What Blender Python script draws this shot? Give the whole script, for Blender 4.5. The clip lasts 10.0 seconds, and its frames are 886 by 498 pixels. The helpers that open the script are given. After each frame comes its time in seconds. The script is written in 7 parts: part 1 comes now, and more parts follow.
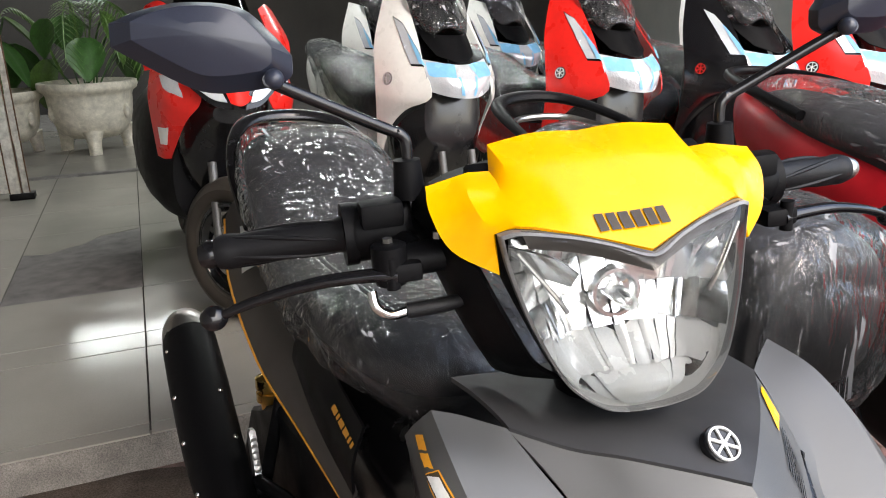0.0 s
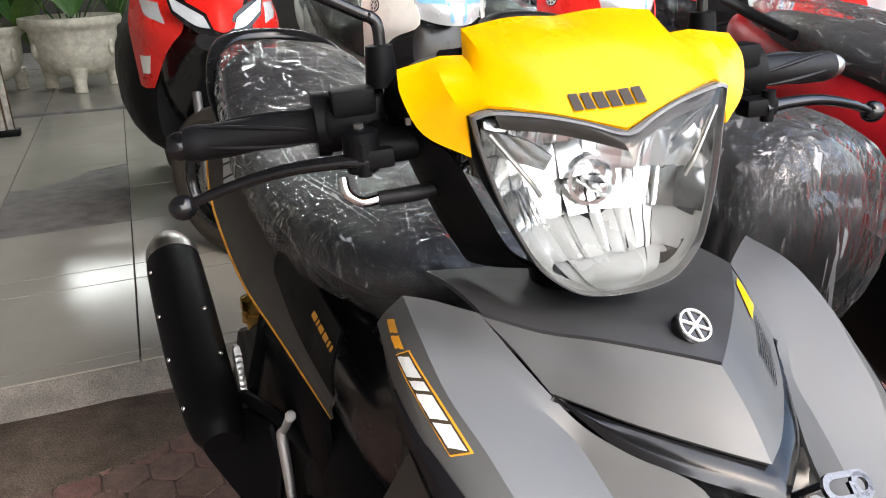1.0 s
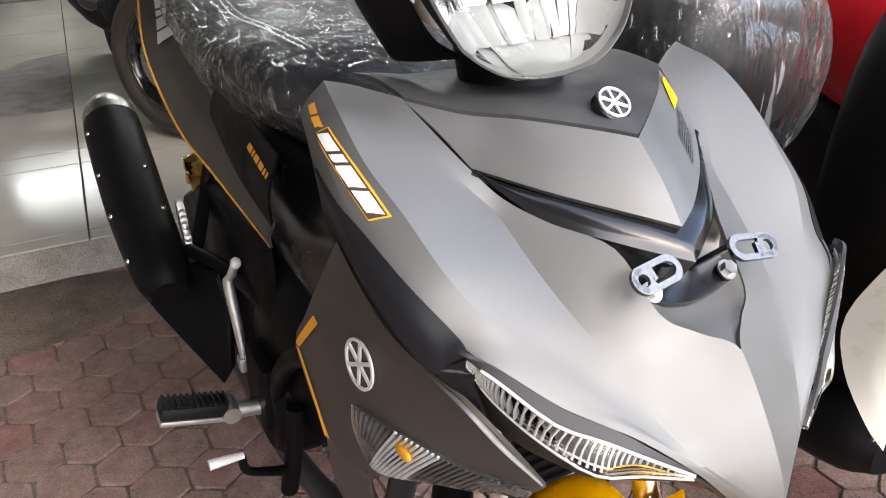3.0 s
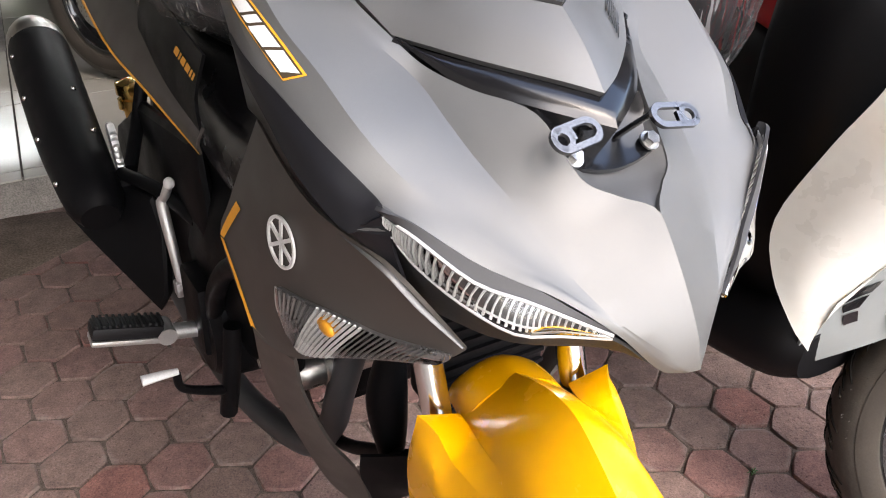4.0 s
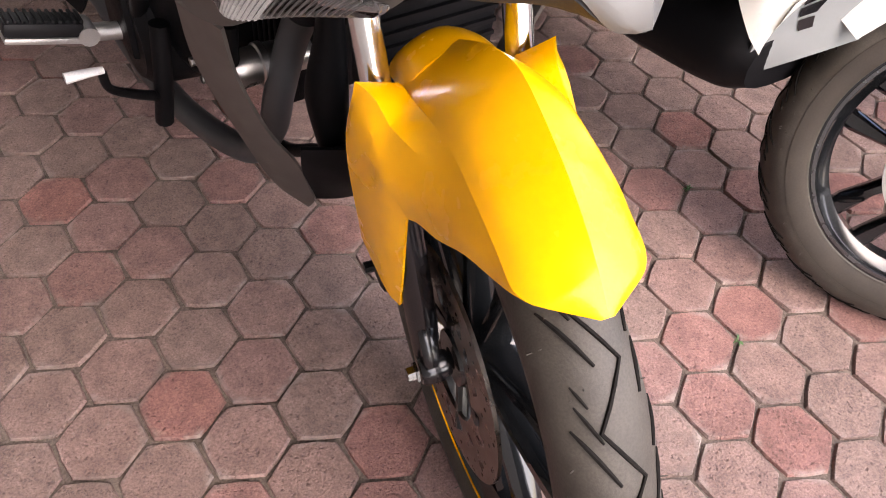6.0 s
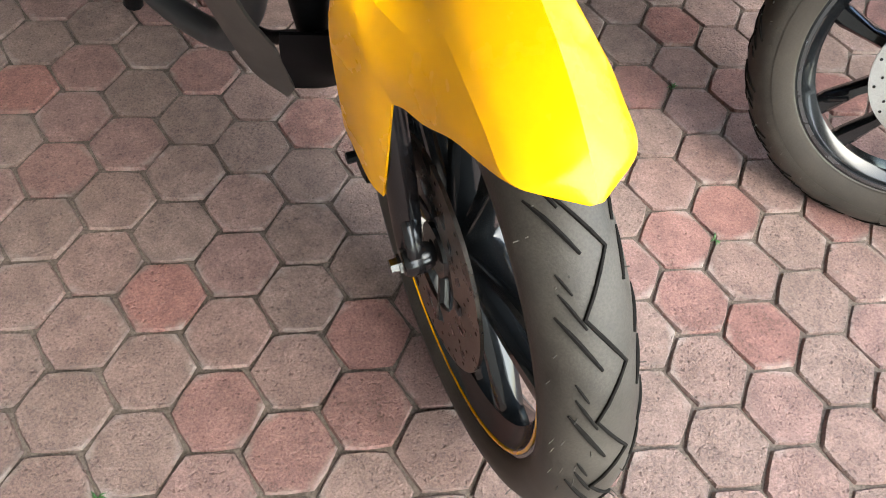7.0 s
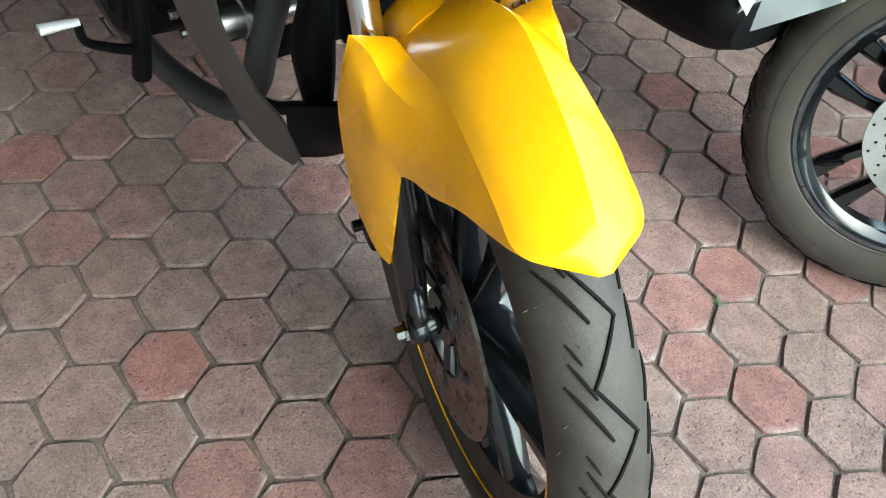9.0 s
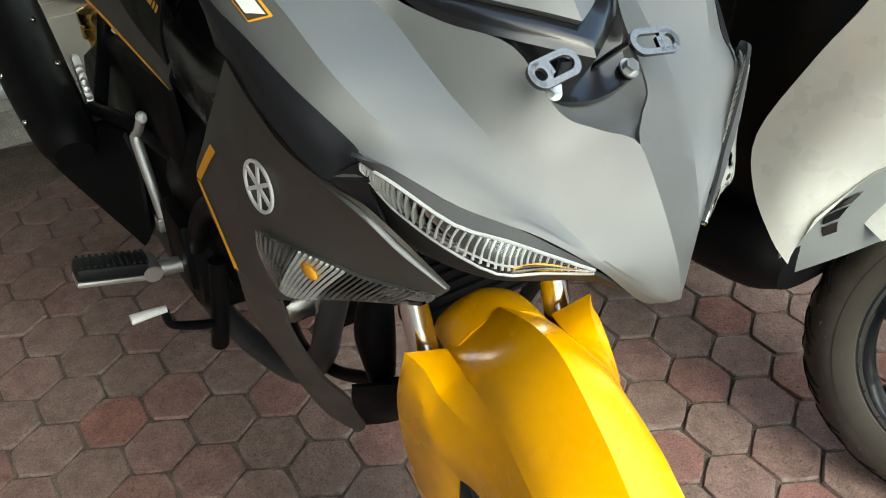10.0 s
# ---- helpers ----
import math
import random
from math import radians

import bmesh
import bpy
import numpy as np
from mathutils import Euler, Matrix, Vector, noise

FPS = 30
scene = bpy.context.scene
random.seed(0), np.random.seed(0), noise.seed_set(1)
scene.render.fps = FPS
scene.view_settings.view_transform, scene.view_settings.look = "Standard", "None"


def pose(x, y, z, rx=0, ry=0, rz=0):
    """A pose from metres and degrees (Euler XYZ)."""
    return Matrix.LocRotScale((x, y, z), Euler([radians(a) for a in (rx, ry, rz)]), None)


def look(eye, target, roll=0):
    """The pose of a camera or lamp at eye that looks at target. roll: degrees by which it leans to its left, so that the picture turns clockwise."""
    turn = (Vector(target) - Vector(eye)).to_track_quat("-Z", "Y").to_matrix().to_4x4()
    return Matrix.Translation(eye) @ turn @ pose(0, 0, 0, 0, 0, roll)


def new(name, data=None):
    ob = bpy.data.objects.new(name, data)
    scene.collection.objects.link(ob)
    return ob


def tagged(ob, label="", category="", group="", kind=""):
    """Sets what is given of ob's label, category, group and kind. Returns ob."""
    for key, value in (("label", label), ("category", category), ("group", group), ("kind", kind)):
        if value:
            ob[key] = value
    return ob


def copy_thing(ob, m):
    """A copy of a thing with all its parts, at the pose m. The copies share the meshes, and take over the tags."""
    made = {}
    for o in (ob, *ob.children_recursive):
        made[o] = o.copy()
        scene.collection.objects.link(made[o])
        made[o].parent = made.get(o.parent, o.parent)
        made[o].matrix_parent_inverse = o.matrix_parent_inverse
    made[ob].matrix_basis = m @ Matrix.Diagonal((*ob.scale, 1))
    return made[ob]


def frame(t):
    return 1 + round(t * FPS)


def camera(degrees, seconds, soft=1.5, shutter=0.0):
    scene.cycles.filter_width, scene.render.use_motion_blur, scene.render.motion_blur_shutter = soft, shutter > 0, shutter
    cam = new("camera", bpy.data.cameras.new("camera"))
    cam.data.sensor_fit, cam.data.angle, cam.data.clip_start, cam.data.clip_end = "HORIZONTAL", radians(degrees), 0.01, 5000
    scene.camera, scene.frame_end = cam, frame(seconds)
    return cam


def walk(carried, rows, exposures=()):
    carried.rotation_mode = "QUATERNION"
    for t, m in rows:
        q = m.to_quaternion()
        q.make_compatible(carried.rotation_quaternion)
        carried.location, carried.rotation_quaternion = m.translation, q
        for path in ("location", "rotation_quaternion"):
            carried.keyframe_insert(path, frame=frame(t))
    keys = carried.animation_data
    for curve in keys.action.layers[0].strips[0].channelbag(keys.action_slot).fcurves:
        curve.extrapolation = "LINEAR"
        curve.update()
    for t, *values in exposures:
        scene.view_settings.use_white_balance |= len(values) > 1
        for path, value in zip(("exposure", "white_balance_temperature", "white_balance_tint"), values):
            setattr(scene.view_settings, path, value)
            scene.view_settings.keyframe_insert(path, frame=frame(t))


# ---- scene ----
cam = camera(61.1, 10.0, soft=1.0)
PATH = [
    (0, (0.198, -0.619, 1.203), (-0.055, 1.272, 0.605), -1.5),
    (0.5, (0.207, -0.622, 1.178), (-0.057, 1.254, 0.538), -1.6),
    (1, (0.216, -0.624, 1.152), (-0.019, 1.221, 0.415), -1.5),
    (1.5, (0.224, -0.63, 1.128), (0.019, 1.19, 0.323), -1.8),
    (2, (0.234, -0.637, 1.108), (0.062, 1.168, 0.265), -1.0),
    (2.5, (0.242, -0.648, 1.088), (0.092, 1.12, 0.165), -1.1),
    (3.8, (0.273, -0.688, 1.005), (0.213, 1.037, -0.006), -0.5),
    (4, (0.279, -0.691, 0.992), (0.258, 1.016, -0.05), 0.2),
    (4.5, (0.285, -0.696, 0.974), (0.298, 0.943, -0.172), 0.8),
    (5, (0.291, -0.703, 0.955), (0.352, 0.82, -0.341), 2.0),
    (5.5, (0.29, -0.709, 0.939), (0.374, 0.702, -0.476), 3.0),
    (6, (0.288, -0.714, 0.925), (0.407, 0.572, -0.602), 4.8),
    (6.2, (0.288, -0.715, 0.919), (0.417, 0.513, -0.655), 5.4),
    (7.3, (0.28, -0.72, 0.906), (0.476, 0.336, -0.781), 9.6),
    (7.5, (0.285, -0.717, 0.901), (0.47, 0.331, -0.792), 8.9),
    (8, (0.28, -0.719, 0.902), (0.477, 0.318, -0.797), 9.2),
    (8.5, (0.279, -0.721, 0.902), (0.477, 0.319, -0.794), 9.0),
    (9, (0.273, -0.715, 0.919), (0.463, 0.493, -0.664), 7.9),
    (9.5, (0.271, -0.694, 0.977), (0.361, 0.745, -0.408), 1.0),
    (10, (0.283, -0.677, 1.008), (0.297, 0.895, -0.228), -1.4),
]
# the picture brightens low over the paving and darkens at the end
EXPOSURES = [(0, 1.86, 6500, 10), (2.5, 2.23, 6500, 10), (4.0, 2.31, 6500, 12), (5.0, 2.28, 6550, 15), (6.2, 2.4, 6700, 19), (7.3, 2.45, 5980, -5), (8.5, 2.42, 5680, -9), (9.0, 2.33, 5680, -11), (9.5, 2.05, 6000, -15), (10, 1.73, 6400, -6)]
walk(cam, [(t, look(eye, target, roll)) for t, eye, target, roll in PATH], EXPOSURES)
import mathutils.bvhtree

# ---- light ----
world = bpy.data.worlds.new("sky")
scene.world = world
world.use_nodes = True
wn = world.node_tree
sky = wn.nodes.new("ShaderNodeTexSky")
sky.sky_type, sky.sun_disc = "NISHITA", False
sky.sun_elevation, sky.sun_rotation = radians(48), radians(140)
sky.air_density, sky.dust_density = 1.0, 3.0
bg = wn.nodes["Background"]
bg.inputs["Strength"].default_value = 0.15
wn.links.new(sky.outputs[0], bg.inputs["Color"])
sun = new("sun", bpy.data.lights.new("sun", "SUN"))
sun.data.energy, sun.data.angle, sun.data.color = 1.15, radians(95), (1.0, 0.97, 0.92)
sun.matrix_world = look((6.8, -6.2, 7.2), (0, 0, 0))
scene.view_settings.exposure = 2.05

# ---- materials ----


def ramp(nt, a, b, fac, lo=0.35, hi=0.65):
    n = nt.nodes.new("ShaderNodeValToRGB")
    n.color_ramp.elements[0].position, n.color_ramp.elements[1].position = lo, hi
    n.color_ramp.elements[0].color, n.color_ramp.elements[1].color = (*a, 1), (*b, 1)
    nt.links.new(fac, n.inputs["Fac"])
    return n.outputs["Color"]


def noise_tex(nt, vec, scale, detail=5.0, rough=0.55):
    n = nt.nodes.new("ShaderNodeTexNoise")
    n.inputs["Scale"].default_value, n.inputs["Detail"].default_value, n.inputs["Roughness"].default_value = scale, detail, rough
    nt.links.new(vec, n.inputs["Vector"])
    return n.outputs["Fac"]


def mix(nt, a, b, fac, mode="MIX"):
    n = nt.nodes.new("ShaderNodeMix")
    n.data_type, n.blend_type = "RGBA", mode
    if isinstance(fac, float):
        n.inputs[0].default_value = fac
    else:
        nt.links.new(fac, n.inputs[0])
    for sock, v in ((n.inputs[6], a), (n.inputs[7], b)):
        if isinstance(v, tuple):
            sock.default_value = (*v, 1)
        else:
            nt.links.new(v, sock)
    return n.outputs[2]


def surface(name, col, rough=0.5, metal=0.0, coat=0.0, fine=900.0, var=0.12, bump=0.05, blotch=14.0, wear=0.1, spec=0.5):
    """A plain material with grain at two scales, slight unevenness of gloss and fine relief."""
    m = bpy.data.materials.new(name)
    m.use_nodes = True
    nt = m.node_tree
    p = nt.nodes["Principled BSDF"]
    vec = nt.nodes.new("ShaderNodeTexCoord").outputs["Object"]
    n1, n2 = noise_tex(nt, vec, fine, 2.0), noise_tex(nt, vec, blotch, 5.0)
    lo, hi = tuple(c * (1 - var) for c in col), tuple(min(1, c * (1 + var)) for c in col)
    c1 = ramp(nt, lo, hi, n1, 0.3, 0.7)
    c2 = ramp(nt, tuple(1 - wear for _ in col), (1, 1, 1), n2, 0.3, 0.65)
    nt.links.new(mix(nt, c1, c2, 1.0, "MULTIPLY"), p.inputs["Base Color"])
    r = ramp(nt, (max(0, rough - 0.06),) * 3, (min(1, rough + 0.08),) * 3, n2)
    nt.links.new(r, p.inputs["Roughness"])
    p.inputs["Metallic"].default_value, p.inputs["Coat Weight"].default_value = metal, coat
    p.inputs["Coat Roughness"].default_value = 0.08
    p.inputs["Specular IOR Level"].default_value = spec
    if bump:
        b = nt.nodes.new("ShaderNodeBump")
        b.inputs["Strength"].default_value, b.inputs["Distance"].default_value = bump, 0.002
        nt.links.new(n1, b.inputs["Height"])
        nt.links.new(b.outputs[0], p.inputs["Normal"])
    return m


GREY = surface("matte_grey_paint", (0.14, 0.14, 0.138), 0.5, 0.62, 0.0, 2500, 0.1, 0.02, spec=0.3)
DARK_GREY = surface("dark_brown_grey_paint", (0.064, 0.056, 0.05), 0.42, 0.25, 0.0, 2500, 0.1, 0.02)
YELLOW = surface("yellow_gloss_paint", (0.92, 0.43, 0.0), 0.24, 0.0, 0.3, 60, 0.015, 0.0, wear=0.02, spec=0.25)
BLACK = surface("black_textured_plastic", (0.0042, 0.0042, 0.0048), 0.45, 0.0, 0.0, 1500, 0.2, 0.12, spec=0.1)
GLOSS_BLACK = surface("black_gloss_plastic", (0.007, 0.007, 0.008), 0.2, 0.0, 0.1, 300, 0.1, 0.0)
MIRROR_GREY = surface("blue_grey_plastic", (0.022, 0.026, 0.042), 0.36, 0.0, 0.0, 1500, 0.15, 0.08)
RUBBER = surface("tyre_rubber", (0.062, 0.055, 0.046), 0.5, 0.0, 0.0, 500, 0.15, 0.12, 16, 0.5, spec=0.25)
RIM = surface("satin_black_alloy", (0.008, 0.009, 0.01), 0.13, 0.0, 0.3, 300, 0.1, 0.0, spec=0.5)
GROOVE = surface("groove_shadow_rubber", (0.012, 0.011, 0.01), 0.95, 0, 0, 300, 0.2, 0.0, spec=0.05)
GRIP = surface("black_grip_rubber", (0.007, 0.007, 0.008), 0.5, 0.0, 0.0, 900, 0.2, 0.2, spec=0.22)
CHROME = surface("chrome", (0.75, 0.75, 0.74), 0.12, 1.0, 0.0, 200, 0.03, 0.0)
REFLECTOR = surface("aluminised_reflector", (0.84, 0.85, 0.85), 0.15, 1.0, 0.0, 200, 0.02, 0.0)
PALE_ROAD = surface("pale_concrete_road", (0.42, 0.41, 0.38), 0.9, 0, 0, 120, 0.15, 0.4, 3, 0.2, 0.2)
BROWN_STEEL = surface("stained_disc_steel", (0.24, 0.21, 0.18), 0.3, 1.0, 0.0, 400, 0.15, 0.05, 30, 0.3)
STEEL = surface("worn_steel", (0.45, 0.44, 0.42), 0.32, 1.0, 0.0, 700, 0.15, 0.05)
ALU = surface("cast_aluminium", (0.55, 0.55, 0.54), 0.4, 0.9, 0.0, 800, 0.12, 0.15)
FLANK = surface("black_flank_and_wing_shade", (0.009, 0.009, 0.011), 0.35, 0.0, 0.0, 2500, 0.1, 0.02, spec=0.28)
PEARL = surface("pearl_white_paint", (0.56, 0.565, 0.53), 0.3, 0.0, 0.3, 60, 0.02, 0.0, wear=0.02)
# silver with the shade under the scooter's apron put into the colour
SILVER = surface("shaded_silver_paint", (0.2, 0.215, 0.215), 0.4, 0.2, 0.0, 900, 0.03, 0.0)
UNDERSIDE = surface("dark_matte_plastic", (0.028, 0.028, 0.029), 0.75, 0.0, 0.0, 1500, 0.15, 0.1, spec=0.2)
LENS_RIM = surface("hatched_lens_rim", (0.21, 0.21, 0.21), 0.3, 0.0, 0.1, 900, 0.25, 0.1)
DISH = surface("ribbed_grey_dish", (0.5, 0.51, 0.505), 0.25, 0.3, 0.0, 500, 0.06, 0.05, spec=0.4)
FROSTED = surface("frosted_reflector", (0.5, 0.51, 0.5), 0.35, 0.5, 0.0, 200, 0.03, 0.0)
CANOPY = surface("unseen_canopy_dark", (0.13, 0.125, 0.12), 0.85, 0, 0, 120, 0.06, 0.2, 2.0, 0.2, 0.2)
GOLD = surface("gold_anodised", (0.75, 0.5, 0.15), 0.25, 1.0, 0.0, 500, 0.08, 0.02)
SEAT = surface("black_seat_vinyl", (0.014, 0.014, 0.016), 0.5, 0.0, 0.0, 700, 0.2, 0.25, spec=0.4)
ORANGE = surface("orange_decal", (0.75, 0.33, 0.02), 0.4, 0.0, 0.0, 400, 0.05, 0.0)
RECESS = surface("satin_dark_grey", (0.085, 0.083, 0.08), 0.35, 0.2, 0.0, 900, 0.1, 0.02)
DUSTY = surface("dusty_sidewall_rubber", (0.046, 0.039, 0.032), 0.8, 0.0, 0.0, 400, 0.08, 0.08, 12, 0.35, 0.2)
HOOK_STEEL = surface("dark_plated_steel", (0.16, 0.16, 0.165), 0.26, 1.0, 0.0, 500, 0.15, 0.05)
CHARCOAL = surface("charcoal_matte_paint", (0.045, 0.045, 0.047), 0.5, 0.2, 0.0, 2500, 0.1, 0.02)
DIM_CHROME = surface("dim_stepped_chrome", (0.3, 0.3, 0.3), 0.3, 0.8, 0.0, 300, 0.1, 0.0)
RIB = surface("bright_lens_rib", (0.62, 0.62, 0.61), 0.3, 0.0, 0.2, 400, 0.1, 0.0)
CLEAR_EDGE = surface("frosted_clear_edge", (0.37, 0.37, 0.365), 0.25, 0.0, 0.1, 400, 0.1, 0.05)
WHITE_DECAL = surface("silver_white_decal", (0.7, 0.7, 0.68), 0.4, 0.1, 0.0, 400, 0.04, 0.0)
DARK_DECAL = surface("dark_decal", (0.05, 0.035, 0.02), 0.4, 0.0, 0.0, 400, 0.1, 0.0)
RED = surface("red_gloss_paint", (0.68, 0.016, 0.011), 0.3, 0.0, 0.4, 60, 0.04, 0.0, wear=0.02)
WHITE = surface("white_gloss_paint", (0.8, 0.795, 0.75), 0.3, 0.0, 0.3, 60, 0.02, 0.0, wear=0.02)
BLUE_FILM = surface("pale_blue_film", (0.2, 0.44, 0.66), 0.25, 0.0, 0.3, 60, 0.05, 0.0)
DARK_RED = surface("dark_red_paint", (0.42, 0.006, 0.012), 0.4, 0.0, 0.0, 60, 0.04, 0.0, spec=0.25)


def clear(name, col, rough, ior=1.45):
    """Thin clear plastic: see-through, with a gloss that grows at the edge."""
    m = bpy.data.materials.new(name)
    m.use_nodes = True
    nt = m.node_tree
    nt.nodes.remove(nt.nodes["Principled BSDF"])
    t, g, fr, mx = (nt.nodes.new(k) for k in ("ShaderNodeBsdfTransparent", "ShaderNodeBsdfGlossy", "ShaderNodeFresnel", "ShaderNodeMixShader"))
    t.inputs["Color"].default_value = (*col, 1)
    g.inputs["Roughness"].default_value, fr.inputs["IOR"].default_value = rough, ior
    nt.links.new(fr.outputs[0], mx.inputs[0])
    nt.links.new(t.outputs[0], mx.inputs[1])
    nt.links.new(g.outputs[0], mx.inputs[2])
    nt.links.new(mx.outputs[0], nt.nodes["Material Output"].inputs["Surface"])
    return m




def lamp_mat():
    """Bright stepped lamp reflector seen through its lens."""
    m = surface("stepped_lamp_chrome", (0.74, 0.77, 0.8), 0.2, 0.45, 0.0, 200, 0.03, 0.0)
    nt = m.node_tree
    v = nt.nodes.new("ShaderNodeTexVoronoi")
    v.inputs["Scale"].default_value = 130.0
    nt.links.new(nt.nodes.new("ShaderNodeTexCoord").outputs["Object"], v.inputs["Vector"])
    b = nt.nodes.new("ShaderNodeBump")
    b.inputs["Strength"].default_value, b.inputs["Distance"].default_value = 0.16, 0.006
    nt.links.new(v.outputs["Distance"], b.inputs["Height"])
    nt.links.new(b.outputs[0], nt.nodes["Principled BSDF"].inputs["Normal"])
    return m


LAMP = lamp_mat()
LENS = clear("clear_lens", (0.96, 0.97, 0.97), 0.03)
SMOKE = clear("smoked_screen", (0.10, 0.10, 0.11), 0.05, 1.6)


def wrap_film(name, scale, s1=(0.35, 2.6, 1.5), t1=(0.2, 0.3, 0.5), s2=(2.4, 1.6, 0.3), t2=(0.5, 0.2, -0.4), relief=0.022):
    """Thin clear foil: see-through and glossy, with crease glints painted on as thin pale streaks in patches."""
    m = bpy.data.materials.new(name)
    m.use_nodes = True
    nt = m.node_tree
    nt.nodes.remove(nt.nodes["Principled BSDF"])
    vec = nt.nodes.new("ShaderNodeTexCoord").outputs["Object"]

    def streaks(stretch, turn, lo, hi):
        """Long thin creases that lie one way, in patches; their glint is painted pale."""
        mp = nt.nodes.new("ShaderNodeMapping")
        mp.inputs["Scale"].default_value, mp.inputs["Rotation"].default_value = stretch, turn
        nt.links.new(vec, mp.inputs["Vector"])
        n = nt.nodes.new("ShaderNodeTexNoise")
        n.inputs["Scale"].default_value, n.inputs["Detail"].default_value, n.inputs["Distortion"].default_value = scale, 2.5, 0.5
        nt.links.new(mp.outputs[0], n.inputs["Vector"])
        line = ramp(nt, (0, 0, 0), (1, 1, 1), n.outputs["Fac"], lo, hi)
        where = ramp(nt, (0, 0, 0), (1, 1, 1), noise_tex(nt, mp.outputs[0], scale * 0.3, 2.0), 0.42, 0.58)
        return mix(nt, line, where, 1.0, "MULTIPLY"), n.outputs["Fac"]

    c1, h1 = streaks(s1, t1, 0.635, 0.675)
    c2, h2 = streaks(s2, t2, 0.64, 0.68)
    glints = mix(nt, c1, c2, 1.0, "ADD")
    b = nt.nodes.new("ShaderNodeBump")
    b.inputs["Strength"].default_value, b.inputs["Distance"].default_value = 0.9, relief
    nt.links.new(mix(nt, h1, h2, 0.5), b.inputs["Height"])
    g = nt.nodes.new("ShaderNodeBsdfGlossy")
    g.inputs["Color"].default_value, g.inputs["Roughness"].default_value = (1, 1, 1, 1), 0.07
    nt.links.new(b.outputs[0], g.inputs["Normal"])
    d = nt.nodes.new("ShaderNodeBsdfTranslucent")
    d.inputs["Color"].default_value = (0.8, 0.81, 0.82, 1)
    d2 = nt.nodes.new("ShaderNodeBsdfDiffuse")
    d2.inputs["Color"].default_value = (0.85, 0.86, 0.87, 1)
    dm = nt.nodes.new("ShaderNodeMixShader")
    dm.inputs[0].default_value = 0.7
    nt.links.new(d.outputs[0], dm.inputs[1])
    nt.links.new(d2.outputs[0], dm.inputs[2])
    t = nt.nodes.new("ShaderNodeBsdfTransparent")
    t.inputs["Color"].default_value = (0.95, 0.96, 0.96, 1)
    fr = nt.nodes.new("ShaderNodeFresnel")
    fr.inputs["IOR"].default_value = 1.42
    nt.links.new(b.outputs[0], fr.inputs["Normal"])
    mx = nt.nodes.new("ShaderNodeMixShader")
    nt.links.new(fr.outputs[0], mx.inputs[0])
    nt.links.new(t.outputs[0], mx.inputs[1])
    nt.links.new(g.outputs[0], mx.inputs[2])
    milk = nt.nodes.new("ShaderNodeMixShader")
    # painted glints and a faint even haze whiten the film
    nt.links.new(ramp(nt, (0.032, 0.032, 0.032), (0.36, 0.36, 0.36), glints, 0.0, 1.0), milk.inputs[0])
    nt.links.new(mx.outputs[0], milk.inputs[1])
    nt.links.new(dm.outputs[0], milk.inputs[2])
    nt.links.new(milk.outputs[0], nt.nodes["Material Output"].inputs["Surface"])
    return m


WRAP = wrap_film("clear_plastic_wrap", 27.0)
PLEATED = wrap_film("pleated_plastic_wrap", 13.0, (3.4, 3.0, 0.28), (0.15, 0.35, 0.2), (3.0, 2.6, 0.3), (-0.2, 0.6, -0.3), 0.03)


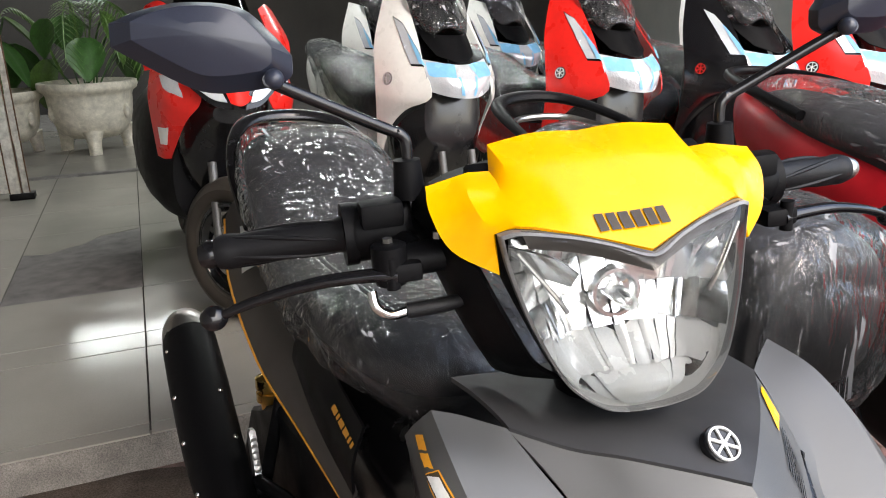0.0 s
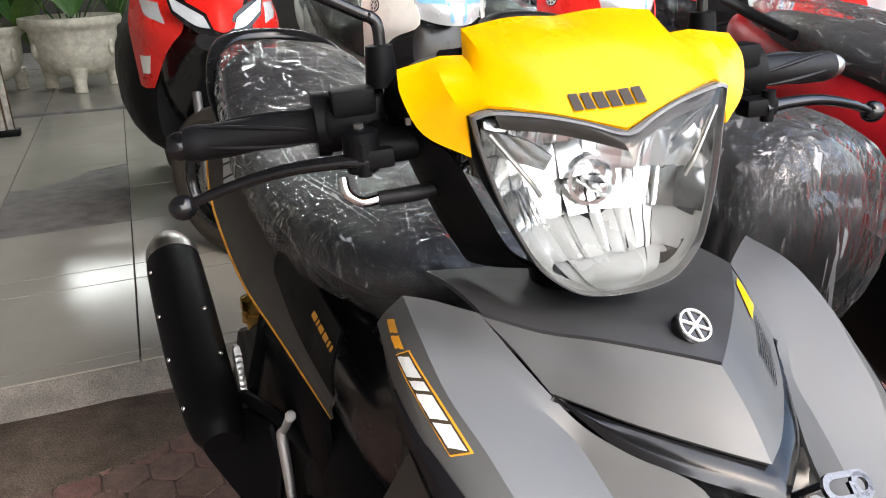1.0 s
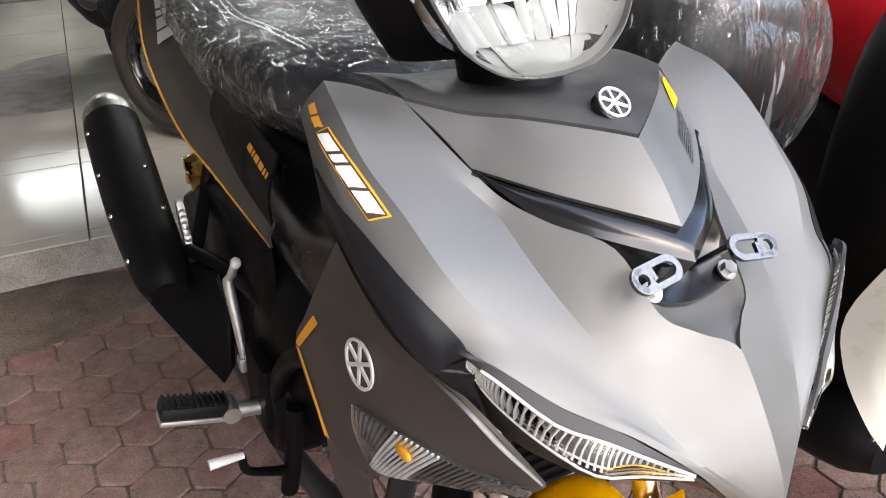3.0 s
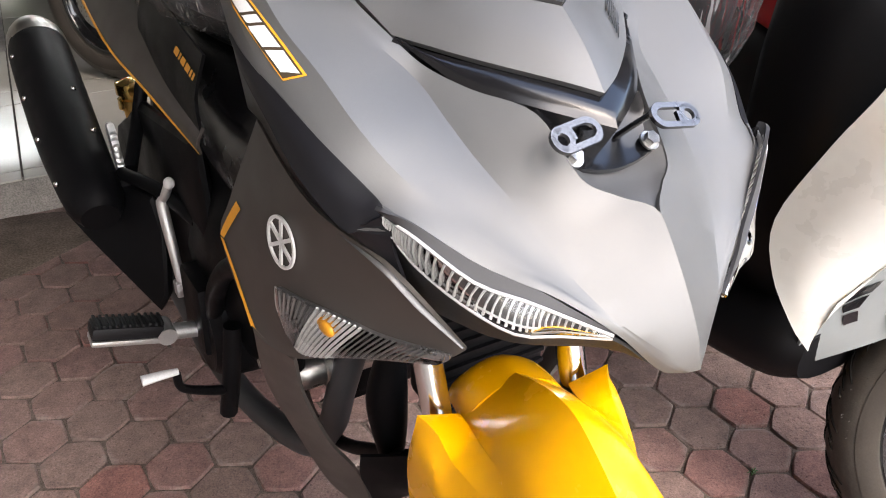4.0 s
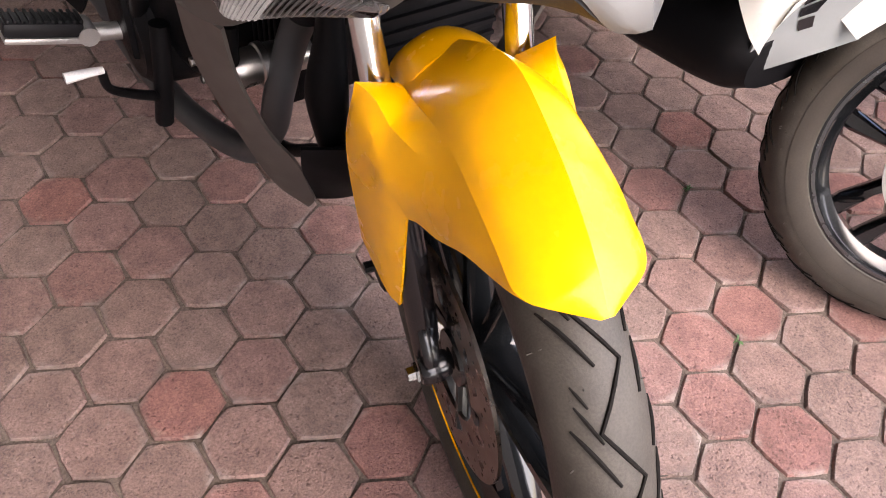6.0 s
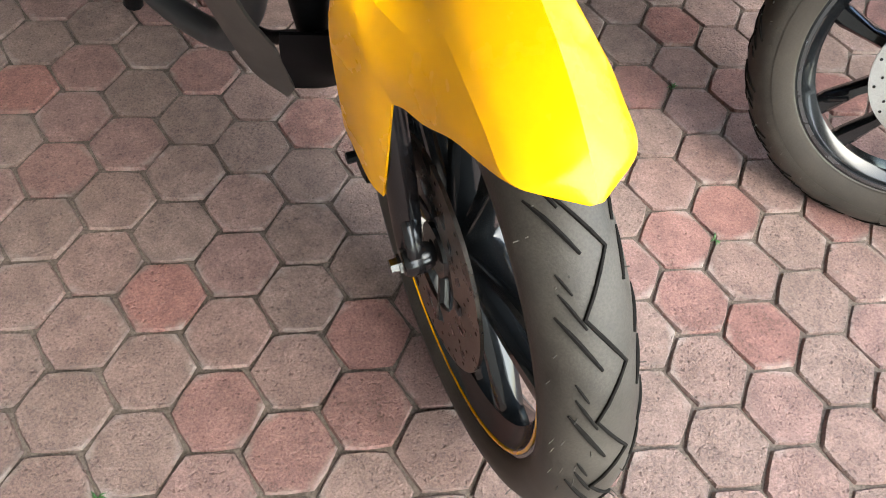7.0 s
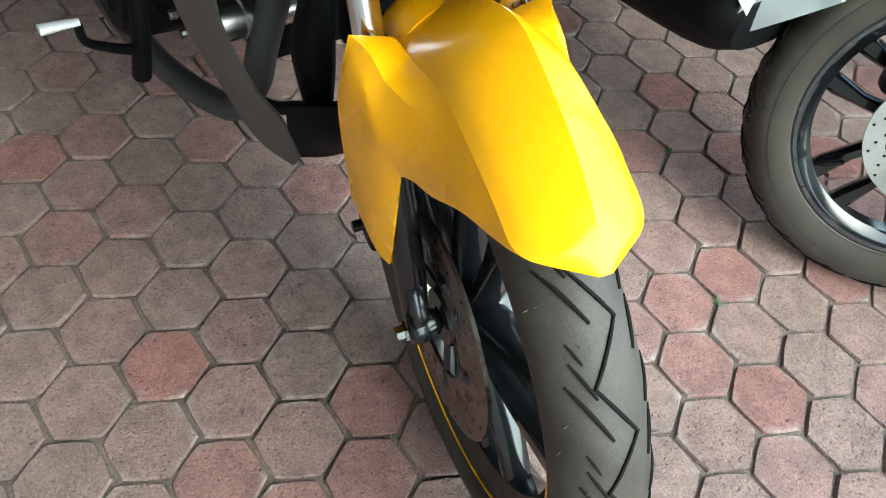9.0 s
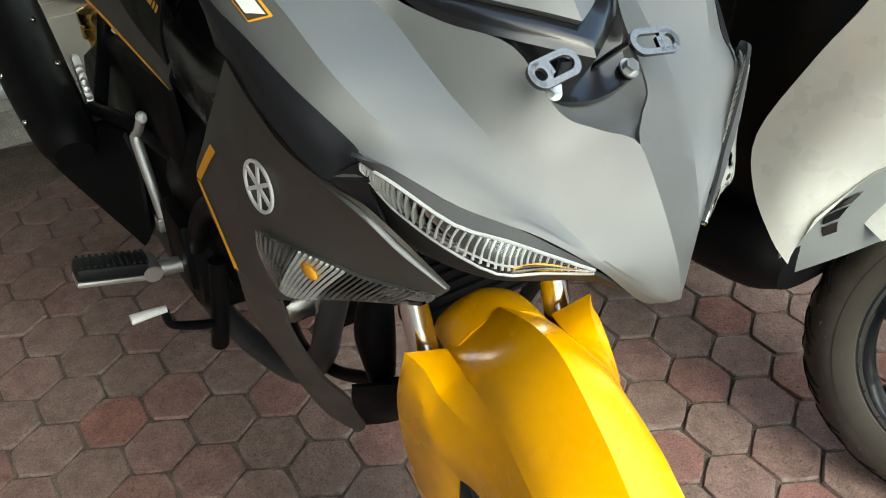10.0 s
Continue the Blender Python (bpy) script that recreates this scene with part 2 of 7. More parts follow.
def paver_mat(name, worn):
    m = bpy.data.materials.new(name)
    m.use_nodes = True
    nt = m.node_tree
    p = nt.nodes["Principled BSDF"]
    vec = nt.nodes.new("ShaderNodeNewGeometry").outputs["Position"]
    rnd = nt.nodes.new("ShaderNodeObjectInfo").outputs["Random"] if worn else nt.nodes.new("ShaderNodeNewGeometry").outputs["Random Per Island"]
    base = nt.nodes.new("ShaderNodeValToRGB")
    r = base.color_ramp
    r.elements[0].position, r.elements[0].color = 0.0, (0.238, 0.163, 0.141, 1)
    r.elements[1].position, r.elements[1].color = 1.0, (0.270, 0.124, 0.106, 1)
    for pos, c in ((0.35, (0.249, 0.171, 0.149, 1)), (0.65, (0.259, 0.166, 0.145, 1)), (0.8, (0.258, 0.157, 0.142, 1))):
        r.elements.new(pos).color = c
    nt.links.new(rnd, base.inputs["Fac"])
    n1, n2, n3 = noise_tex(nt, vec, 300, 4.0, 0.75), noise_tex(nt, vec, 26, 6.0, 0.65), noise_tex(nt, vec, 2.2, 3.0)
    c = mix(nt, base.outputs["Color"], ramp(nt, (0.52, 0.53, 0.54), (1.34, 1.33, 1.31), n1, 0.3, 0.7), 1.0, "MULTIPLY")
    c = mix(nt, c, ramp(nt, (0.7, 0.69, 0.68), (1.12, 1.12, 1.12), n2, 0.33, 0.67), 1.0, "MULTIPLY")
    c = mix(nt, c, ramp(nt, (0.84, 0.82, 0.80), (1.08, 1.08, 1.08), n3, 0.35, 0.65), 1.0, "MULTIPLY")
    n4 = noise_tex(nt, vec, 160, 1.0)
    c = mix(nt, c, ramp(nt, (1, 1, 1), (0.62, 0.6, 0.58), n4, 0.66, 0.75), 1.0, "MULTIPLY")
    n5 = noise_tex(nt, vec, 60, 4.0, 0.7)
    c = mix(nt, c, ramp(nt, (0, 0, 0), (0.06, 0.06, 0.055), n5, 0.6, 0.75), 1.0, "ADD")
    if worn:
        # chalky wear along the rims of single stones
        ln = nt.nodes.new("ShaderNodeVectorMath")
        ln.operation = "LENGTH"
        nt.links.new(nt.nodes.new("ShaderNodeTexCoord").outputs["Object"], ln.inputs[0])
        rim = ramp(nt, (0, 0, 0), (1, 1, 1), ln.outputs["Value"], 0.043, 0.056)
        chalk = mix(nt, rim, ramp(nt, (0, 0, 0), (1, 1, 1), noise_tex(nt, vec, 14, 4.0, 0.7), 0.5, 0.68), 1.0, "MULTIPLY")
        dirt = mix(nt, rim, ramp(nt, (1, 1, 1), (0, 0, 0), noise_tex(nt, vec, 9, 4.0, 0.7), 0.36, 0.5), 1.0, "MULTIPLY")
        c = mix(nt, c, (0.17, 0.13, 0.115), dirt)
        c = mix(nt, c, (0.36, 0.3, 0.268), chalk)
    nt.links.new(c, p.inputs["Base Color"])
    p.inputs["Roughness"].default_value = 0.85
    b = nt.nodes.new("ShaderNodeBump")
    b.inputs["Strength"].default_value, b.inputs["Distance"].default_value = 1.0, 0.008
    pits = ramp(nt, (1, 1, 1), (0, 0, 0), n4, 0.6, 0.72)
    nt.links.new(mix(nt, mix(nt, n1, n5, 0.5), pits, 0.2), b.inputs["Height"])
    nt.links.new(b.outputs[0], p.inputs["Normal"])
    return m


PAVER = paver_mat("concrete_paver", True)
PAVER_FIELD = paver_mat("concrete_paver_field", False)
JOINT = surface("gritty_joint_sand", (0.15, 0.12, 0.1), 0.95, 0, 0, 300, 0.35, 0.6, 25, 0.4, 0.2)
TILE = surface("glazed_cream_tile", (0.3, 0.285, 0.25), 0.12, 0, 0.0, 240, 0.05, 0.0, 2.2, 0.14, spec=0.15)
GROUT = surface("dark_tile_grout", (0.05, 0.045, 0.04), 0.9, 0, 0, 200, 0.3, 0.3, 12, 0.3, 0.2)
DIRT = surface("packed_brown_dirt", (0.14, 0.112, 0.09), 0.95, 0, 0, 200, 0.35, 0.7, 9, 0.5, 0.1)
CONCRETE = surface("weathered_concrete", (0.24, 0.22, 0.195), 0.9, 0, 0, 260, 0.3, 0.7, 9, 0.45, 0.2)
MORTAR = surface("bare_screed", (0.2, 0.19, 0.18), 0.9, 0, 0, 200, 0.25, 0.5, 12, 0.4, 0.2)
DARK_WALL = surface("dark_wall_paint", (0.055, 0.052, 0.05), 0.8, 0, 0, 120, 0.1, 0.2, 2.0, 0.3, 0.2)
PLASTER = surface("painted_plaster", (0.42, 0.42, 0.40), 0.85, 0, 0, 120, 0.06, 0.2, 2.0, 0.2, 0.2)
SIDE_WALL = surface("beige_bounce_wall", (0.29, 0.262, 0.23), 0.85, 0, 0, 120, 0.06, 0.2, 2.0, 0.2, 0.2)
OLD_WHITE = surface("chipped_white_paint", (0.62, 0.6, 0.54), 0.6, 0, 0, 90, 0.12, 0.4, 16, 0.5)
POT = surface("white_cast_pot", (0.68, 0.64, 0.54), 0.7, 0, 0, 160, 0.12, 0.4, 18, 0.35)
SOIL = surface("dark_soil", (0.05, 0.04, 0.03), 0.95, 0, 0, 150, 0.4, 0.8)
LEAF = surface("leaf_green", (0.045, 0.12, 0.025), 0.4, 0, 0, 60, 0.2, 0.1, 20, 0.3)
LEAF_PALE = surface("pale_leaf_green", (0.09, 0.17, 0.035), 0.4, 0, 0, 60, 0.2, 0.1, 20, 0.3)
RUST = surface("rusty_iron", (0.16, 0.09, 0.05), 0.85, 0.2, 0, 160, 0.35, 0.6, 20, 0.5)


def glow(name, col, power):
    m = bpy.data.materials.new(name)
    m.use_nodes = True
    p = m.node_tree.nodes["Principled BSDF"]
    p.inputs["Emission Color"].default_value, p.inputs["Emission Strength"].default_value = (*col, 1), power
    return m


GLOW = glow("lit_tube", (0.95, 1.0, 0.98), 8.0)

# ---- mesh helpers: a shape is (points, faces) ----


def curve(pts, n, sharp=()):
    """Points along a smooth curve through pts, n a span; the curve may break at the given indices."""
    pts = np.asarray(pts, float)
    cuts = sorted({0, len(pts) - 1, *[i % len(pts) for i in sharp]})
    out = []
    for a, b in zip(cuts, cuts[1:]):
        c = pts[a : b + 1]
        e = np.vstack([2 * c[0] - c[1], c, 2 * c[-1] - c[-2]])
        for i in range(len(c) - 1):
            p0, p1, p2, p3 = e[i : i + 4]
            for k in range(n):
                t = k / n
                out.append(0.5 * (2 * p1 + (p2 - p0) * t + (2 * p0 - 5 * p1 + 4 * p2 - p3) * t * t + (3 * p1 - p0 - 3 * p2 + p3) * t**3))
    out.append(pts[-1])
    return np.array(out)


def smooth_grid(rows, nu=4, nv=4, sharp_u=(), sharp_v=()):
    rows = np.asarray(rows, float)
    a = np.stack([curve(r, nv, sharp_v) for r in rows])
    return np.stack([curve(a[:, j], nu, sharp_u) for j in range(a.shape[1])], 1)


def normals(g):
    du, dv = np.gradient(g, axis=0), np.gradient(g, axis=1)
    n = np.cross(du, dv)
    return n / np.maximum(np.linalg.norm(n, axis=-1, keepdims=True), 1e-9)


def sheet(rows, nu=4, nv=4, thick=0.003, sharp_u=(), sharp_v=(), flip=False):
    """A smooth panel through a small cage of rows, with thickness on its inner side."""
    g = smooth_grid(rows, nu, nv, sharp_u, sharp_v)
    if flip:
        g = g[:, ::-1]
    u, v = g.shape[:2]
    inner = g - normals(g) * thick
    pts = np.vstack([g.reshape(-1, 3), inner.reshape(-1, 3)])
    o = u * v
    faces = []
    for i in range(u - 1):
        for j in range(v - 1):
            a, b, c, d = i * v + j, (i + 1) * v + j, (i + 1) * v + j + 1, i * v + j + 1
            faces += [(a, b, c, d), (o + d, o + c, o + b, o + a)]
    ring = [*range(v), *[i * v + v - 1 for i in range(1, u)], *[(u - 1) * v + j for j in range(v - 2, -1, -1)], *[i * v for i in range(u - 2, 0, -1)]]
    for a, b in zip(ring, ring[1:] + ring[:1]):
        faces.append((a, b, o + b, o + a))
    return pts, faces


def loft(rings, cap=True):
    rings = np.asarray(rings, float)
    k, n = rings.shape[:2]
    faces = [(i * n + j, i * n + (j + 1) % n, (i + 1) * n + (j + 1) % n, (i + 1) * n + j) for i in range(k - 1) for j in range(n)]
    if cap:
        faces += [tuple(range(n))[::-1], tuple((k - 1) * n + j for j in range(n))]
    return rings.reshape(-1, 3), faces


def tube(pts, radius, seg=14, n=6, flat=1.0, sharp=(), cap=True):
    """A bent rod; radius one number or one for each point."""
    pts = np.asarray(pts, float)
    r = np.full(len(pts), radius, float) if np.isscalar(radius) else np.asarray(radius, float)
    c = curve(np.column_stack([pts, r]), n, sharp) if len(pts) > 2 or n > 1 else np.column_stack([pts, r])
    p, r = c[:, :3], c[:, 3]
    tan = np.gradient(p, axis=0)
    tan /= np.linalg.norm(tan, axis=1, keepdims=True)
    ref = np.array([0, 0, 1.0]) if abs(tan[0][2]) < 0.9 else np.array([1.0, 0, 0])
    rings = []
    for q, t, w in zip(p, tan, r):
        a = np.cross(t, ref)
        a /= np.linalg.norm(a)
        b = np.cross(a, t)
        ref = b
        ang = np.linspace(0, 2 * np.pi, seg, endpoint=False)
        rings.append(q + w * (np.cos(ang)[:, None] * a + flat * np.sin(ang)[:, None] * b))
    return loft(rings, cap)


def lathe(profile, seg=48, axis="y", centre=(0, 0, 0), closed=False):
    """profile: (along the axis, radius) pairs."""
    ang = np.linspace(0, 2 * np.pi, seg, endpoint=False)
    rings = []
    for h, r in profile:
        c, s, o = np.cos(ang) * r, np.sin(ang) * r, np.full(seg, h)
        rings.append(np.stack({"y": (c, o, s), "x": (o, c, s), "z": (c, s, o)}[axis], -1) + centre)
    if closed:
        rings.append(rings[0])
    return loft(rings, not closed)


def slab(x0, x1, y0, y1, z0, z1, b=0.0):
    """A box with cut edges."""
    bm = bmesh.new()
    bmesh.ops.create_cube(bm, size=1, matrix=Matrix.LocRotScale(((x0 + x1) / 2, (y0 + y1) / 2, (z0 + z1) / 2), None, (x1 - x0, y1 - y0, z1 - z0)))
    if b:
        bmesh.ops.bevel(bm, geom=bm.edges[:], offset=b, segments=2, affect="EDGES", profile=0.6)
    bm.verts.index_update()
    g = np.array([v.co[:] for v in bm.verts]), [tuple(v.index for v in f.verts) for f in bm.faces]
    bm.free()
    return g


def prism(outline, axis, a, b, bevel=0.0):
    """A flat plate: an outline in the two other axes, from a to b along the axis."""
    k = "xyz".index(axis)
    rings = []
    cut = min(bevel, abs(b - a) / 3)
    o = np.asarray(outline, float)
    mid = o.mean(0)
    for h, s in ((a, bevel), (a + math.copysign(cut, b - a), 0), (b - math.copysign(cut, b - a), 0), (b, bevel)) if bevel else ((a, 0), (b, 0)):
        d = o - mid
        q = mid + d * (1 - s / np.maximum(np.linalg.norm(d, axis=1, keepdims=True), 1e-6))
        rings.append(np.insert(q, k, h, axis=1))
    return loft(rings)


def blob(c, r, seg=20, rings=12):
    th = np.linspace(0.02, np.pi - 0.02, rings)
    return lathe([(-math.cos(t), math.sin(t)) for t in th], seg, "z")[0] * np.asarray(r) + np.asarray(c), lathe([(-math.cos(t), math.sin(t)) for t in th], seg, "z")[1]


def join(*shapes):
    pts, faces, o = [], [], 0
    for p, f in shapes:
        pts.append(np.asarray(p, float))
        faces += [tuple(i + o for i in q) for q in f]
        o += len(p)
    return np.vstack(pts), faces


def moved(shape, m):
    p = np.asarray(shape[0])
    a = np.array(m)
    return p @ a[:3, :3].T + a[:3, 3], shape[1]


def mirrored(shape, axis=1):
    p = np.array(shape[0], float)
    p[:, axis] *= -1
    return p, [tuple(reversed(f)) for f in shape[1]]


def mesh_of(name, shape, material, sharp=40):
    me = bpy.data.meshes.new(name)
    me.from_pydata([tuple(map(float, p)) for p in shape[0]], [], shape[1])
    bm = bmesh.new()
    bm.from_mesh(me)
    bmesh.ops.recalc_face_normals(bm, faces=bm.faces[:])
    bm.to_mesh(me)
    bm.free()
    me.shade_smooth()
    me.set_sharp_from_angle(angle=radians(sharp))
    me.materials.append(material)
    return me


def part(name, shape, material, parent=None, label="", sharp=40):
    ob = new(name, mesh_of(name, shape, material, sharp))
    ob.parent = parent
    return tagged(ob, label)


def thing(name, label, category, group="", m=None):
    ob = new(name)
    ob.empty_display_size = 0.1
    if m is not None:
        ob.matrix_world = m
    return tagged(ob, label, category, group)


def tree_of(shape):
    return mathutils.bvhtree.BVHTree.FromPolygons([Vector(p) for p in shape[0]], shape[1])


def decal(quad, tree, lift=0.0012, n=5):
    """A thin patch with the four given corners, laid on a surface."""
    a, b, c, d = (np.array(q, float) for q in quad)
    g = np.zeros((n, n, 3))
    mid = Vector((a + b + c + d) / 4)
    base, nor, _, _ = tree.find_nearest(mid)
    side = Vector(mid - base)
    for i in range(n):
        for j in range(n):
            s, t = i / (n - 1), j / (n - 1)
            q = Vector((a * (1 - s) + b * s) * (1 - t) + (d * (1 - s) + c * s) * t)
            p, nn, _, _ = tree.find_nearest(q)
            if nn.dot(nor) < 0:
                nn = -nn
            g[i, j] = p + nn * lift
    k = [(i * n + j, (i + 1) * n + j, (i + 1) * n + j + 1, i * n + j + 1) for i in range(n - 1) for j in range(n - 1)]
    return g.reshape(-1, 3), k


def ngon_ring(r_out, r_in, seg=40, depth=0.002):
    ang = np.linspace(0, 2 * np.pi, seg, endpoint=False)
    c = np.stack([np.cos(ang), np.sin(ang)], -1)
    rings = [np.column_stack([c * r, np.full(seg, h)]) for r, h in ((r_out, 0), (r_out, depth), (r_in, depth), (r_in, 0))]
    rings.append(rings[0])
    return loft(rings, False)


def emblem(r):
    """A round badge: a ring with three crossed bars."""
    shapes = [ngon_ring(r, r * 0.88)]
    for k in range(3):
        shapes.append(moved(slab(-r * 0.075, r * 0.075, -r * 0.89, r * 0.89, 0, 0.0018), pose(0, 0, 0, 0, 0, 60 * k)))
    return join(*shapes)


def facing(p, n, up=(0, 0, 1)):
    """A pose at p whose z axis looks along n."""
    zz = Vector(n).normalized()
    xx = Vector(up).cross(zz).normalized()
    yy = zz.cross(xx)
    return Matrix(((xx.x, yy.x, zz.x, p[0]), (xx.y, yy.y, zz.y, p[1]), (xx.z, yy.z, zz.z, p[2]), (0, 0, 0, 1)))

# ---- the place: paved forecourt, raised tiled floor, canopy added out of view ----
ground = part("ground", join(slab(-60, 60, -60, 60, -0.4, -0.014)), JOINT)
tagged(ground, "gritty earth under the paving reaching the horizon", "ground", kind="structure")
FLOOR = pose(-0.93, 1.11, 0, 0, 0, 29.0)
STEP = 0.088


def setting(name, shape, material, label, category, m=None):
    ob = part(name, moved(shape, m) if m is not None else shape, material)
    return tagged(ob, label, category, kind="structure")


setting("floor", slab(-1.6, 6.5, 0.012, 9.0, -0.1, STEP - 0.008), MORTAR, "raised showroom floor bed", "floor", FLOOR)
riser = []
for k in range(41):
    x = -1.6 + 8.1 * k / 40
    w = 0.012 * noise.noise((x * 3, 0, 0)) + 0.006 * noise.noise((x * 11, 4, 0))
    riser.append([(x, -0.05 + w, -0.02), (x, -0.035 + w, 0.02 + w), (x, -0.012 + w * 0.5, STEP - 0.03), (x, 0.0, STEP - 0.006), (x, 0.03, STEP - 0.006)])
setting("step", sheet(riser, 2, 3, 0.05), CONCRETE, "rough concrete step edge, crumbling", "step", FLOOR)
patch = [(0.8 * math.cos(a) * (1 + 0.15 * noise.noise((math.cos(a) * 2, math.sin(a) * 2, 1))), 0.22 * math.sin(a) * (1 + 0.25 * noise.noise((math.cos(a) * 2, math.sin(a) * 2, 5)))) for a in np.linspace(0, 2 * math.pi, 40)[:-1]]
setting("dirt_patch", moved(prism(patch, "z", -0.01, 0.004, 0.02), FLOOR @ Matrix.Translation((-0.55, -0.2, 0))), DIRT, "packed brown dirt along the step", "ground")
# added overhead out of view; its outline and dark colour limit the skylight
setting("ceiling", prism([(-1.8, -4.2), (0.8, -4.2), (0.8, -0.7), (7.0, -0.7), (7.0, 9.2), (-1.8, 9.2)], "z", 2.9, 3.02), CANOPY, "unseen canopy ceiling added to hold back light over the bikes", "ceiling", FLOOR)
setting("wall_back", slab(-1.8, 7.0, 9.0, 9.2, -0.1, 2.9), DARK_WALL, "plain dark back wall", "wall", FLOOR)
# wall_left is added out of view: stops light from the left, bounces some back
setting("wall_left", slab(-1.8, -1.6, -7.0, 9.0, -0.1, 2.9), SIDE_WALL, "plain added side wall", "wall", FLOOR)
setting("wall_right", slab(6.8, 7.0, 0.5, 9.0, -0.1, 2.9), PLASTER, "plain added side wall", "wall", FLOOR)
setting("threshold", slab(-1.6, 6.5, 4.22, 4.3, 0.0, STEP + 0.012, 0.006), MORTAR, "dark worn door threshold", "threshold", FLOOR)
setting("road", slab(-40, 40, -30, -2.6, -0.05, 0.004), PALE_ROAD, "pale concrete street along the forecourt", "road")
# tube lamps added above the view to brighten the showroom and its tiles
for k, (x, y) in enumerate(((1.2, 3.2), (3.2, 3.4), (-0.4, 7.6))):
    lamp = thing("ceiling_lamp", "added tube lamp out of view that brightens the showroom", "lamp", "ceiling lamps", FLOOR @ Matrix.Translation((x, y, 2.79)))
    part("housing", slab(-0.62, 0.62, -0.06, 0.06, 0.04, 0.1, 0.01), WHITE, lamp)
    part("tube", tube([(-0.6, 0, 0.02), (0.6, 0, 0.02)], 0.013, 12, 1), GLOW, lamp, "glowing tube of the added lamp")
    li = new("added_tube_light", bpy.data.lights.new("added_tube_light", "AREA"))
    li.data.shape, li.data.size, li.data.size_y, li.data.energy, li.data.color = "RECTANGLE", 1.2, 0.24, 13, (0.95, 1.0, 0.98)
    li.matrix_world = FLOOR @ Matrix.Translation((x, y, 2.78))

# ---- the yellow and grey motorcycle ----
BODY = pose(0.4246, -0.2775, 0, -3.0, 0, -57.0)
TO_WHEEL = BODY.inverted() @ pose(0.385, -0.30, 0, 2.7, 0, -70.7)
TO_BAR = BODY.inverted() @ pose(0.321, 0.0159, 0.002, 2.8, 0, -69.5)


def sided(rows, s):
    """Cage rows given with y as the distance from the middle, put on the right (-1) or left (1)."""
    return [[(x, s * y, z) for x, y, z in r] for r in rows]


def both(name, rows, material, parent, label="", **k):
    out = []
    for s in (-1, 1):
        out.append(sheet(sided(rows, s), flip=s > 0, **k))
        part(name, out[-1], material, parent, label)
    return out


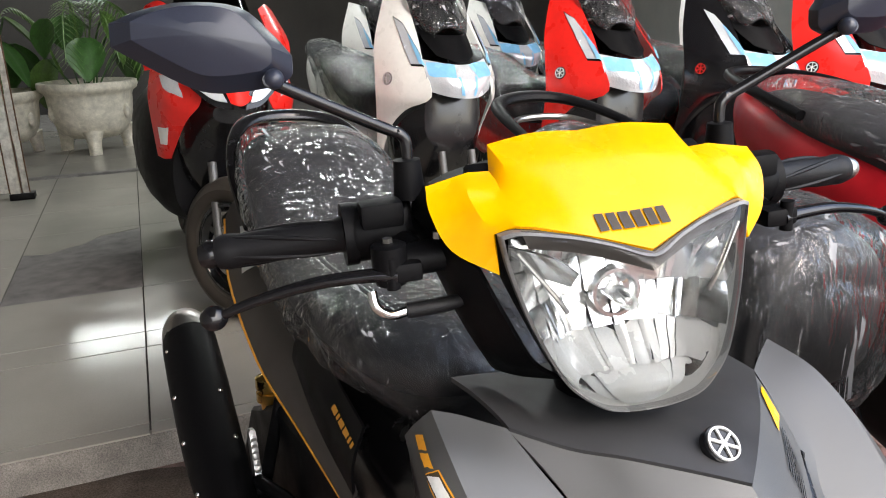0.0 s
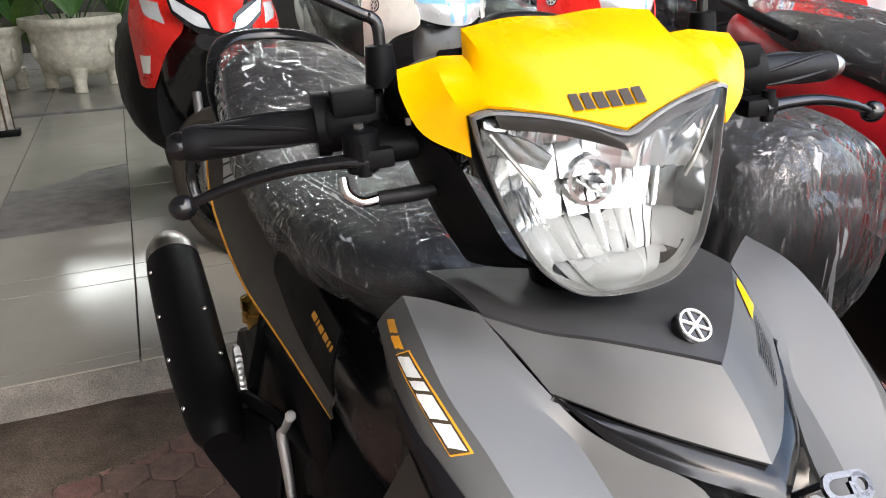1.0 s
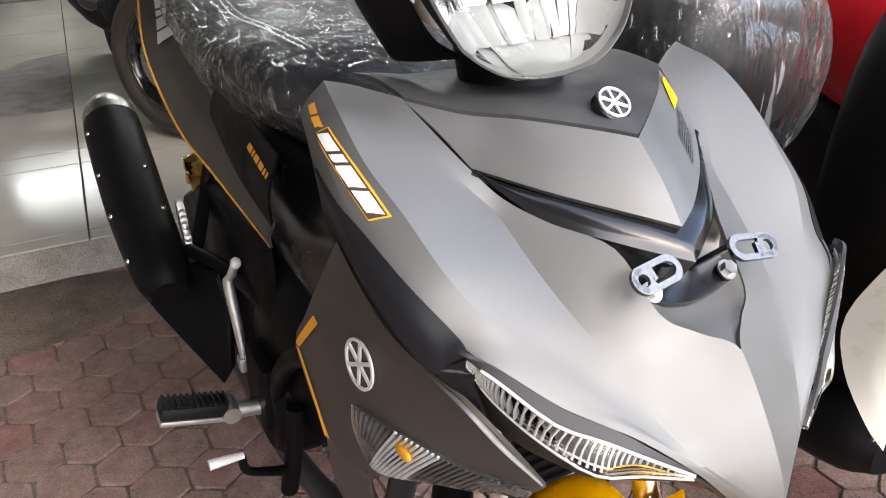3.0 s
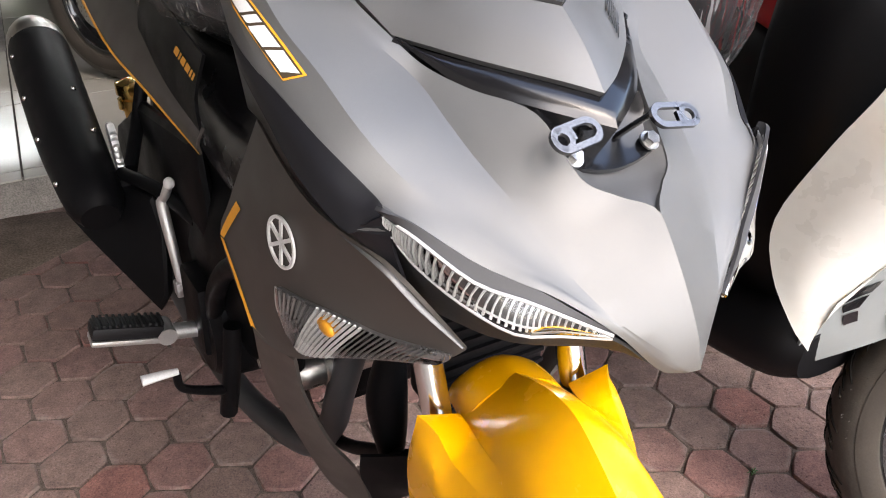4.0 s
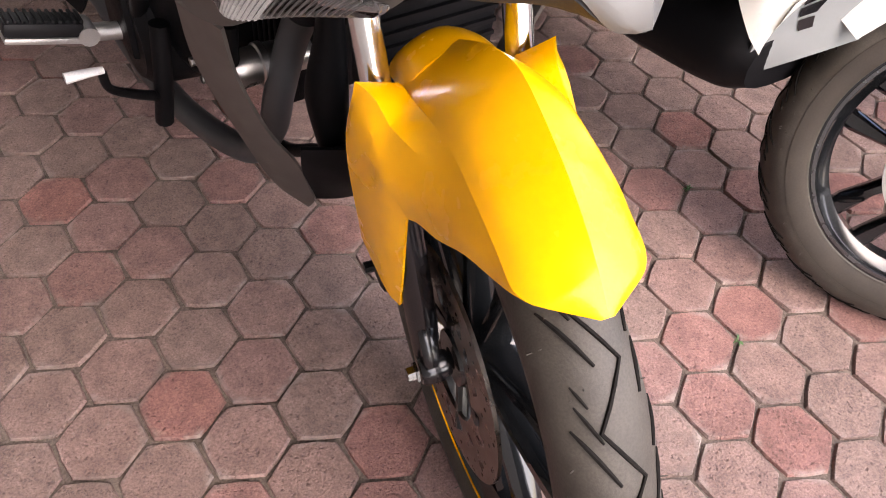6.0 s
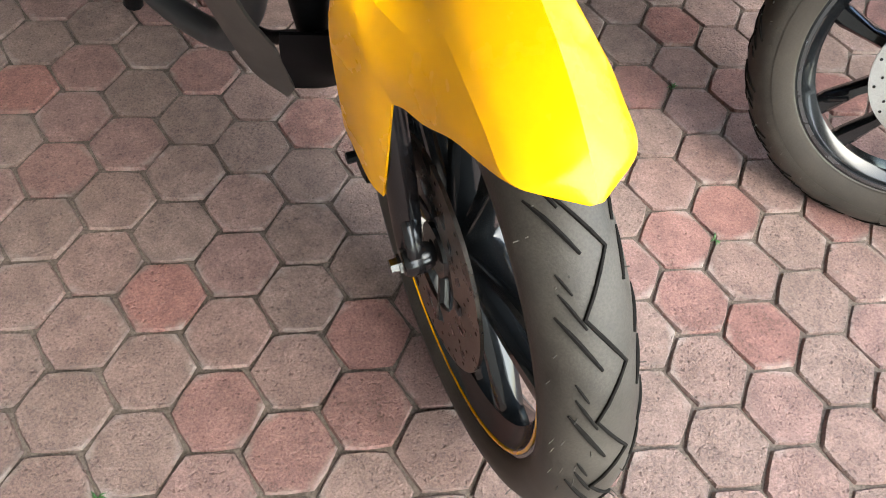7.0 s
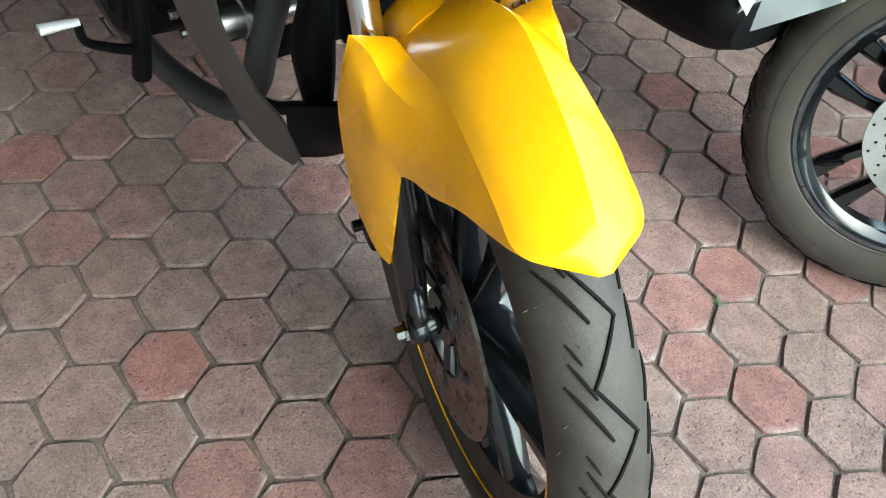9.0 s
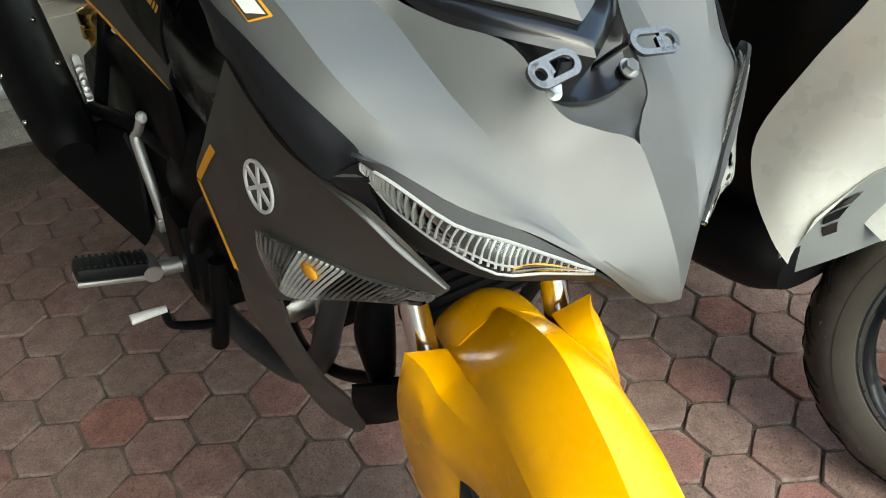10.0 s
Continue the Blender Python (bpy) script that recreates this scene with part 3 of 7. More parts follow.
def wheel_parts(parent, m, radius, width, rim_r, spokes, disc_side, disc_r, tread=True, rim_mat=None, disc_mat=None, names=("front_wheel", "front_tyre"), lipped=False):
    rim_mat = rim_mat or RIM
    hw = width / 2
    prof = []
    for k in range(25):
        a = -math.pi * 0.86 + 1.72 * math.pi * k / 24
        prof.append((hw * math.sin(a) * (1.0 if abs(a) < 2 else 0.9), (radius - hw * 0.95) + hw * 0.95 * math.cos(a)))
    prof = [(y, max(r, rim_r)) for y, r in prof]
    tyre = lathe(prof, 96, "y", closed=True)
    fl = hw * 0.72
    rp = [(-fl, rim_r + 0.006), (-fl, rim_r - 0.008), (-fl * 0.8, rim_r - 0.012), (-fl * 0.5, rim_r - 0.026), (fl * 0.5, rim_r - 0.026), (fl * 0.8, rim_r - 0.012), (fl, rim_r - 0.008), (fl, rim_r + 0.006), (fl * 0.7, rim_r + 0.004), (-fl * 0.7, rim_r + 0.004)]
    shapes = [lathe(rp, 80, "y", closed=True)]
    wheel = part(names[0], moved(join(*shapes), m), rim_mat, parent, "black cast alloy wheel rim with split spokes")
    hub = lathe([(-0.04, 0.012), (-0.04, 0.03), (-0.028, 0.036), (0.028, 0.036), (0.04, 0.03), (0.04, 0.012)], 32, "y", closed=True)
    part("hub", moved(hub, m), rim_mat, wheel)
    for k in range(spokes):
        a = 2 * math.pi * k / spokes + 0.3
        for da in (-0.19, 0.19):
            rings = []
            for u in (0.0, 0.25, 0.6, 0.9, 1.0):
                r = 0.03 + (rim_r - 0.024 - 0.03) * u
                aa = a + da * (1.9 - 0.9 * u if u < 0.5 else 1.45 - 0.45 * (u - 0.5) * 2)
                wd, th = 0.012 - 0.004 * u + (0.006 if u > 0.8 else 0), 0.02 - 0.007 * u
                c_, t_ = np.array((math.cos(aa), 0, math.sin(aa))) * r, np.array((-math.sin(aa), 0, math.cos(aa)))
                rings.append([c_ + t_ * wd * p + np.array((0, th * q, 0)) for p, q in ((-1, -0.5), (-0.55, -1), (0.55, -1), (1, -0.5), (1, 0.5), (0.55, 1), (-0.55, 1), (-1, 0.5))])
            part("spoke", moved(loft(rings), m), rim_mat, wheel)
    part(names[1], moved(tyre, m), RUBBER, wheel, "black rubber tyre with slanted grooves")
    if lipped:
        wall = [(-(hw * math.sin(a) + 0.0009), max(rim_r + 0.003, radius - hw * 0.95 + hw * 0.95 * math.cos(a))) for a in np.linspace(1.4, 2.25, 10)]
        part("sidewall", moved(lathe(wall + [(y + 0.002, r) for y, r in wall[::-1]], 72, "y", closed=True), m), DUSTY, wheel, "dusty grey tyre sidewall", sharp=60)
    if tread:
        cuts = []

        def on_tread(y, a, up=0.0005):
            t = math.asin(max(-0.97, min(0.97, y)))
            r = (radius - hw * 0.95) + hw * 0.95 * math.cos(t) + up
            return (r * math.cos(a), hw * math.sin(t), r * math.sin(a))

        # grooves are raised cords; the shade inside them is put into their dark colour
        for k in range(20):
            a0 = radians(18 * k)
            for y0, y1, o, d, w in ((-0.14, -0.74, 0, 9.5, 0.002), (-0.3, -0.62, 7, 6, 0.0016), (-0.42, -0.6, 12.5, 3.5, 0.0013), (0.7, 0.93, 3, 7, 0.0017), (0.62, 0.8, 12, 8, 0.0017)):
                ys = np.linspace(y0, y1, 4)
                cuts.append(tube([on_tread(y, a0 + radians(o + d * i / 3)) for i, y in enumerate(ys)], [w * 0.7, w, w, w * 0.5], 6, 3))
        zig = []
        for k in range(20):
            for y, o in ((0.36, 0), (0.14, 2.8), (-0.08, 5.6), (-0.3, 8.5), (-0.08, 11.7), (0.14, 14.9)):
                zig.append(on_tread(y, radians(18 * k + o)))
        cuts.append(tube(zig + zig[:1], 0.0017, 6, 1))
        g = part("tread_groove", moved(join(*cuts), m), GROOVE, wheel, "tread grooves drawn as cords in shade colour")
        tagged(g, kind="stuff")
        rw = random.Random(9)
        hairs = []
        for k in range(150):
            y, a = rw.choice((-0.92, -0.8, -0.62, -0.4, 0.35, 0.75, 0.95)), rw.uniform(0, 6.28)
            p = np.array(on_tread(y, a))
            n = np.array((math.cos(a) * (1 - abs(y) * 0.6), y, math.sin(a) * (1 - abs(y) * 0.6)))
            hairs.append(tube([p, p + n / np.linalg.norm(n) * rw.uniform(0.003, 0.007) + (0, rw.uniform(-0.001, 0.001), 0)], 0.0005, 4, 1))
        tagged(part("moulding_hair", moved(join(*hairs), m), RUBBER, wheel, "thin rubber moulding hairs"), kind="stuff")
    if lipped:
        lip = [(-fl - 0.0015, rim_r - 0.007), (-fl - 0.0015, rim_r - 0.002), (-fl + 0.004, rim_r - 0.002), (-fl + 0.004, rim_r - 0.007)]
        part("rim_lip", moved(lathe(lip, 72, "y", closed=True), m), HOOK_STEEL, wheel, "polished rim lip")
    dy = disc_side
    dp = [(dy - 0.002, disc_r * 0.5), (dy - 0.002, disc_r), (dy + 0.002, disc_r), (dy + 0.002, disc_r * 0.5)]
    disc = part("brake_disc", moved(lathe(dp, 72, "y", closed=True), m), disc_mat or STEEL, wheel, "drilled steel brake disc")
    holes = []
    for k in range(45):
        a, r, w = 2 * math.pi * k / 45, disc_r * (0.74, 0.84, 0.93)[k % 3], 0.0022
        holes.append(moved(lathe([(-0.0024, 0.0001), (-0.0024, w), (0.0024, w), (0.0024, 0.0001)], 8, "y"), Matrix.Translation((r * math.cos(a), dy, r * math.sin(a)))))
    for k in range(15):
        a = 2 * math.pi * (k + 0.4) / 15
        r0, r1 = disc_r * (0.56, 0.6, 0.64)[k % 3], disc_r * (0.66, 0.7, 0.72)[k % 3]
        holes.append(prism([(r0 * math.cos(a - 0.06), r0 * math.sin(a - 0.06)), (r1 * math.cos(a + 0.02), r1 * math.sin(a + 0.02)), (r1 * math.cos(a + 0.12), r1 * math.sin(a + 0.12)), (r0 * math.cos(a + 0.06), r0 * math.sin(a + 0.06))], "y", dy - 0.0024, dy + 0.0024))
    tagged(part("disc_hole", moved(join(*holes), m), GLOSS_BLACK, disc), kind="stuff")
    arms = [tube([(0.03 * math.cos(a), dy * 0.7, 0.03 * math.sin(a)), (disc_r * 0.66 * math.cos(a + 0.2), dy, disc_r * 0.66 * math.sin(a + 0.2))], 0.007, 8, 2) for a in np.linspace(0, 2 * math.pi, 6)[:-1]]
    part("disc_carrier", moved(join(*arms), m), GLOSS_BLACK, disc)
    return wheel


bike = thing("motorcycle", "matte grey and yellow underbone motorcycle, plastic-wrapped seat, parked on pavers", "motorcycle", m=BODY)

# front wheel, fork and mudguard, turned a little to the right
front = wheel_parts(bike, TO_WHEEL @ Matrix.Translation((-0.004, 0.009, 0.277)), 0.277, 0.08, 0.219, 5, -0.042, 0.128, disc_mat=BROWN_STEEL)
part("pinstripe", moved(lathe([(-0.0305, 0.2125), (-0.0305, 0.2155), (-0.0285, 0.2155), (-0.0285, 0.2125)], 80, "y", closed=True), TO_WHEEL @ Matrix.Translation((-0.004, 0.009, 0.277))), YELLOW, front, "yellow rim stripe")
for s in (-1, 1):
    leg = join(tube([(-0.012, s * 0.053, 0.272), (-0.022, s * 0.053, 0.31), (-0.04, s * 0.054, 0.37), (-0.0925, s * 0.0595, 0.54)], [0.012, 0.0145, 0.0155, 0.0155], 20, 5), lathe([(-0.022, 0.008), (-0.022, 0.013), (-0.012, 0.017), (0.006, 0.017), (0.02, 0.012), (0.028, 0.012), (0.028, 0.008)], 20, "y", (0, s * 0.05, 0.279)) if s > 0 else lathe([(0.022, 0.008), (0.022, 0.013), (0.012, 0.017), (-0.004, 0.017), (-0.009, 0.014), (-0.009, 0.008)], 20, "y", (0, s * 0.057, 0.279)), prism([(-0.035, 0.335), (-0.012, 0.33), (0.008, 0.3), (0.014, 0.275), (0.0, 0.262), (-0.02, 0.268)], "y", s * 0.046, s * 0.062, 0.004))
    part("fork_leg", moved(leg, TO_WHEEL), GLOSS_BLACK, bike, "black fork lower leg")
    st = tube([(-0.085, s * 0.0615, 0.52), (-0.165, s * 0.064, 0.735)], 0.0125, 18, 2)
    part("fork_tube", moved(st, TO_WHEEL), CHROME, bike, "polished chrome fork tube")
part("axle_nut", moved(lathe([(-0.079, 0.002), (-0.079, 0.0075), (-0.071, 0.008), (-0.071, 0.0115), (-0.068, 0.0115), (-0.068, 0.002)], 6, "y", (0, 0, 0.279)), TO_WHEEL), HOOK_STEEL, front)
cal = join(slab(-0.13, -0.085, -0.075, -0.02, 0.30, 0.38, 0.008), tube([(-0.1, -0.088, 0.335), (-0.1, -0.07, 0.335)], 0.006, 8, 1), tube([(-0.05, -0.06, 0.42), (-0.08, -0.05, 0.5), (-0.12, -0.06, 0.6)], 0.005, 8, 5))
part("brake_caliper", moved(cal, TO_WHEEL), BLACK, bike, "black brake caliper with hose")

# mudguard: crested top, then side skirts that widen into a wing over each fork leg
DOME = [
    (-0.082, 0.598, 0.047, 0.562, 0.0),
    (-0.045, 0.620, 0.047, 0.577, 0.0),
    (-0.011, 0.636, 0.0473, 0.5875, 0.0),
    (0.025, 0.6415, 0.0472, 0.5925, 0.0),
    (0.0753, 0.6255, 0.0477, 0.5844, 0.0),
    (0.1017, 0.613, 0.047, 0.5755, 0.0),
    (0.1225, 0.600, 0.0465, 0.5675, 0.0),
    (0.1365, 0.5895, 0.0415, 0.565, 0.002),
    (0.147, 0.5805, 0.033, 0.5654, 0.004),
    (0.156, 0.5715, 0.019, 0.564, 0.004),
    (0.162, 0.5645, 0.005, 0.563, 0.001),
]
rows = []
for x, top, w, low, b in DOME:
    d = top - low
    rows.append([(x - b, -w, low), (x - b * 0.6, -w * 0.8, low + d * 0.3), (x - b * 0.2, -w * 0.42, low + d * 0.66), (x, 0, top), (x - b * 0.2, w * 0.42, low + d * 0.66), (x - b * 0.6, w * 0.8, low + d * 0.3), (x - b, w, low)])
guard = part("mudguard", moved(sheet(rows, 5, 4, 0.003, sharp_v=(3,)), TO_WHEEL), YELLOW, bike, "glossy yellow front mudguard", sharp=14)
collar = [[(x, -w, low), (x, -w * 0.75, low + (top - low) * 0.6), (x, 0, top), (x, w * 0.75, low + (top - low) * 0.6), (x, w, low)] for x, w, low, top in ((-0.076, 0.043, 0.555, 0.593), (-0.1, 0.042, 0.552, 0.588), (-0.122, 0.041, 0.545, 0.58), (-0.134, 0.041, 0.535, 0.568))]
part("mudguard_collar", moved(sheet(collar, 4, 5, 0.003), TO_WHEEL), YELLOW, guard, "raised yellow collar behind the mudguard crest")
SKIRT = [
    [(0.1345, 0.0415, 0.5655), (0.1345, 0.0415, 0.565), (0.1344, 0.0415, 0.5645), (0.1343, 0.0413, 0.564)],
    [(0.1225, 0.0465, 0.5675), (0.1225, 0.0468, 0.5655), (0.122, 0.0468, 0.563), (0.1215, 0.0465, 0.5605)],
    [(0.1017, 0.047, 0.5755), (0.1015, 0.049, 0.568), (0.1015, 0.05, 0.561), (0.101, 0.05, 0.5525)],
    [(0.0753, 0.0477, 0.5844), (0.0745, 0.052, 0.572), (0.073, 0.056, 0.558), (0.071, 0.056, 0.543)],
    [(0.025, 0.0472, 0.5925), (0.026, 0.055, 0.575), (0.03, 0.062, 0.55), (0.034, 0.061, 0.519)],
    [(-0.011, 0.0473, 0.5875), (-0.008, 0.063, 0.57), (-0.003, 0.072, 0.54), (0.006, 0.0655, 0.508)],
    [(-0.045, 0.047, 0.577), (-0.04, 0.07, 0.568), (-0.028, 0.083, 0.535), (-0.012, 0.069, 0.496)],
    [(-0.065, 0.0465, 0.5725), (-0.06, 0.073, 0.5765), (-0.045, 0.086, 0.53), (-0.038, 0.071, 0.344)],
    [(-0.075, 0.047, 0.571), (-0.073, 0.078, 0.5795), (-0.073, 0.092, 0.53), (-0.056, 0.079, 0.352)],
    [(-0.083, 0.048, 0.5695), (-0.081, 0.083, 0.5815), (-0.086, 0.0945, 0.515), (-0.096, 0.088, 0.388)],
]
for s in (-1, 1):
    part("mudguard_wing", moved(sheet(sided(SKIRT, s), 5, 5, 0.003, sharp_u=(6, 7), sharp_v=(1,), flip=s > 0), TO_WHEEL), YELLOW, guard, "yellow mudguard skirt and fork wing", sharp=20)

# front fairing
WING = [
    [(-0.3666, 0.2108, 0.8476), (-0.358, 0.2062, 0.8616), (-0.3463, 0.1958, 0.8789), (-0.335, 0.177, 0.8765), (-0.323, 0.157, 0.871), (-0.3126, 0.1417, 0.867)],
    [(-0.315, 0.2215, 0.834), (-0.3055, 0.2198, 0.8523), (-0.2952, 0.2038, 0.8672), (-0.288, 0.183, 0.862), (-0.28, 0.157, 0.855), (-0.277, 0.1335, 0.85)],
    [(-0.262, 0.2285, 0.808), (-0.2543, 0.224, 0.8267), (-0.2465, 0.2038, 0.8422), (-0.242, 0.177, 0.837), (-0.236, 0.138, 0.828), (-0.2345, 0.1207, 0.828)],
    [(-0.219, 0.2265, 0.7835), (-0.2115, 0.2185, 0.8017), (-0.2046, 0.1936, 0.8167), (-0.203, 0.162, 0.8115), (-0.203, 0.1165, 0.8035), (-0.206, 0.1065, 0.811)],
    [(-0.179, 0.2225, 0.758), (-0.1725, 0.2117, 0.776), (-0.167, 0.1846, 0.7909), (-0.167, 0.155, 0.7865), (-0.169, 0.11, 0.782), (-0.175, 0.0845, 0.7995)],
    [(-0.14, 0.2085, 0.7325), (-0.1388, 0.1965, 0.7498), (-0.1385, 0.169, 0.7648), (-0.1385, 0.143, 0.764), (-0.139, 0.104, 0.763), (-0.134, 0.0545, 0.7895)],
    [(-0.1061, 0.1819, 0.7352), (-0.1083, 0.17, 0.7393), (-0.1111, 0.1469, 0.7423), (-0.1085, 0.124, 0.741), (-0.103, 0.0935, 0.7405), (-0.0908, 0.0444, 0.7545)],
    [(-0.0776, 0.1408, 0.7106), (-0.07825, 0.1328, 0.7145), (-0.07935, 0.1179, 0.7184), (-0.077, 0.1, 0.717), (-0.073, 0.0815, 0.717), (-0.0715, 0.022, 0.743)],
    [(-0.05, 0.1, 0.6965), (-0.051, 0.094, 0.698), (-0.0515, 0.088, 0.697), (-0.051, 0.08, 0.696), (-0.05, 0.0715, 0.695), (-0.05, 0, 0.7345)],
    [(-0.022, 0.0555, 0.665), (-0.0225, 0.0545, 0.668), (-0.0225, 0.053, 0.6695), (-0.022, 0.051, 0.6695), (-0.021, 0.049, 0.6695), (-0.02, 0, 0.6995)],
    [(-0.0025, 0.025, 0.6345), (-0.0015, 0.024, 0.638), (-0.0005, 0.0225, 0.6405), (0.0005, 0.02, 0.643), (0.0015, 0.017, 0.645), (0.004, 0, 0.6635)],
    [(0.007, 0.008, 0.6315), (0.008, 0.0075, 0.632), (0.009, 0.007, 0.633), (0.01, 0.006, 0.6335), (0.011, 0.0045, 0.6345), (0.0145, 0, 0.637)],
]
wings = []
for s in (-1, 1):
    g = sheet(sided(WING, s), 5, 4, 0.003, sharp_v=(2, 4), flip=s > 0)
    g[0][:, 1] = s * np.maximum(s * g[0][:, 1], 0.0)
    wings.append(g)
    part("fairing_wing", g, GREY, bike, "matte grey front fairing wing", sharp=16)


def full(rows):
    """Rows given from the middle outwards, completed across both sides."""
    return [[(x, -y, z) for x, y, z in r[::-1]] + list(r[1:]) for r in rows]


CROWN_LOW = [(-0.1823, 0.0, 0.8554), (-0.2043, 0.0282, 0.8595), (-0.2416, 0.0724, 0.863), (-0.2726, 0.1057, 0.8625), (-0.311, 0.1405, 0.868)]
SHIELD_LOW = [(-0.1235, 0.0, 0.8011), (-0.1365, 0.0231, 0.8076), (-0.1625, 0.0545, 0.8145), (-0.19, 0.0825, 0.8203), (-0.2345, 0.12, 0.829)]
VEE_LOW = [(-0.1044, 0.0, 0.7797), (-0.1225, 0.0285, 0.7865), (-0.1435, 0.0565, 0.7935), (-0.18, 0.0885, 0.8005), (-0.232, 0.119, 0.8265)]
badge_rows = full([[(-0.44, 0, 0.85), (-0.44, 0.03, 0.85), (-0.44, 0.07, 0.85), (-0.435, 0.1, 0.855), (-0.43, 0.135, 0.86)], [(-0.32, 0, 0.862), (-0.325, 0.03, 0.862), (-0.345, 0.07, 0.862), (-0.36, 0.1, 0.865), (-0.375, 0.14, 0.87)], [(-0.225, 0, 0.868), (-0.245, 0.0282, 0.867), (-0.275, 0.07, 0.867), (-0.305, 0.103, 0.866), (-0.335, 0.14, 0.87)], CROWN_LOW])
crown_g = sheet(badge_rows, 4, 4, 0.004, sharp_v=(4,))
part("badge_cover", crown_g, CHARCOAL, bike, "charcoal matte cover under the headlight")
up_row = [(x, y, z - 0.003) for x, y, z in CROWN_LOW]
mid_row = [((a[0] + b[0]) / 2 + 0.002, (a[1] + b[1]) / 2, (a[2] + b[2]) / 2 + 0.002) for a, b in zip(up_row, SHIELD_LOW)]
shield_g = sheet(full([up_row, mid_row, SHIELD_LOW]), 4, 4, 0.006, sharp_v=(4,))
shield = part("fairing_shield", shield_g, GREY, bike, "matte grey central fairing shield", sharp=16)
vee_up = [(x - 0.003, y, z - 0.004) for x, y, z in SHIELD_LOW]
vee_mid = [(a[0] * 0.45 + b[0] * 0.55 + 0.003, (a[1] + b[1]) / 2, a[2] * 0.45 + b[2] * 0.55 + 0.002) for a, b in zip(vee_up, VEE_LOW)]
part("vee_trim", sheet(full([vee_up, vee_mid, VEE_LOW, [(x - 0.012, y * 0.9, z - 0.02) for x, y, z in VEE_LOW]]), 4, 4, 0.004, sharp_u=(2,), sharp_v=(4,)), GLOSS_BLACK, bike, "black V-shaped trim")
rec_rows = full([[(-0.165, 0, 0.766), (-0.165, 0.035, 0.772), (-0.165, 0.07, 0.792)], [(-0.132, 0, 0.756), (-0.132, 0.03, 0.763), (-0.133, 0.0545, 0.787)], [(-0.092, 0, 0.7425), (-0.092, 0.026, 0.7455), (-0.091, 0.0445, 0.7535)], [(-0.072, 0, 0.7385), (-0.072, 0.012, 0.739), (-0.0718, 0.0225, 0.742)], [(-0.05, 0, 0.7335), (-0.05, 0.001, 0.7335), (-0.05, 0.002, 0.7335)]])
part("plate_recess", sheet(rec_rows, 4, 4, 0.003), GREY, bike, "matte grey recess for the number plate")
plate_bracket = full([[(-0.14, 0, 0.775), (-0.14, 0.03, 0.779), (-0.138, 0.052, 0.792)], [(-0.112, 0, 0.757), (-0.112, 0.03, 0.76), (-0.114, 0.05, 0.768)], [(-0.098, 0, 0.7505), (-0.099, 0.02, 0.7525), (-0.101, 0.04, 0.757)]])
part("plate_bracket", sheet(plate_bracket, 3, 3, 0.004), GLOSS_BLACK, bike, "black steel bracket under the plate hooks")
# round badge
ctree = tree_of(crown_g)
bp, bn, _, _ = ctree.find_nearest(Vector((-0.217, 0, 0.88)))
bn = bn if bn.z > 0 else -bn
bn = Vector((0.62, 0.0, 0.78))
m_badge = facing(bp + bn * 0.004, bn, (-1, 0, 0))
bd = part("badge", moved(lathe([(-0.006, 0.002), (-0.006, 0.0165), (0.001, 0.0165), (0.002, 0.0155), (0.002, 0.002)], 36, "z"), m_badge), GLOSS_BLACK, bike, "round black badge with silver mark")
part("mark", moved(moved(emblem(0.0145), Matrix.Translation((0, 0, 0.002))), m_badge), WHITE_DECAL, bd)

# plate hooks and bolts
for s in (-1, 1):
    ang = np.linspace(0, 2 * np.pi, 28, endpoint=False)
    cap = np.stack([np.cos(ang), np.sin(ang)], -1) * 0.011 + np.where(np.cos(ang)[:, None] >= 0, (0.033, 0), (0.008, 0))
    mid_c = np.array((0.022, 0))
    rings = [np.column_stack([mid_c + (cap - mid_c) * np.array(q), np.full(28, h)]) for q, h in (((1, 1), 0), ((1, 1), 0.0035), ((0.8, 0.56), 0.0035), ((0.8, 0.56), 0))]
    rings.append(rings[0])
    hook = loft(rings, False)
    eye_ = join(moved(ngon_ring(0.0095, 0.005, 20, 0.0035), Matrix.Translation((0.034, 0, 0))), slab(0.022, 0.026, -0.009, 0.003, 0, 0.0035))
    nz = Vector((0.62, 0, 0.78)).normalized()
    nx = Vector((0.22, s, 0.05))
    nx = (nx - nz * nx.dot(nz)).normalized()
    ny = nz.cross(nx)
    m_h = Matrix(((nx.x, ny.x, nz.x, -0.099), (nx.y, ny.y, nz.y, s * 0.029), (nx.z, ny.z, nz.z, 0.786), (0, 0, 0, 1)))
    hk = part("plate_hook", moved(join(hook, eye_), m_h), HOOK_STEEL, bike, "dark plated steel number-plate hook")
    part("hook_stem", tube([(-0.121, s * 0.018, 0.765), (-0.112, s * 0.024, 0.776), (-0.104, s * 0.032, 0.786)], 0.005, 8, 4, 0.5), GLOSS_BLACK, hk)
    bolt = join(lathe([(0, 0.002), (0, 0.0085), (0.002, 0.0085), (0.002, 0.002)], 20, "z"), lathe([(0.002, 0.001), (0.002, 0.006), (0.007, 0.006), (0.007, 0.001)], 6, "z"))
    part("bolt", moved(bolt, facing((-0.107, s * 0.039, 0.762), (0.6, 0, 0.8))), STEEL, bike, "hexagon bolt")

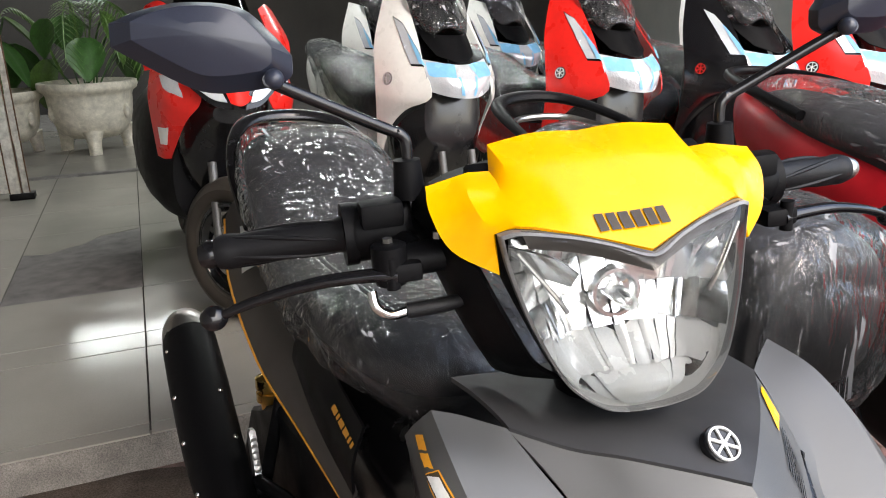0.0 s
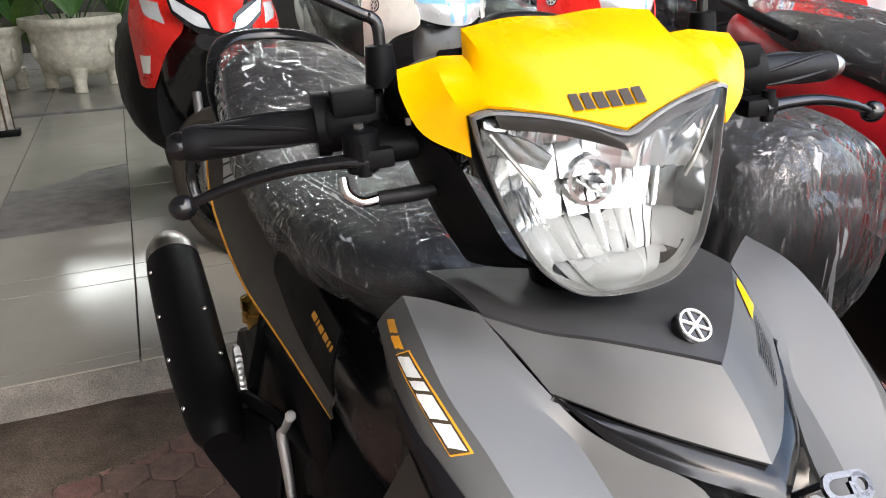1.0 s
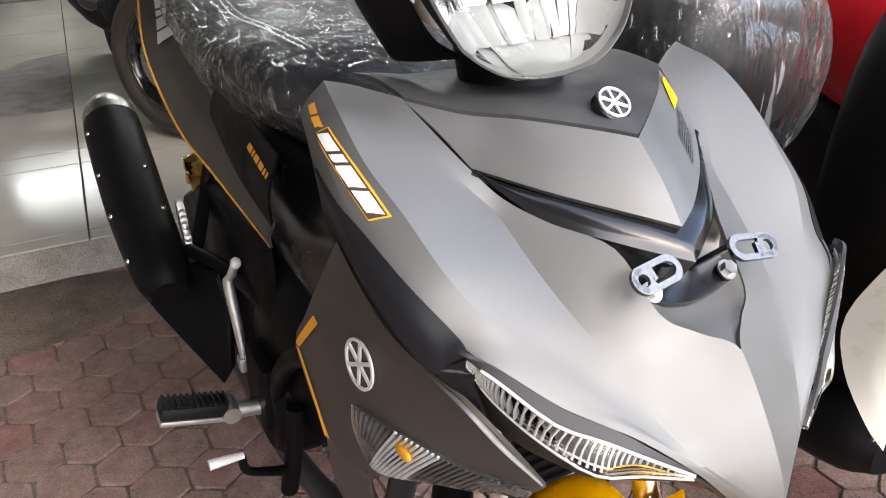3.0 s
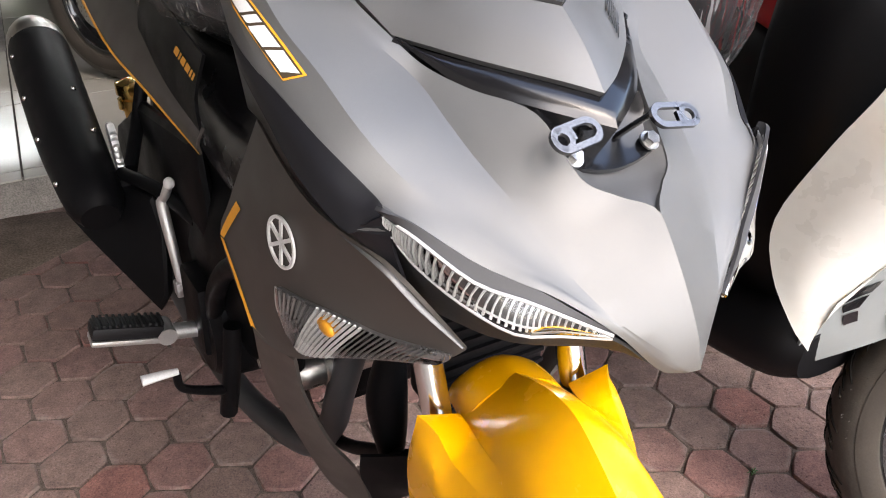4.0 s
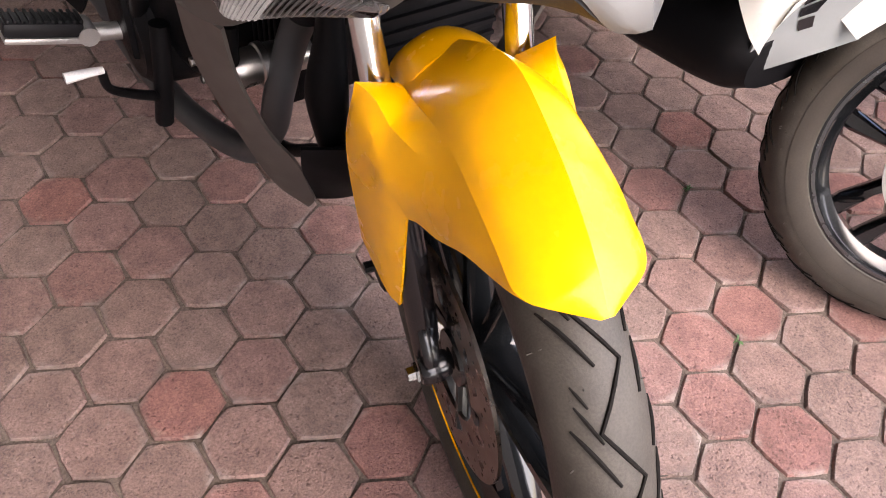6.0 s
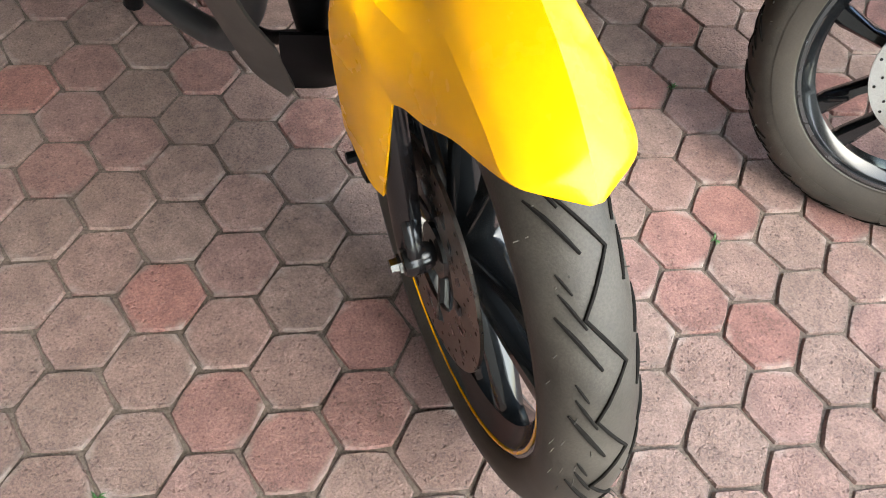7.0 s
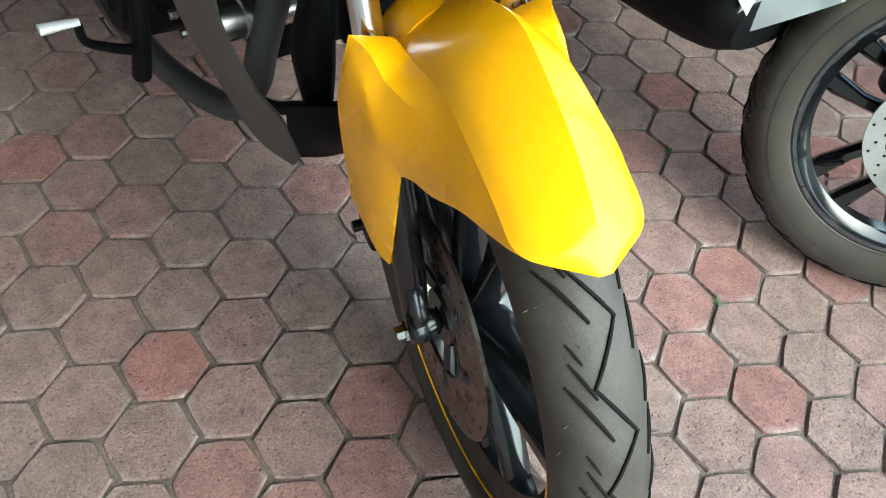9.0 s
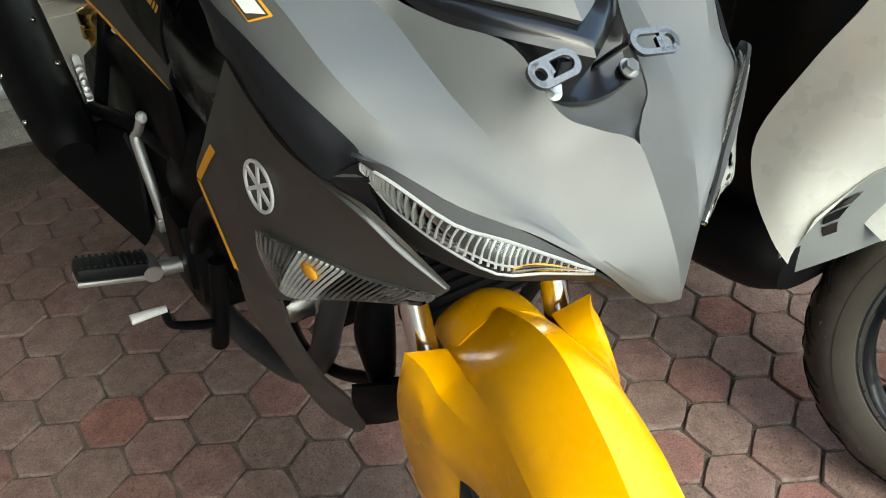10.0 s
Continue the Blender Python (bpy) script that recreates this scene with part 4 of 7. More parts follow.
# position lights under the wings
UP = [(-0.118, 0.192, 0.7475), (-0.106, 0.186, 0.7425), (-0.095, 0.177, 0.7355), (-0.0715, 0.146, 0.7065), (-0.0527, 0.1154, 0.693), (-0.0379, 0.0915, 0.6815), (-0.022, 0.0575, 0.6635)]
LOW = [(-0.1165, 0.191, 0.7445), (-0.1098, 0.1827, 0.7255), (-0.1043, 0.169, 0.7055), (-0.079, 0.149, 0.6853), (-0.0494, 0.1244, 0.6707), (-0.039, 0.091, 0.6639), (-0.0217, 0.0582, 0.661)]
EDGE = [(-0.12, 0.195, 0.75), (-0.111, 0.192, 0.751), (-0.099, 0.1775, 0.745), (-0.074, 0.14, 0.7165), (-0.0527, 0.105, 0.6985), (-0.0379, 0.0835, 0.6845), (-0.022, 0.0555, 0.665)]
for s in (-1, 1):
    a, b = curve(UP, 5), curve(LOW, 5)
    back = sheet(sided([[tuple(q - (0.008, 0.006, 0.0)) for q in curve(UP, 1)], [tuple(q - (0.008, 0.006, 0.0)) for q in curve(LOW, 1)]], s), 2, 5, 0.002)
    pl_ = part("position_light", back, RECESS, bike, "clear ribbed position light strip")
    face = sheet(sided([[tuple(q) for q in curve(UP, 1)], [tuple((p + q) / 2 + (0.0015, 0.001, 0)) for p, q in zip(curve(UP, 1), curve(LOW, 1))], [tuple(q) for q in curve(LOW, 1)]], s), 3, 5, 0.002)
    part("lens", face, LENS, pl_, "clear lens").visible_shadow = False
    rim = [[tuple(q) for q in curve(EDGE, 1)], [tuple(q - (0.001, 0.001, 0.001)) for q in curve(UP, 1)]]
    part("lamp_surround", sheet(sided(rim, s), 2, 5, 0.003), CHARCOAL, pl_, "dark grey band above the light strip")
    part("lens_edge", tube([q * (1, s, 1) for q in curve(UP[1:], 3)], 0.0014, 6, 1), CLEAR_EDGE, pl_, "bright lens edge")
    part("lens_edge", tube([q * (1, s, 1) for q in curve(LOW[1:], 3)], 0.0011, 6, 1), CLEAR_EDGE, pl_, "bright lens edge")
    part("lens_edge", tube([(p * 0.25 + q * 0.75) * (1, s, 1) - (0.002, 0, 0) for p, q in zip(a[16:], b[16:])], 0.0009, 6, 1), RIB, pl_, "inner lens step")
    a, b = curve(UP, 7), curve(LOW, 7)
    for k in range(3, 41):
        p, q = a[k] * (1, s, 1), b[k] * (1, s, 1)
        part("rib", tube([p * 0.97 + q * 0.03 + (-0.003, 0, 0), p * 0.55 + q * 0.45 + (-0.003, s * 0.0018, 0.0), p * 0.1 + q * 0.9 + (-0.003, 0, 0)], [0.0012, 0.0008, 0.0013], 6, 2), RIB, pl_)

UNDER = [
    [(-0.1185, 0.189, 0.7425), (-0.1118, 0.1807, 0.7235), (-0.1063, 0.167, 0.7035), (-0.081, 0.147, 0.6833), (-0.0514, 0.1224, 0.6687), (-0.041, 0.089, 0.6619), (-0.0237, 0.0562, 0.659), (-0.003, 0.024, 0.634), (0.01, 0.0, 0.632)],
    [(-0.15, 0.17, 0.705), (-0.13, 0.16, 0.68), (-0.115, 0.145, 0.658), (-0.1, 0.127, 0.645), (-0.085, 0.107, 0.637), (-0.07, 0.08, 0.633), (-0.055, 0.05, 0.632), (-0.045, 0.02, 0.626), (-0.04, 0.0, 0.624)],
    [(-0.2, 0.16, 0.66), (-0.19, 0.15, 0.64), (-0.185, 0.13, 0.625), (-0.18, 0.11, 0.615), (-0.17, 0.09, 0.61), (-0.16, 0.07, 0.61), (-0.155, 0.04, 0.61), (-0.15, 0.02, 0.61), (-0.15, 0.0, 0.61)],
]
both("under_fairing", UNDER, UNDERSIDE, bike, "black inner fairing below the light strip", nu=4, nv=3)
# dark sheet laid over the grey wing where its lower edge turns into shade
shade_rows = []
for r, f in ((1.4, 0.1), (2, 0.5), (3, 0.95), (4, 1.2), (5, 1.3), (5.3, 1.15), (5.62, 0.75), (5.85, 0.2)):
    r0, k = int(r), r - int(r)
    e_, b_, k1 = (np.array(WING[r0][c]) * (1 - k) + np.array(WING[r0 + 1][c]) * k for c in (0, 1, 2))
    up_ = e_ + (b_ - e_) * f if f < 1 else b_ + (k1 - b_) * (f - 1)
    half_ = e_ + (b_ - e_) * f * 0.5 if f < 1 else e_ * 0.3 + b_ * 0.7
    shade_rows.append([tuple(e_ + (0.001, 0.0012, -0.002)), tuple(half_ + (0.001, 0.0028, 0.0012)), tuple(up_ + (0.0005, 0.001, 0.001))])
both("wing_flank", shade_rows, FLANK, bike, "dark overlay for the shaded lower edge of the wing", nu=5, nv=4)
STRIP = [
    [(-0.3666, 0.2093, 0.8476), (-0.315, 0.22, 0.834), (-0.262, 0.227, 0.808), (-0.219, 0.225, 0.7835), (-0.179, 0.221, 0.758), (-0.14, 0.207, 0.7325), (-0.114, 0.189, 0.7475)],
    [(-0.3633, 0.2021, 0.7948), (-0.315, 0.21, 0.7895), (-0.261, 0.2155, 0.7705), (-0.217, 0.2145, 0.7528), (-0.1745, 0.2095, 0.7355), (-0.135, 0.197, 0.7188), (-0.113, 0.1845, 0.7208)],
    [(-0.36, 0.195, 0.742), (-0.315, 0.2, 0.745), (-0.26, 0.204, 0.733), (-0.215, 0.204, 0.722), (-0.17, 0.198, 0.713), (-0.13, 0.187, 0.705), (-0.112, 0.176, 0.694)],
]
both("fairing_strip", STRIP, FLANK, bike, "satin black flank between the fairing panels", nu=4, nv=4)
SIDE = [
    [(-0.315, 0.203, 0.748), (-0.25, 0.208, 0.734), (-0.19, 0.206, 0.72), (-0.115, 0.189, 0.708), (-0.073, 0.147, 0.65)],
    [(-0.345, 0.224, 0.665), (-0.28, 0.218, 0.668), (-0.21, 0.21, 0.673), (-0.13, 0.187, 0.672), (-0.079, 0.153, 0.642)],
    [(-0.36, 0.231, 0.618), (-0.28, 0.222, 0.615), (-0.21, 0.212, 0.622), (-0.14, 0.187, 0.642), (-0.09, 0.158, 0.633)],
    [(-0.285, 0.231, 0.557), (-0.255, 0.222, 0.555), (-0.215, 0.211, 0.568), (-0.16, 0.192, 0.608), (-0.11, 0.166, 0.622)],
]
LEG = [
    [(-0.289, 0.231, 0.562), (-0.265, 0.224, 0.557), (-0.238, 0.213, 0.552)],
    [(-0.311, 0.216, 0.477), (-0.288, 0.208, 0.478), (-0.264, 0.195, 0.48)],
    [(-0.324, 0.181, 0.374), (-0.298, 0.176, 0.385), (-0.275, 0.165, 0.397)],
    [(-0.331, 0.141, 0.272), (-0.305, 0.137, 0.3), (-0.284, 0.13, 0.33)],
    [(-0.314, 0.106, 0.228), (-0.306, 0.105, 0.238), (-0.298, 0.104, 0.252)],
]
sides = []
for s in (-1, 1):
    g = join(sheet(sided(SIDE, s), 5, 4, 0.004, flip=s > 0), sheet(sided(LEG, s), 5, 3, 0.004, flip=s > 0))
    sides.append(g)
    sp = part("side_fairing", g, DARK_GREY, bike, "dark brownish grey side fairing with a leg strip")
    t = tree_of(g)
    # signal lamp
    pan = [[(-0.243, 0.218, 0.628), (-0.1739, 0.2009, 0.6385), (-0.1272, 0.1795, 0.6385), (-0.0795, 0.1534, 0.645)], [(-0.2359, 0.2175, 0.6076), (-0.189, 0.2055, 0.6103), (-0.1365, 0.1825, 0.622), (-0.079, 0.154, 0.6405)], [(-0.2278, 0.2154, 0.5899), (-0.2058, 0.2087, 0.5805), (-0.142, 0.184, 0.611), (-0.085, 0.156, 0.634)]]
    pan = [[(x, y + 0.003, z) for x, y, z in r] for r in pan]
    sg = part("signal_lamp", sheet(sided(pan, s), 4, 5, 0.003, flip=s > 0), DIM_CHROME, bike, "smoked clear turn signal lamp")
    cov = [[(x, y + 0.004, z) for x, y, z in r] for r in pan]
    cov[1] = [(x, y + 0.002, z) for x, y, z in cov[1]]
    part("lens", sheet(sided(cov, s), 4, 5, 0.002, flip=s > 0), LENS, sg, "ribbed smoked lens").visible_shadow = False
    part("bulb", blob((-0.182, s * 0.206, 0.6245), (0.016, 0.005, 0.009)), ORANGE, sg, "orange bulb")
    top, low = curve([(x, y + 0.002, z) for x, y, z in pan[0]], 10), curve([(x, y + 0.002, z) for x, y, z in pan[2]], 10)
    for k in range(1, 29):
        p_, q_ = top[k] * (1, s, 1), low[max(0, k - 2)] * (1, s, 1)
        part("rib", tube([p_, (p_ + q_) / 2 + (0, s * 0.002, 0), q_], 0.0016 if k < 17 else 0.0009, 5, 2), RIB if 7 < k < 17 else DIM_CHROME, sg)
    part("lamp_edge", tube([(-0.245, s * 0.222, 0.628), (-0.242, s * 0.222, 0.611), (-0.233, s * 0.221, 0.593)], [0.0008, 0.0022, 0.0008], 8, 4), ALU, sg, "thin bright edge")
    part("panel_edge", tube([(x, s * (y + 0.001), z) for x, y, z in ((-0.16, 0.2, 0.714), (-0.115, 0.189, 0.706), (-0.095, 0.171, 0.681), (-0.074, 0.148, 0.652))], [0.001, 0.003, 0.0036, 0.0015], 8, 5, 0.5), GREY, sp, "pale chamfered panel edge")
    # stripe and emblem
    for c in ([(-0.328, 0.23, 0.672), (-0.318, 0.23, 0.668), (-0.352, 0.234, 0.624), (-0.362, 0.234, 0.624)], [(-0.36, 0.234, 0.622), (-0.352, 0.234, 0.622), (-0.283, 0.233, 0.562), (-0.29, 0.233, 0.562)]):
        part("stripe", decal([(x, s * y, z) for x, y, z in c], t, 0.0012, 6), ORANGE, sp, "thin orange stripe")
    e, en, _, _ = t.find_nearest(Vector((-0.2395, s * 0.22, 0.6715)))
    en = en if en.y * s > 0 else -en
    part("emblem", moved(emblem(0.0228), facing(e + en * 0.001, en)), WHITE_DECAL, sp, "round silver emblem")

# lettering on the right wing and tank side as plain blocks
wtree = tree_of(wings[0])


def letters(a, b, up, widths, gap, slant, tree):
    """Corner sets of plain blocks along the line a-b."""
    a, b, up = np.array(a), np.array(b), np.array(up)
    total = sum(widths) + gap * (len(widths) - 1)
    o, out = 0.0, []
    for w in widths:
        p, q = a + (b - a) * o / total, a + (b - a) * (o + w) / total
        sl = (b - a) * slant / total
        out.append([p, q, q + up + sl, p + up + sl])
        o += w + gap
    return out


wa, wb, wu = np.array((-0.2964, -0.2307, 0.858)), np.array((-0.212, -0.2203, 0.8206)), np.array((0.0066, 0.0095, 0.0037))
along = (wb - wa) / np.linalg.norm(wb - wa)
for grow, mat_, lift, lab in ((0.0032, ORANGE, 0.0008, "orange decal border"), (0.0017, DARK_DECAL, 0.0012, "dark decal edge")):
    up_ = wu / np.linalg.norm(wu) * grow
    part("decal_edge", decal([wa - along * grow - up_, wb + along * grow - up_, wb + wu + along * grow + up_, wa + wu - along * grow + up_], wtree, lift, 14), mat_, bike, lab)
for q in letters(wa, wb - along * 0.004, wu, [1, 0.42, 1.05, 1.0], 0.16, 0.2, wtree):
    part("decal_block", decal(q, wtree, 0.0017, 6), WHITE_DECAL, bike, "silver-white decal block")
for q in letters((-0.345, -0.2185, 0.866), (-0.305, -0.229, 0.861), np.array((0.009, 0.004, 0.0055)), [1, 0.9], 0.2, 0.1, wtree):
    part("decal_block", decal(q, wtree, 0.0014, 4), ORANGE, bike, "small orange decal block")
shield_tree = tree_of(shield_g)
part("decal_block", decal([(-0.292, 0.1325, 0.8635), (-0.283, 0.123, 0.8645), (-0.238, 0.096, 0.85), (-0.258, 0.12, 0.8515)], shield_tree, 0.0014, 8), YELLOW, bike, "yellow decal on the shield")
s0, s1, e0, e1 = (np.array(q) for q in ((-0.2485, 0.1096, 0.8475), (-0.2148, 0.0943, 0.8336), (-0.1998, 0.0637, 0.8409), (-0.1738, 0.0578, 0.8238)))
for k in range(7):
    p, q = s0 + (s1 - s0) * k / 6.6, e0 + (e1 - e0) * k / 6.6
    part("slit", decal([p, p + (s1 - s0) * 0.075, q + (e1 - e0) * 0.075, q], shield_tree, 0.0015, 6), GLOSS_BLACK, bike, "dark slit")

# inner body, engine and running gear


def rounded(x, w, z0, z1, k=24, e=2.6, y=0.0):
    a = np.linspace(0, 2 * np.pi, k, endpoint=False)
    c, s = np.cos(a), np.sin(a)
    return np.column_stack([np.full(k, x), y + w * np.sign(c) * np.abs(c) ** (2 / e), (z0 + z1) / 2 + (z1 - z0) / 2 * np.sign(s) * np.abs(s) ** (2 / e)])


def body_of(secs, n=4, **k):
    c = curve(secs, n)
    return loft([rounded(*q, **k) for q in c])


body_secs = [(-0.17, 0.10, 0.63, 0.74), (-0.25, 0.155, 0.60, 0.815), (-0.36, 0.165, 0.50, 0.85), (-0.48, 0.14, 0.45, 0.79), (-0.62, 0.15, 0.46, 0.74), (-0.8, 0.15, 0.5, 0.73), (-1.0, 0.145, 0.55, 0.745), (-1.25, 0.125, 0.62, 0.80), (-1.45, 0.09, 0.72, 0.86), (-1.62, 0.045, 0.80, 0.86)]
body_g = body_of(body_secs)
part("inner_body", body_g, GLOSS_BLACK, bike, "black inner body cover")
part("seat_base", body_of([(-0.56, 0.05, 0.72, 0.76), (-0.62, 0.11, 0.7, 0.77), (-0.8, 0.14, 0.7, 0.77), (-1.0, 0.15, 0.72, 0.79)]), BLACK, bike, "black plastic under the seat")
PANEL = [
    [(-0.60, 0.178, 0.605), (-0.80, 0.189, 0.622), (-1.0, 0.203, 0.648), (-1.25, 0.199, 0.712), (-1.42, 0.172, 0.79)],
    [(-0.597, 0.181, 0.62), (-0.775, 0.182, 0.643), (-0.97, 0.187, 0.68), (-1.27, 0.172, 0.745), (-1.45, 0.152, 0.815)],
    [(-0.60, 0.172, 0.637), (-0.75, 0.163, 0.664), (-0.95, 0.156, 0.705), (-1.3, 0.136, 0.772), (-1.48, 0.12, 0.835)],
]
for s in (-1, 1):
    g = sheet(sided(PANEL, s), 3, 5, 0.004, flip=s < 0)
    sp = part("side_panel", g, DARK_GREY, bike, "dark grey tail panel edged in orange")
    edge = [np.array(q) * (1, s, 1) + (0, s * 0.003, 0.002) for q in curve(PANEL[0], 5)]
    part("stripe", tube(edge, 0.0026, 6, 1), ORANGE, sp, "orange edge stripe")
    t = tree_of(g)
    for q in letters((-1.36, s * 0.16, 0.80), (-1.22, s * 0.185, 0.735), (0.01, -s * 0.03, 0.03), [0.8, 0.5, 1, 1], 0.2, 0.1, t):
        part("decal_block", decal(q, t, 0.0015, 4), WHITE_DECAL, sp, "silver-white decal block")
for s in (-1, 1):
    g = sheet(sided([[(-0.9, 0.15, 0.755), (-0.75, 0.16, 0.74), (-0.6, 0.165, 0.725)], [(-0.9, 0.17, 0.71), (-0.75, 0.178, 0.695), (-0.6, 0.18, 0.675)], [(-0.9, 0.172, 0.66), (-0.75, 0.178, 0.645), (-0.6, 0.178, 0.625)]], s), 3, 4, 0.004, flip=s > 0)
    cv = part("side_cover", g, BLACK, bike, "black side cover under the seat")
    if s < 0:
        t = tree_of(g)
        for q in letters((-0.692, -0.2, 0.716), (-0.608, -0.2, 0.7), (0.003, 0.0, 0.0105), [1.1, 0.4, 1, 1, 0.4, 0.4], 0.25, 0.1, t):
            part("decal_block", decal(q, t, 0.0015, 4), ORANGE, cv, "small orange decal block")

wheel_parts(bike, Matrix.Translation((-1.27, 0, 0.285)), 0.285, 0.11, 0.219, 5, 0.07, 0.11, False, names=("rear_wheel", "rear_tyre"))
part("swingarm", join(tube([(-0.72, -0.09, 0.34), (-1.0, -0.085, 0.31), (-1.29, -0.085, 0.285)], 0.022, 12, 4), tube([(-0.72, 0.09, 0.34), (-1.0, 0.085, 0.31), (-1.29, 0.085, 0.285)], 0.022, 12, 4)), BLACK, bike, "black swingarm")
part("shock_absorber", join(tube([(-1.0, -0.05, 0.62), (-1.12, -0.11, 0.53), (-1.2, -0.14, 0.5)], 0.014, 12, 4), lathe([(0.44, 0.004), (0.44, 0.016), (0.462, 0.018), (0.464, 0.026), (0.482, 0.026), (0.484, 0.022), (0.49, 0.022), (0.492, 0.027), (0.512, 0.027), (0.515, 0.02), (0.522, 0.004)], 24, "z", (-1.215, -0.142, 0))), GOLD, bike, "gold suspension fitting")
part("engine_block", join(body_of([(-0.98, 0.12, 0.2, 0.5), (-0.9, 0.15, 0.17, 0.55), (-0.75, 0.165, 0.15, 0.56), (-0.62, 0.15, 0.2, 0.52), (-0.56, 0.1, 0.25, 0.5)]), lathe([(-0.18, 0.02), (-0.18, 0.07), (-0.165, 0.085), (-0.1, 0.09), (0.1, 0.09), (0.16, 0.08), (0.16, 0.02)], 32, "y", (-0.72, 0, 0.27))), BLACK, bike, "black engine case")
part("starter_motor", join(lathe([(-0.135, 0.008), (-0.135, 0.02), (-0.125, 0.024), (-0.1, 0.024), (-0.098, 0.027), (-0.09, 0.027), (-0.088, 0.024), (-0.06, 0.022), (-0.03, 0.022)], 24, "y", (-0.45, 0, 0.352)), lathe([(-0.138, 0.002), (-0.138, 0.006), (-0.133, 0.006), (-0.133, 0.002)], 6, "y", (-0.45, 0, 0.352))), STEEL, bike, "silver engine cylinder cover")
chd = part("cylinder_head", slab(-0.58, -0.44, -0.05, 0.055, 0.29, 0.38, 0.01), BLACK, bike, "finned black cylinder head")
for k in range(8):
    part("fin", slab(-0.572 + 0.017 * k, -0.563 + 0.017 * k, -0.058, 0.065, 0.282, 0.388, 0.003), BLACK, chd)
part("exhaust_pipe", tube([(-0.41, -0.055, 0.43), (-0.42, -0.065, 0.392), (-0.422, -0.084, 0.326), (-0.435, -0.094, 0.26), (-0.5, -0.105, 0.18), (-0.66, -0.13, 0.14), (-0.8, -0.15, 0.16), (-0.93, -0.165, 0.22), (-1.01, -0.22, 0.36)], [0.0195, 0.0195, 0.0195, 0.0195, 0.0195, 0.02, 0.02, 0.02, 0.02], 16, 6), CHARCOAL, bike, "black exhaust header pipe")
part("coolant_hose", tube([(-0.44, -0.13, 0.42), (-0.446, -0.13, 0.35), (-0.47, -0.105, 0.25), (-0.427, -0.08, 0.228), (-0.34, -0.08, 0.29), (-0.259, -0.08, 0.35)], 0.009, 12, 6), BLACK, bike, "black hose")
part("hose_cover", tube([(-0.3, -0.078, 0.5), (-0.3, -0.08, 0.46), (-0.3, -0.084, 0.41), (-0.3, -0.08, 0.36), (-0.3, -0.076, 0.315)], [0.014, 0.018, 0.024, 0.021, 0.015], 16, 4), BLACK, bike, "black moulded cover behind the fork")
rad = part("radiator", slab(-0.31, -0.27, -0.05, 0.115, 0.40, 0.58, 0.008), BLACK, bike, "black radiator")
for k in range(10):
    part("fin", slab(-0.269, -0.264, -0.045, 0.11, 0.41 + 0.0165 * k, 0.415 + 0.0165 * k), BLACK, rad)
part("under_cowl", sheet(full([[(-0.30, 0, 0.235), (-0.30, 0.06, 0.24), (-0.31, 0.104, 0.25)], [(-0.245, 0, 0.30), (-0.25, 0.06, 0.31), (-0.285, 0.125, 0.33)], [(-0.24, 0, 0.355), (-0.245, 0.06, 0.36), (-0.275, 0.13, 0.365)]]), 3, 4, 0.004), BLACK, bike, "black under cowl behind the wheel")
# muffler
muf_axis = [(-0.93, -0.268, 0.385), (-0.97, -0.268, 0.40), (-1.1, -0.272, 0.445), (-1.25, -0.271, 0.50), (-1.36, -0.269, 0.537), (-1.385, -0.268, 0.546)]
muf = part("muffler", tube(muf_axis, [0.03, 0.047, 0.054, 0.056, 0.055, 0.053], 22, 4, 0.95), BLACK, bike, "matte black muffler with small rivets")
part("muffler_tip", tube([(-1.385, -0.268, 0.546), (-1.415, -0.268, 0.557), (-1.45, -0.268, 0.566)], [0.054, 0.051, 0.036], 22, 4, 0.95), STEEL, muf, "brushed steel end cap")
for p in ((-0.99, -0.317, 0.43), (-1.1, -0.322, 0.468), (-1.2, -0.322, 0.51), (-1.33, -0.318, 0.55), (-1.05, -0.24, 0.49), (-1.16, -0.245, 0.53)):
    part("rivet", blob(p, (0.005, 0.005, 0.005), 8, 6), CHROME, muf)
gx = np.array([(-1.05, -0.27, 0.395), (-1.0, -0.2257, 0.405), (-0.91, -0.1876, 0.4144), (-0.89, -0.18, 0.3616), (-0.87, -0.1946, 0.2443), (-0.88, -0.2077, 0.2136), (-0.94, -0.2403, 0.2552), (-1.0, -0.2803, 0.3087), (-1.08, -0.3067, 0.3367)])
mid_g = gx.mean(0)
hs = loft([gx + (-0.012, 0.01, 0), gx, mid_g + (gx - mid_g) * 0.93 + (0.005, -0.003, 0)], True)
part("heat_shield", hs, BLACK, bike, "black pipe guard")
# added black infill standing for the shadow between bracket and tail panel
part("frame_plate", prism([(-1.330, 0.394), (-1.079, 0.518), (-0.743, 0.565), (-0.708, 0.421), (-0.942, 0.174), (-1.110, 0.280), (-1.498, 0.134)], "y", -0.135, -0.16, 0.012), BLACK, bike, "black plate added as the deep shade behind the footrests")
part("rivet", blob((-0.98, -0.237, 0.34), (0.007, 0.007, 0.007), 10, 6), CHROME, bike)
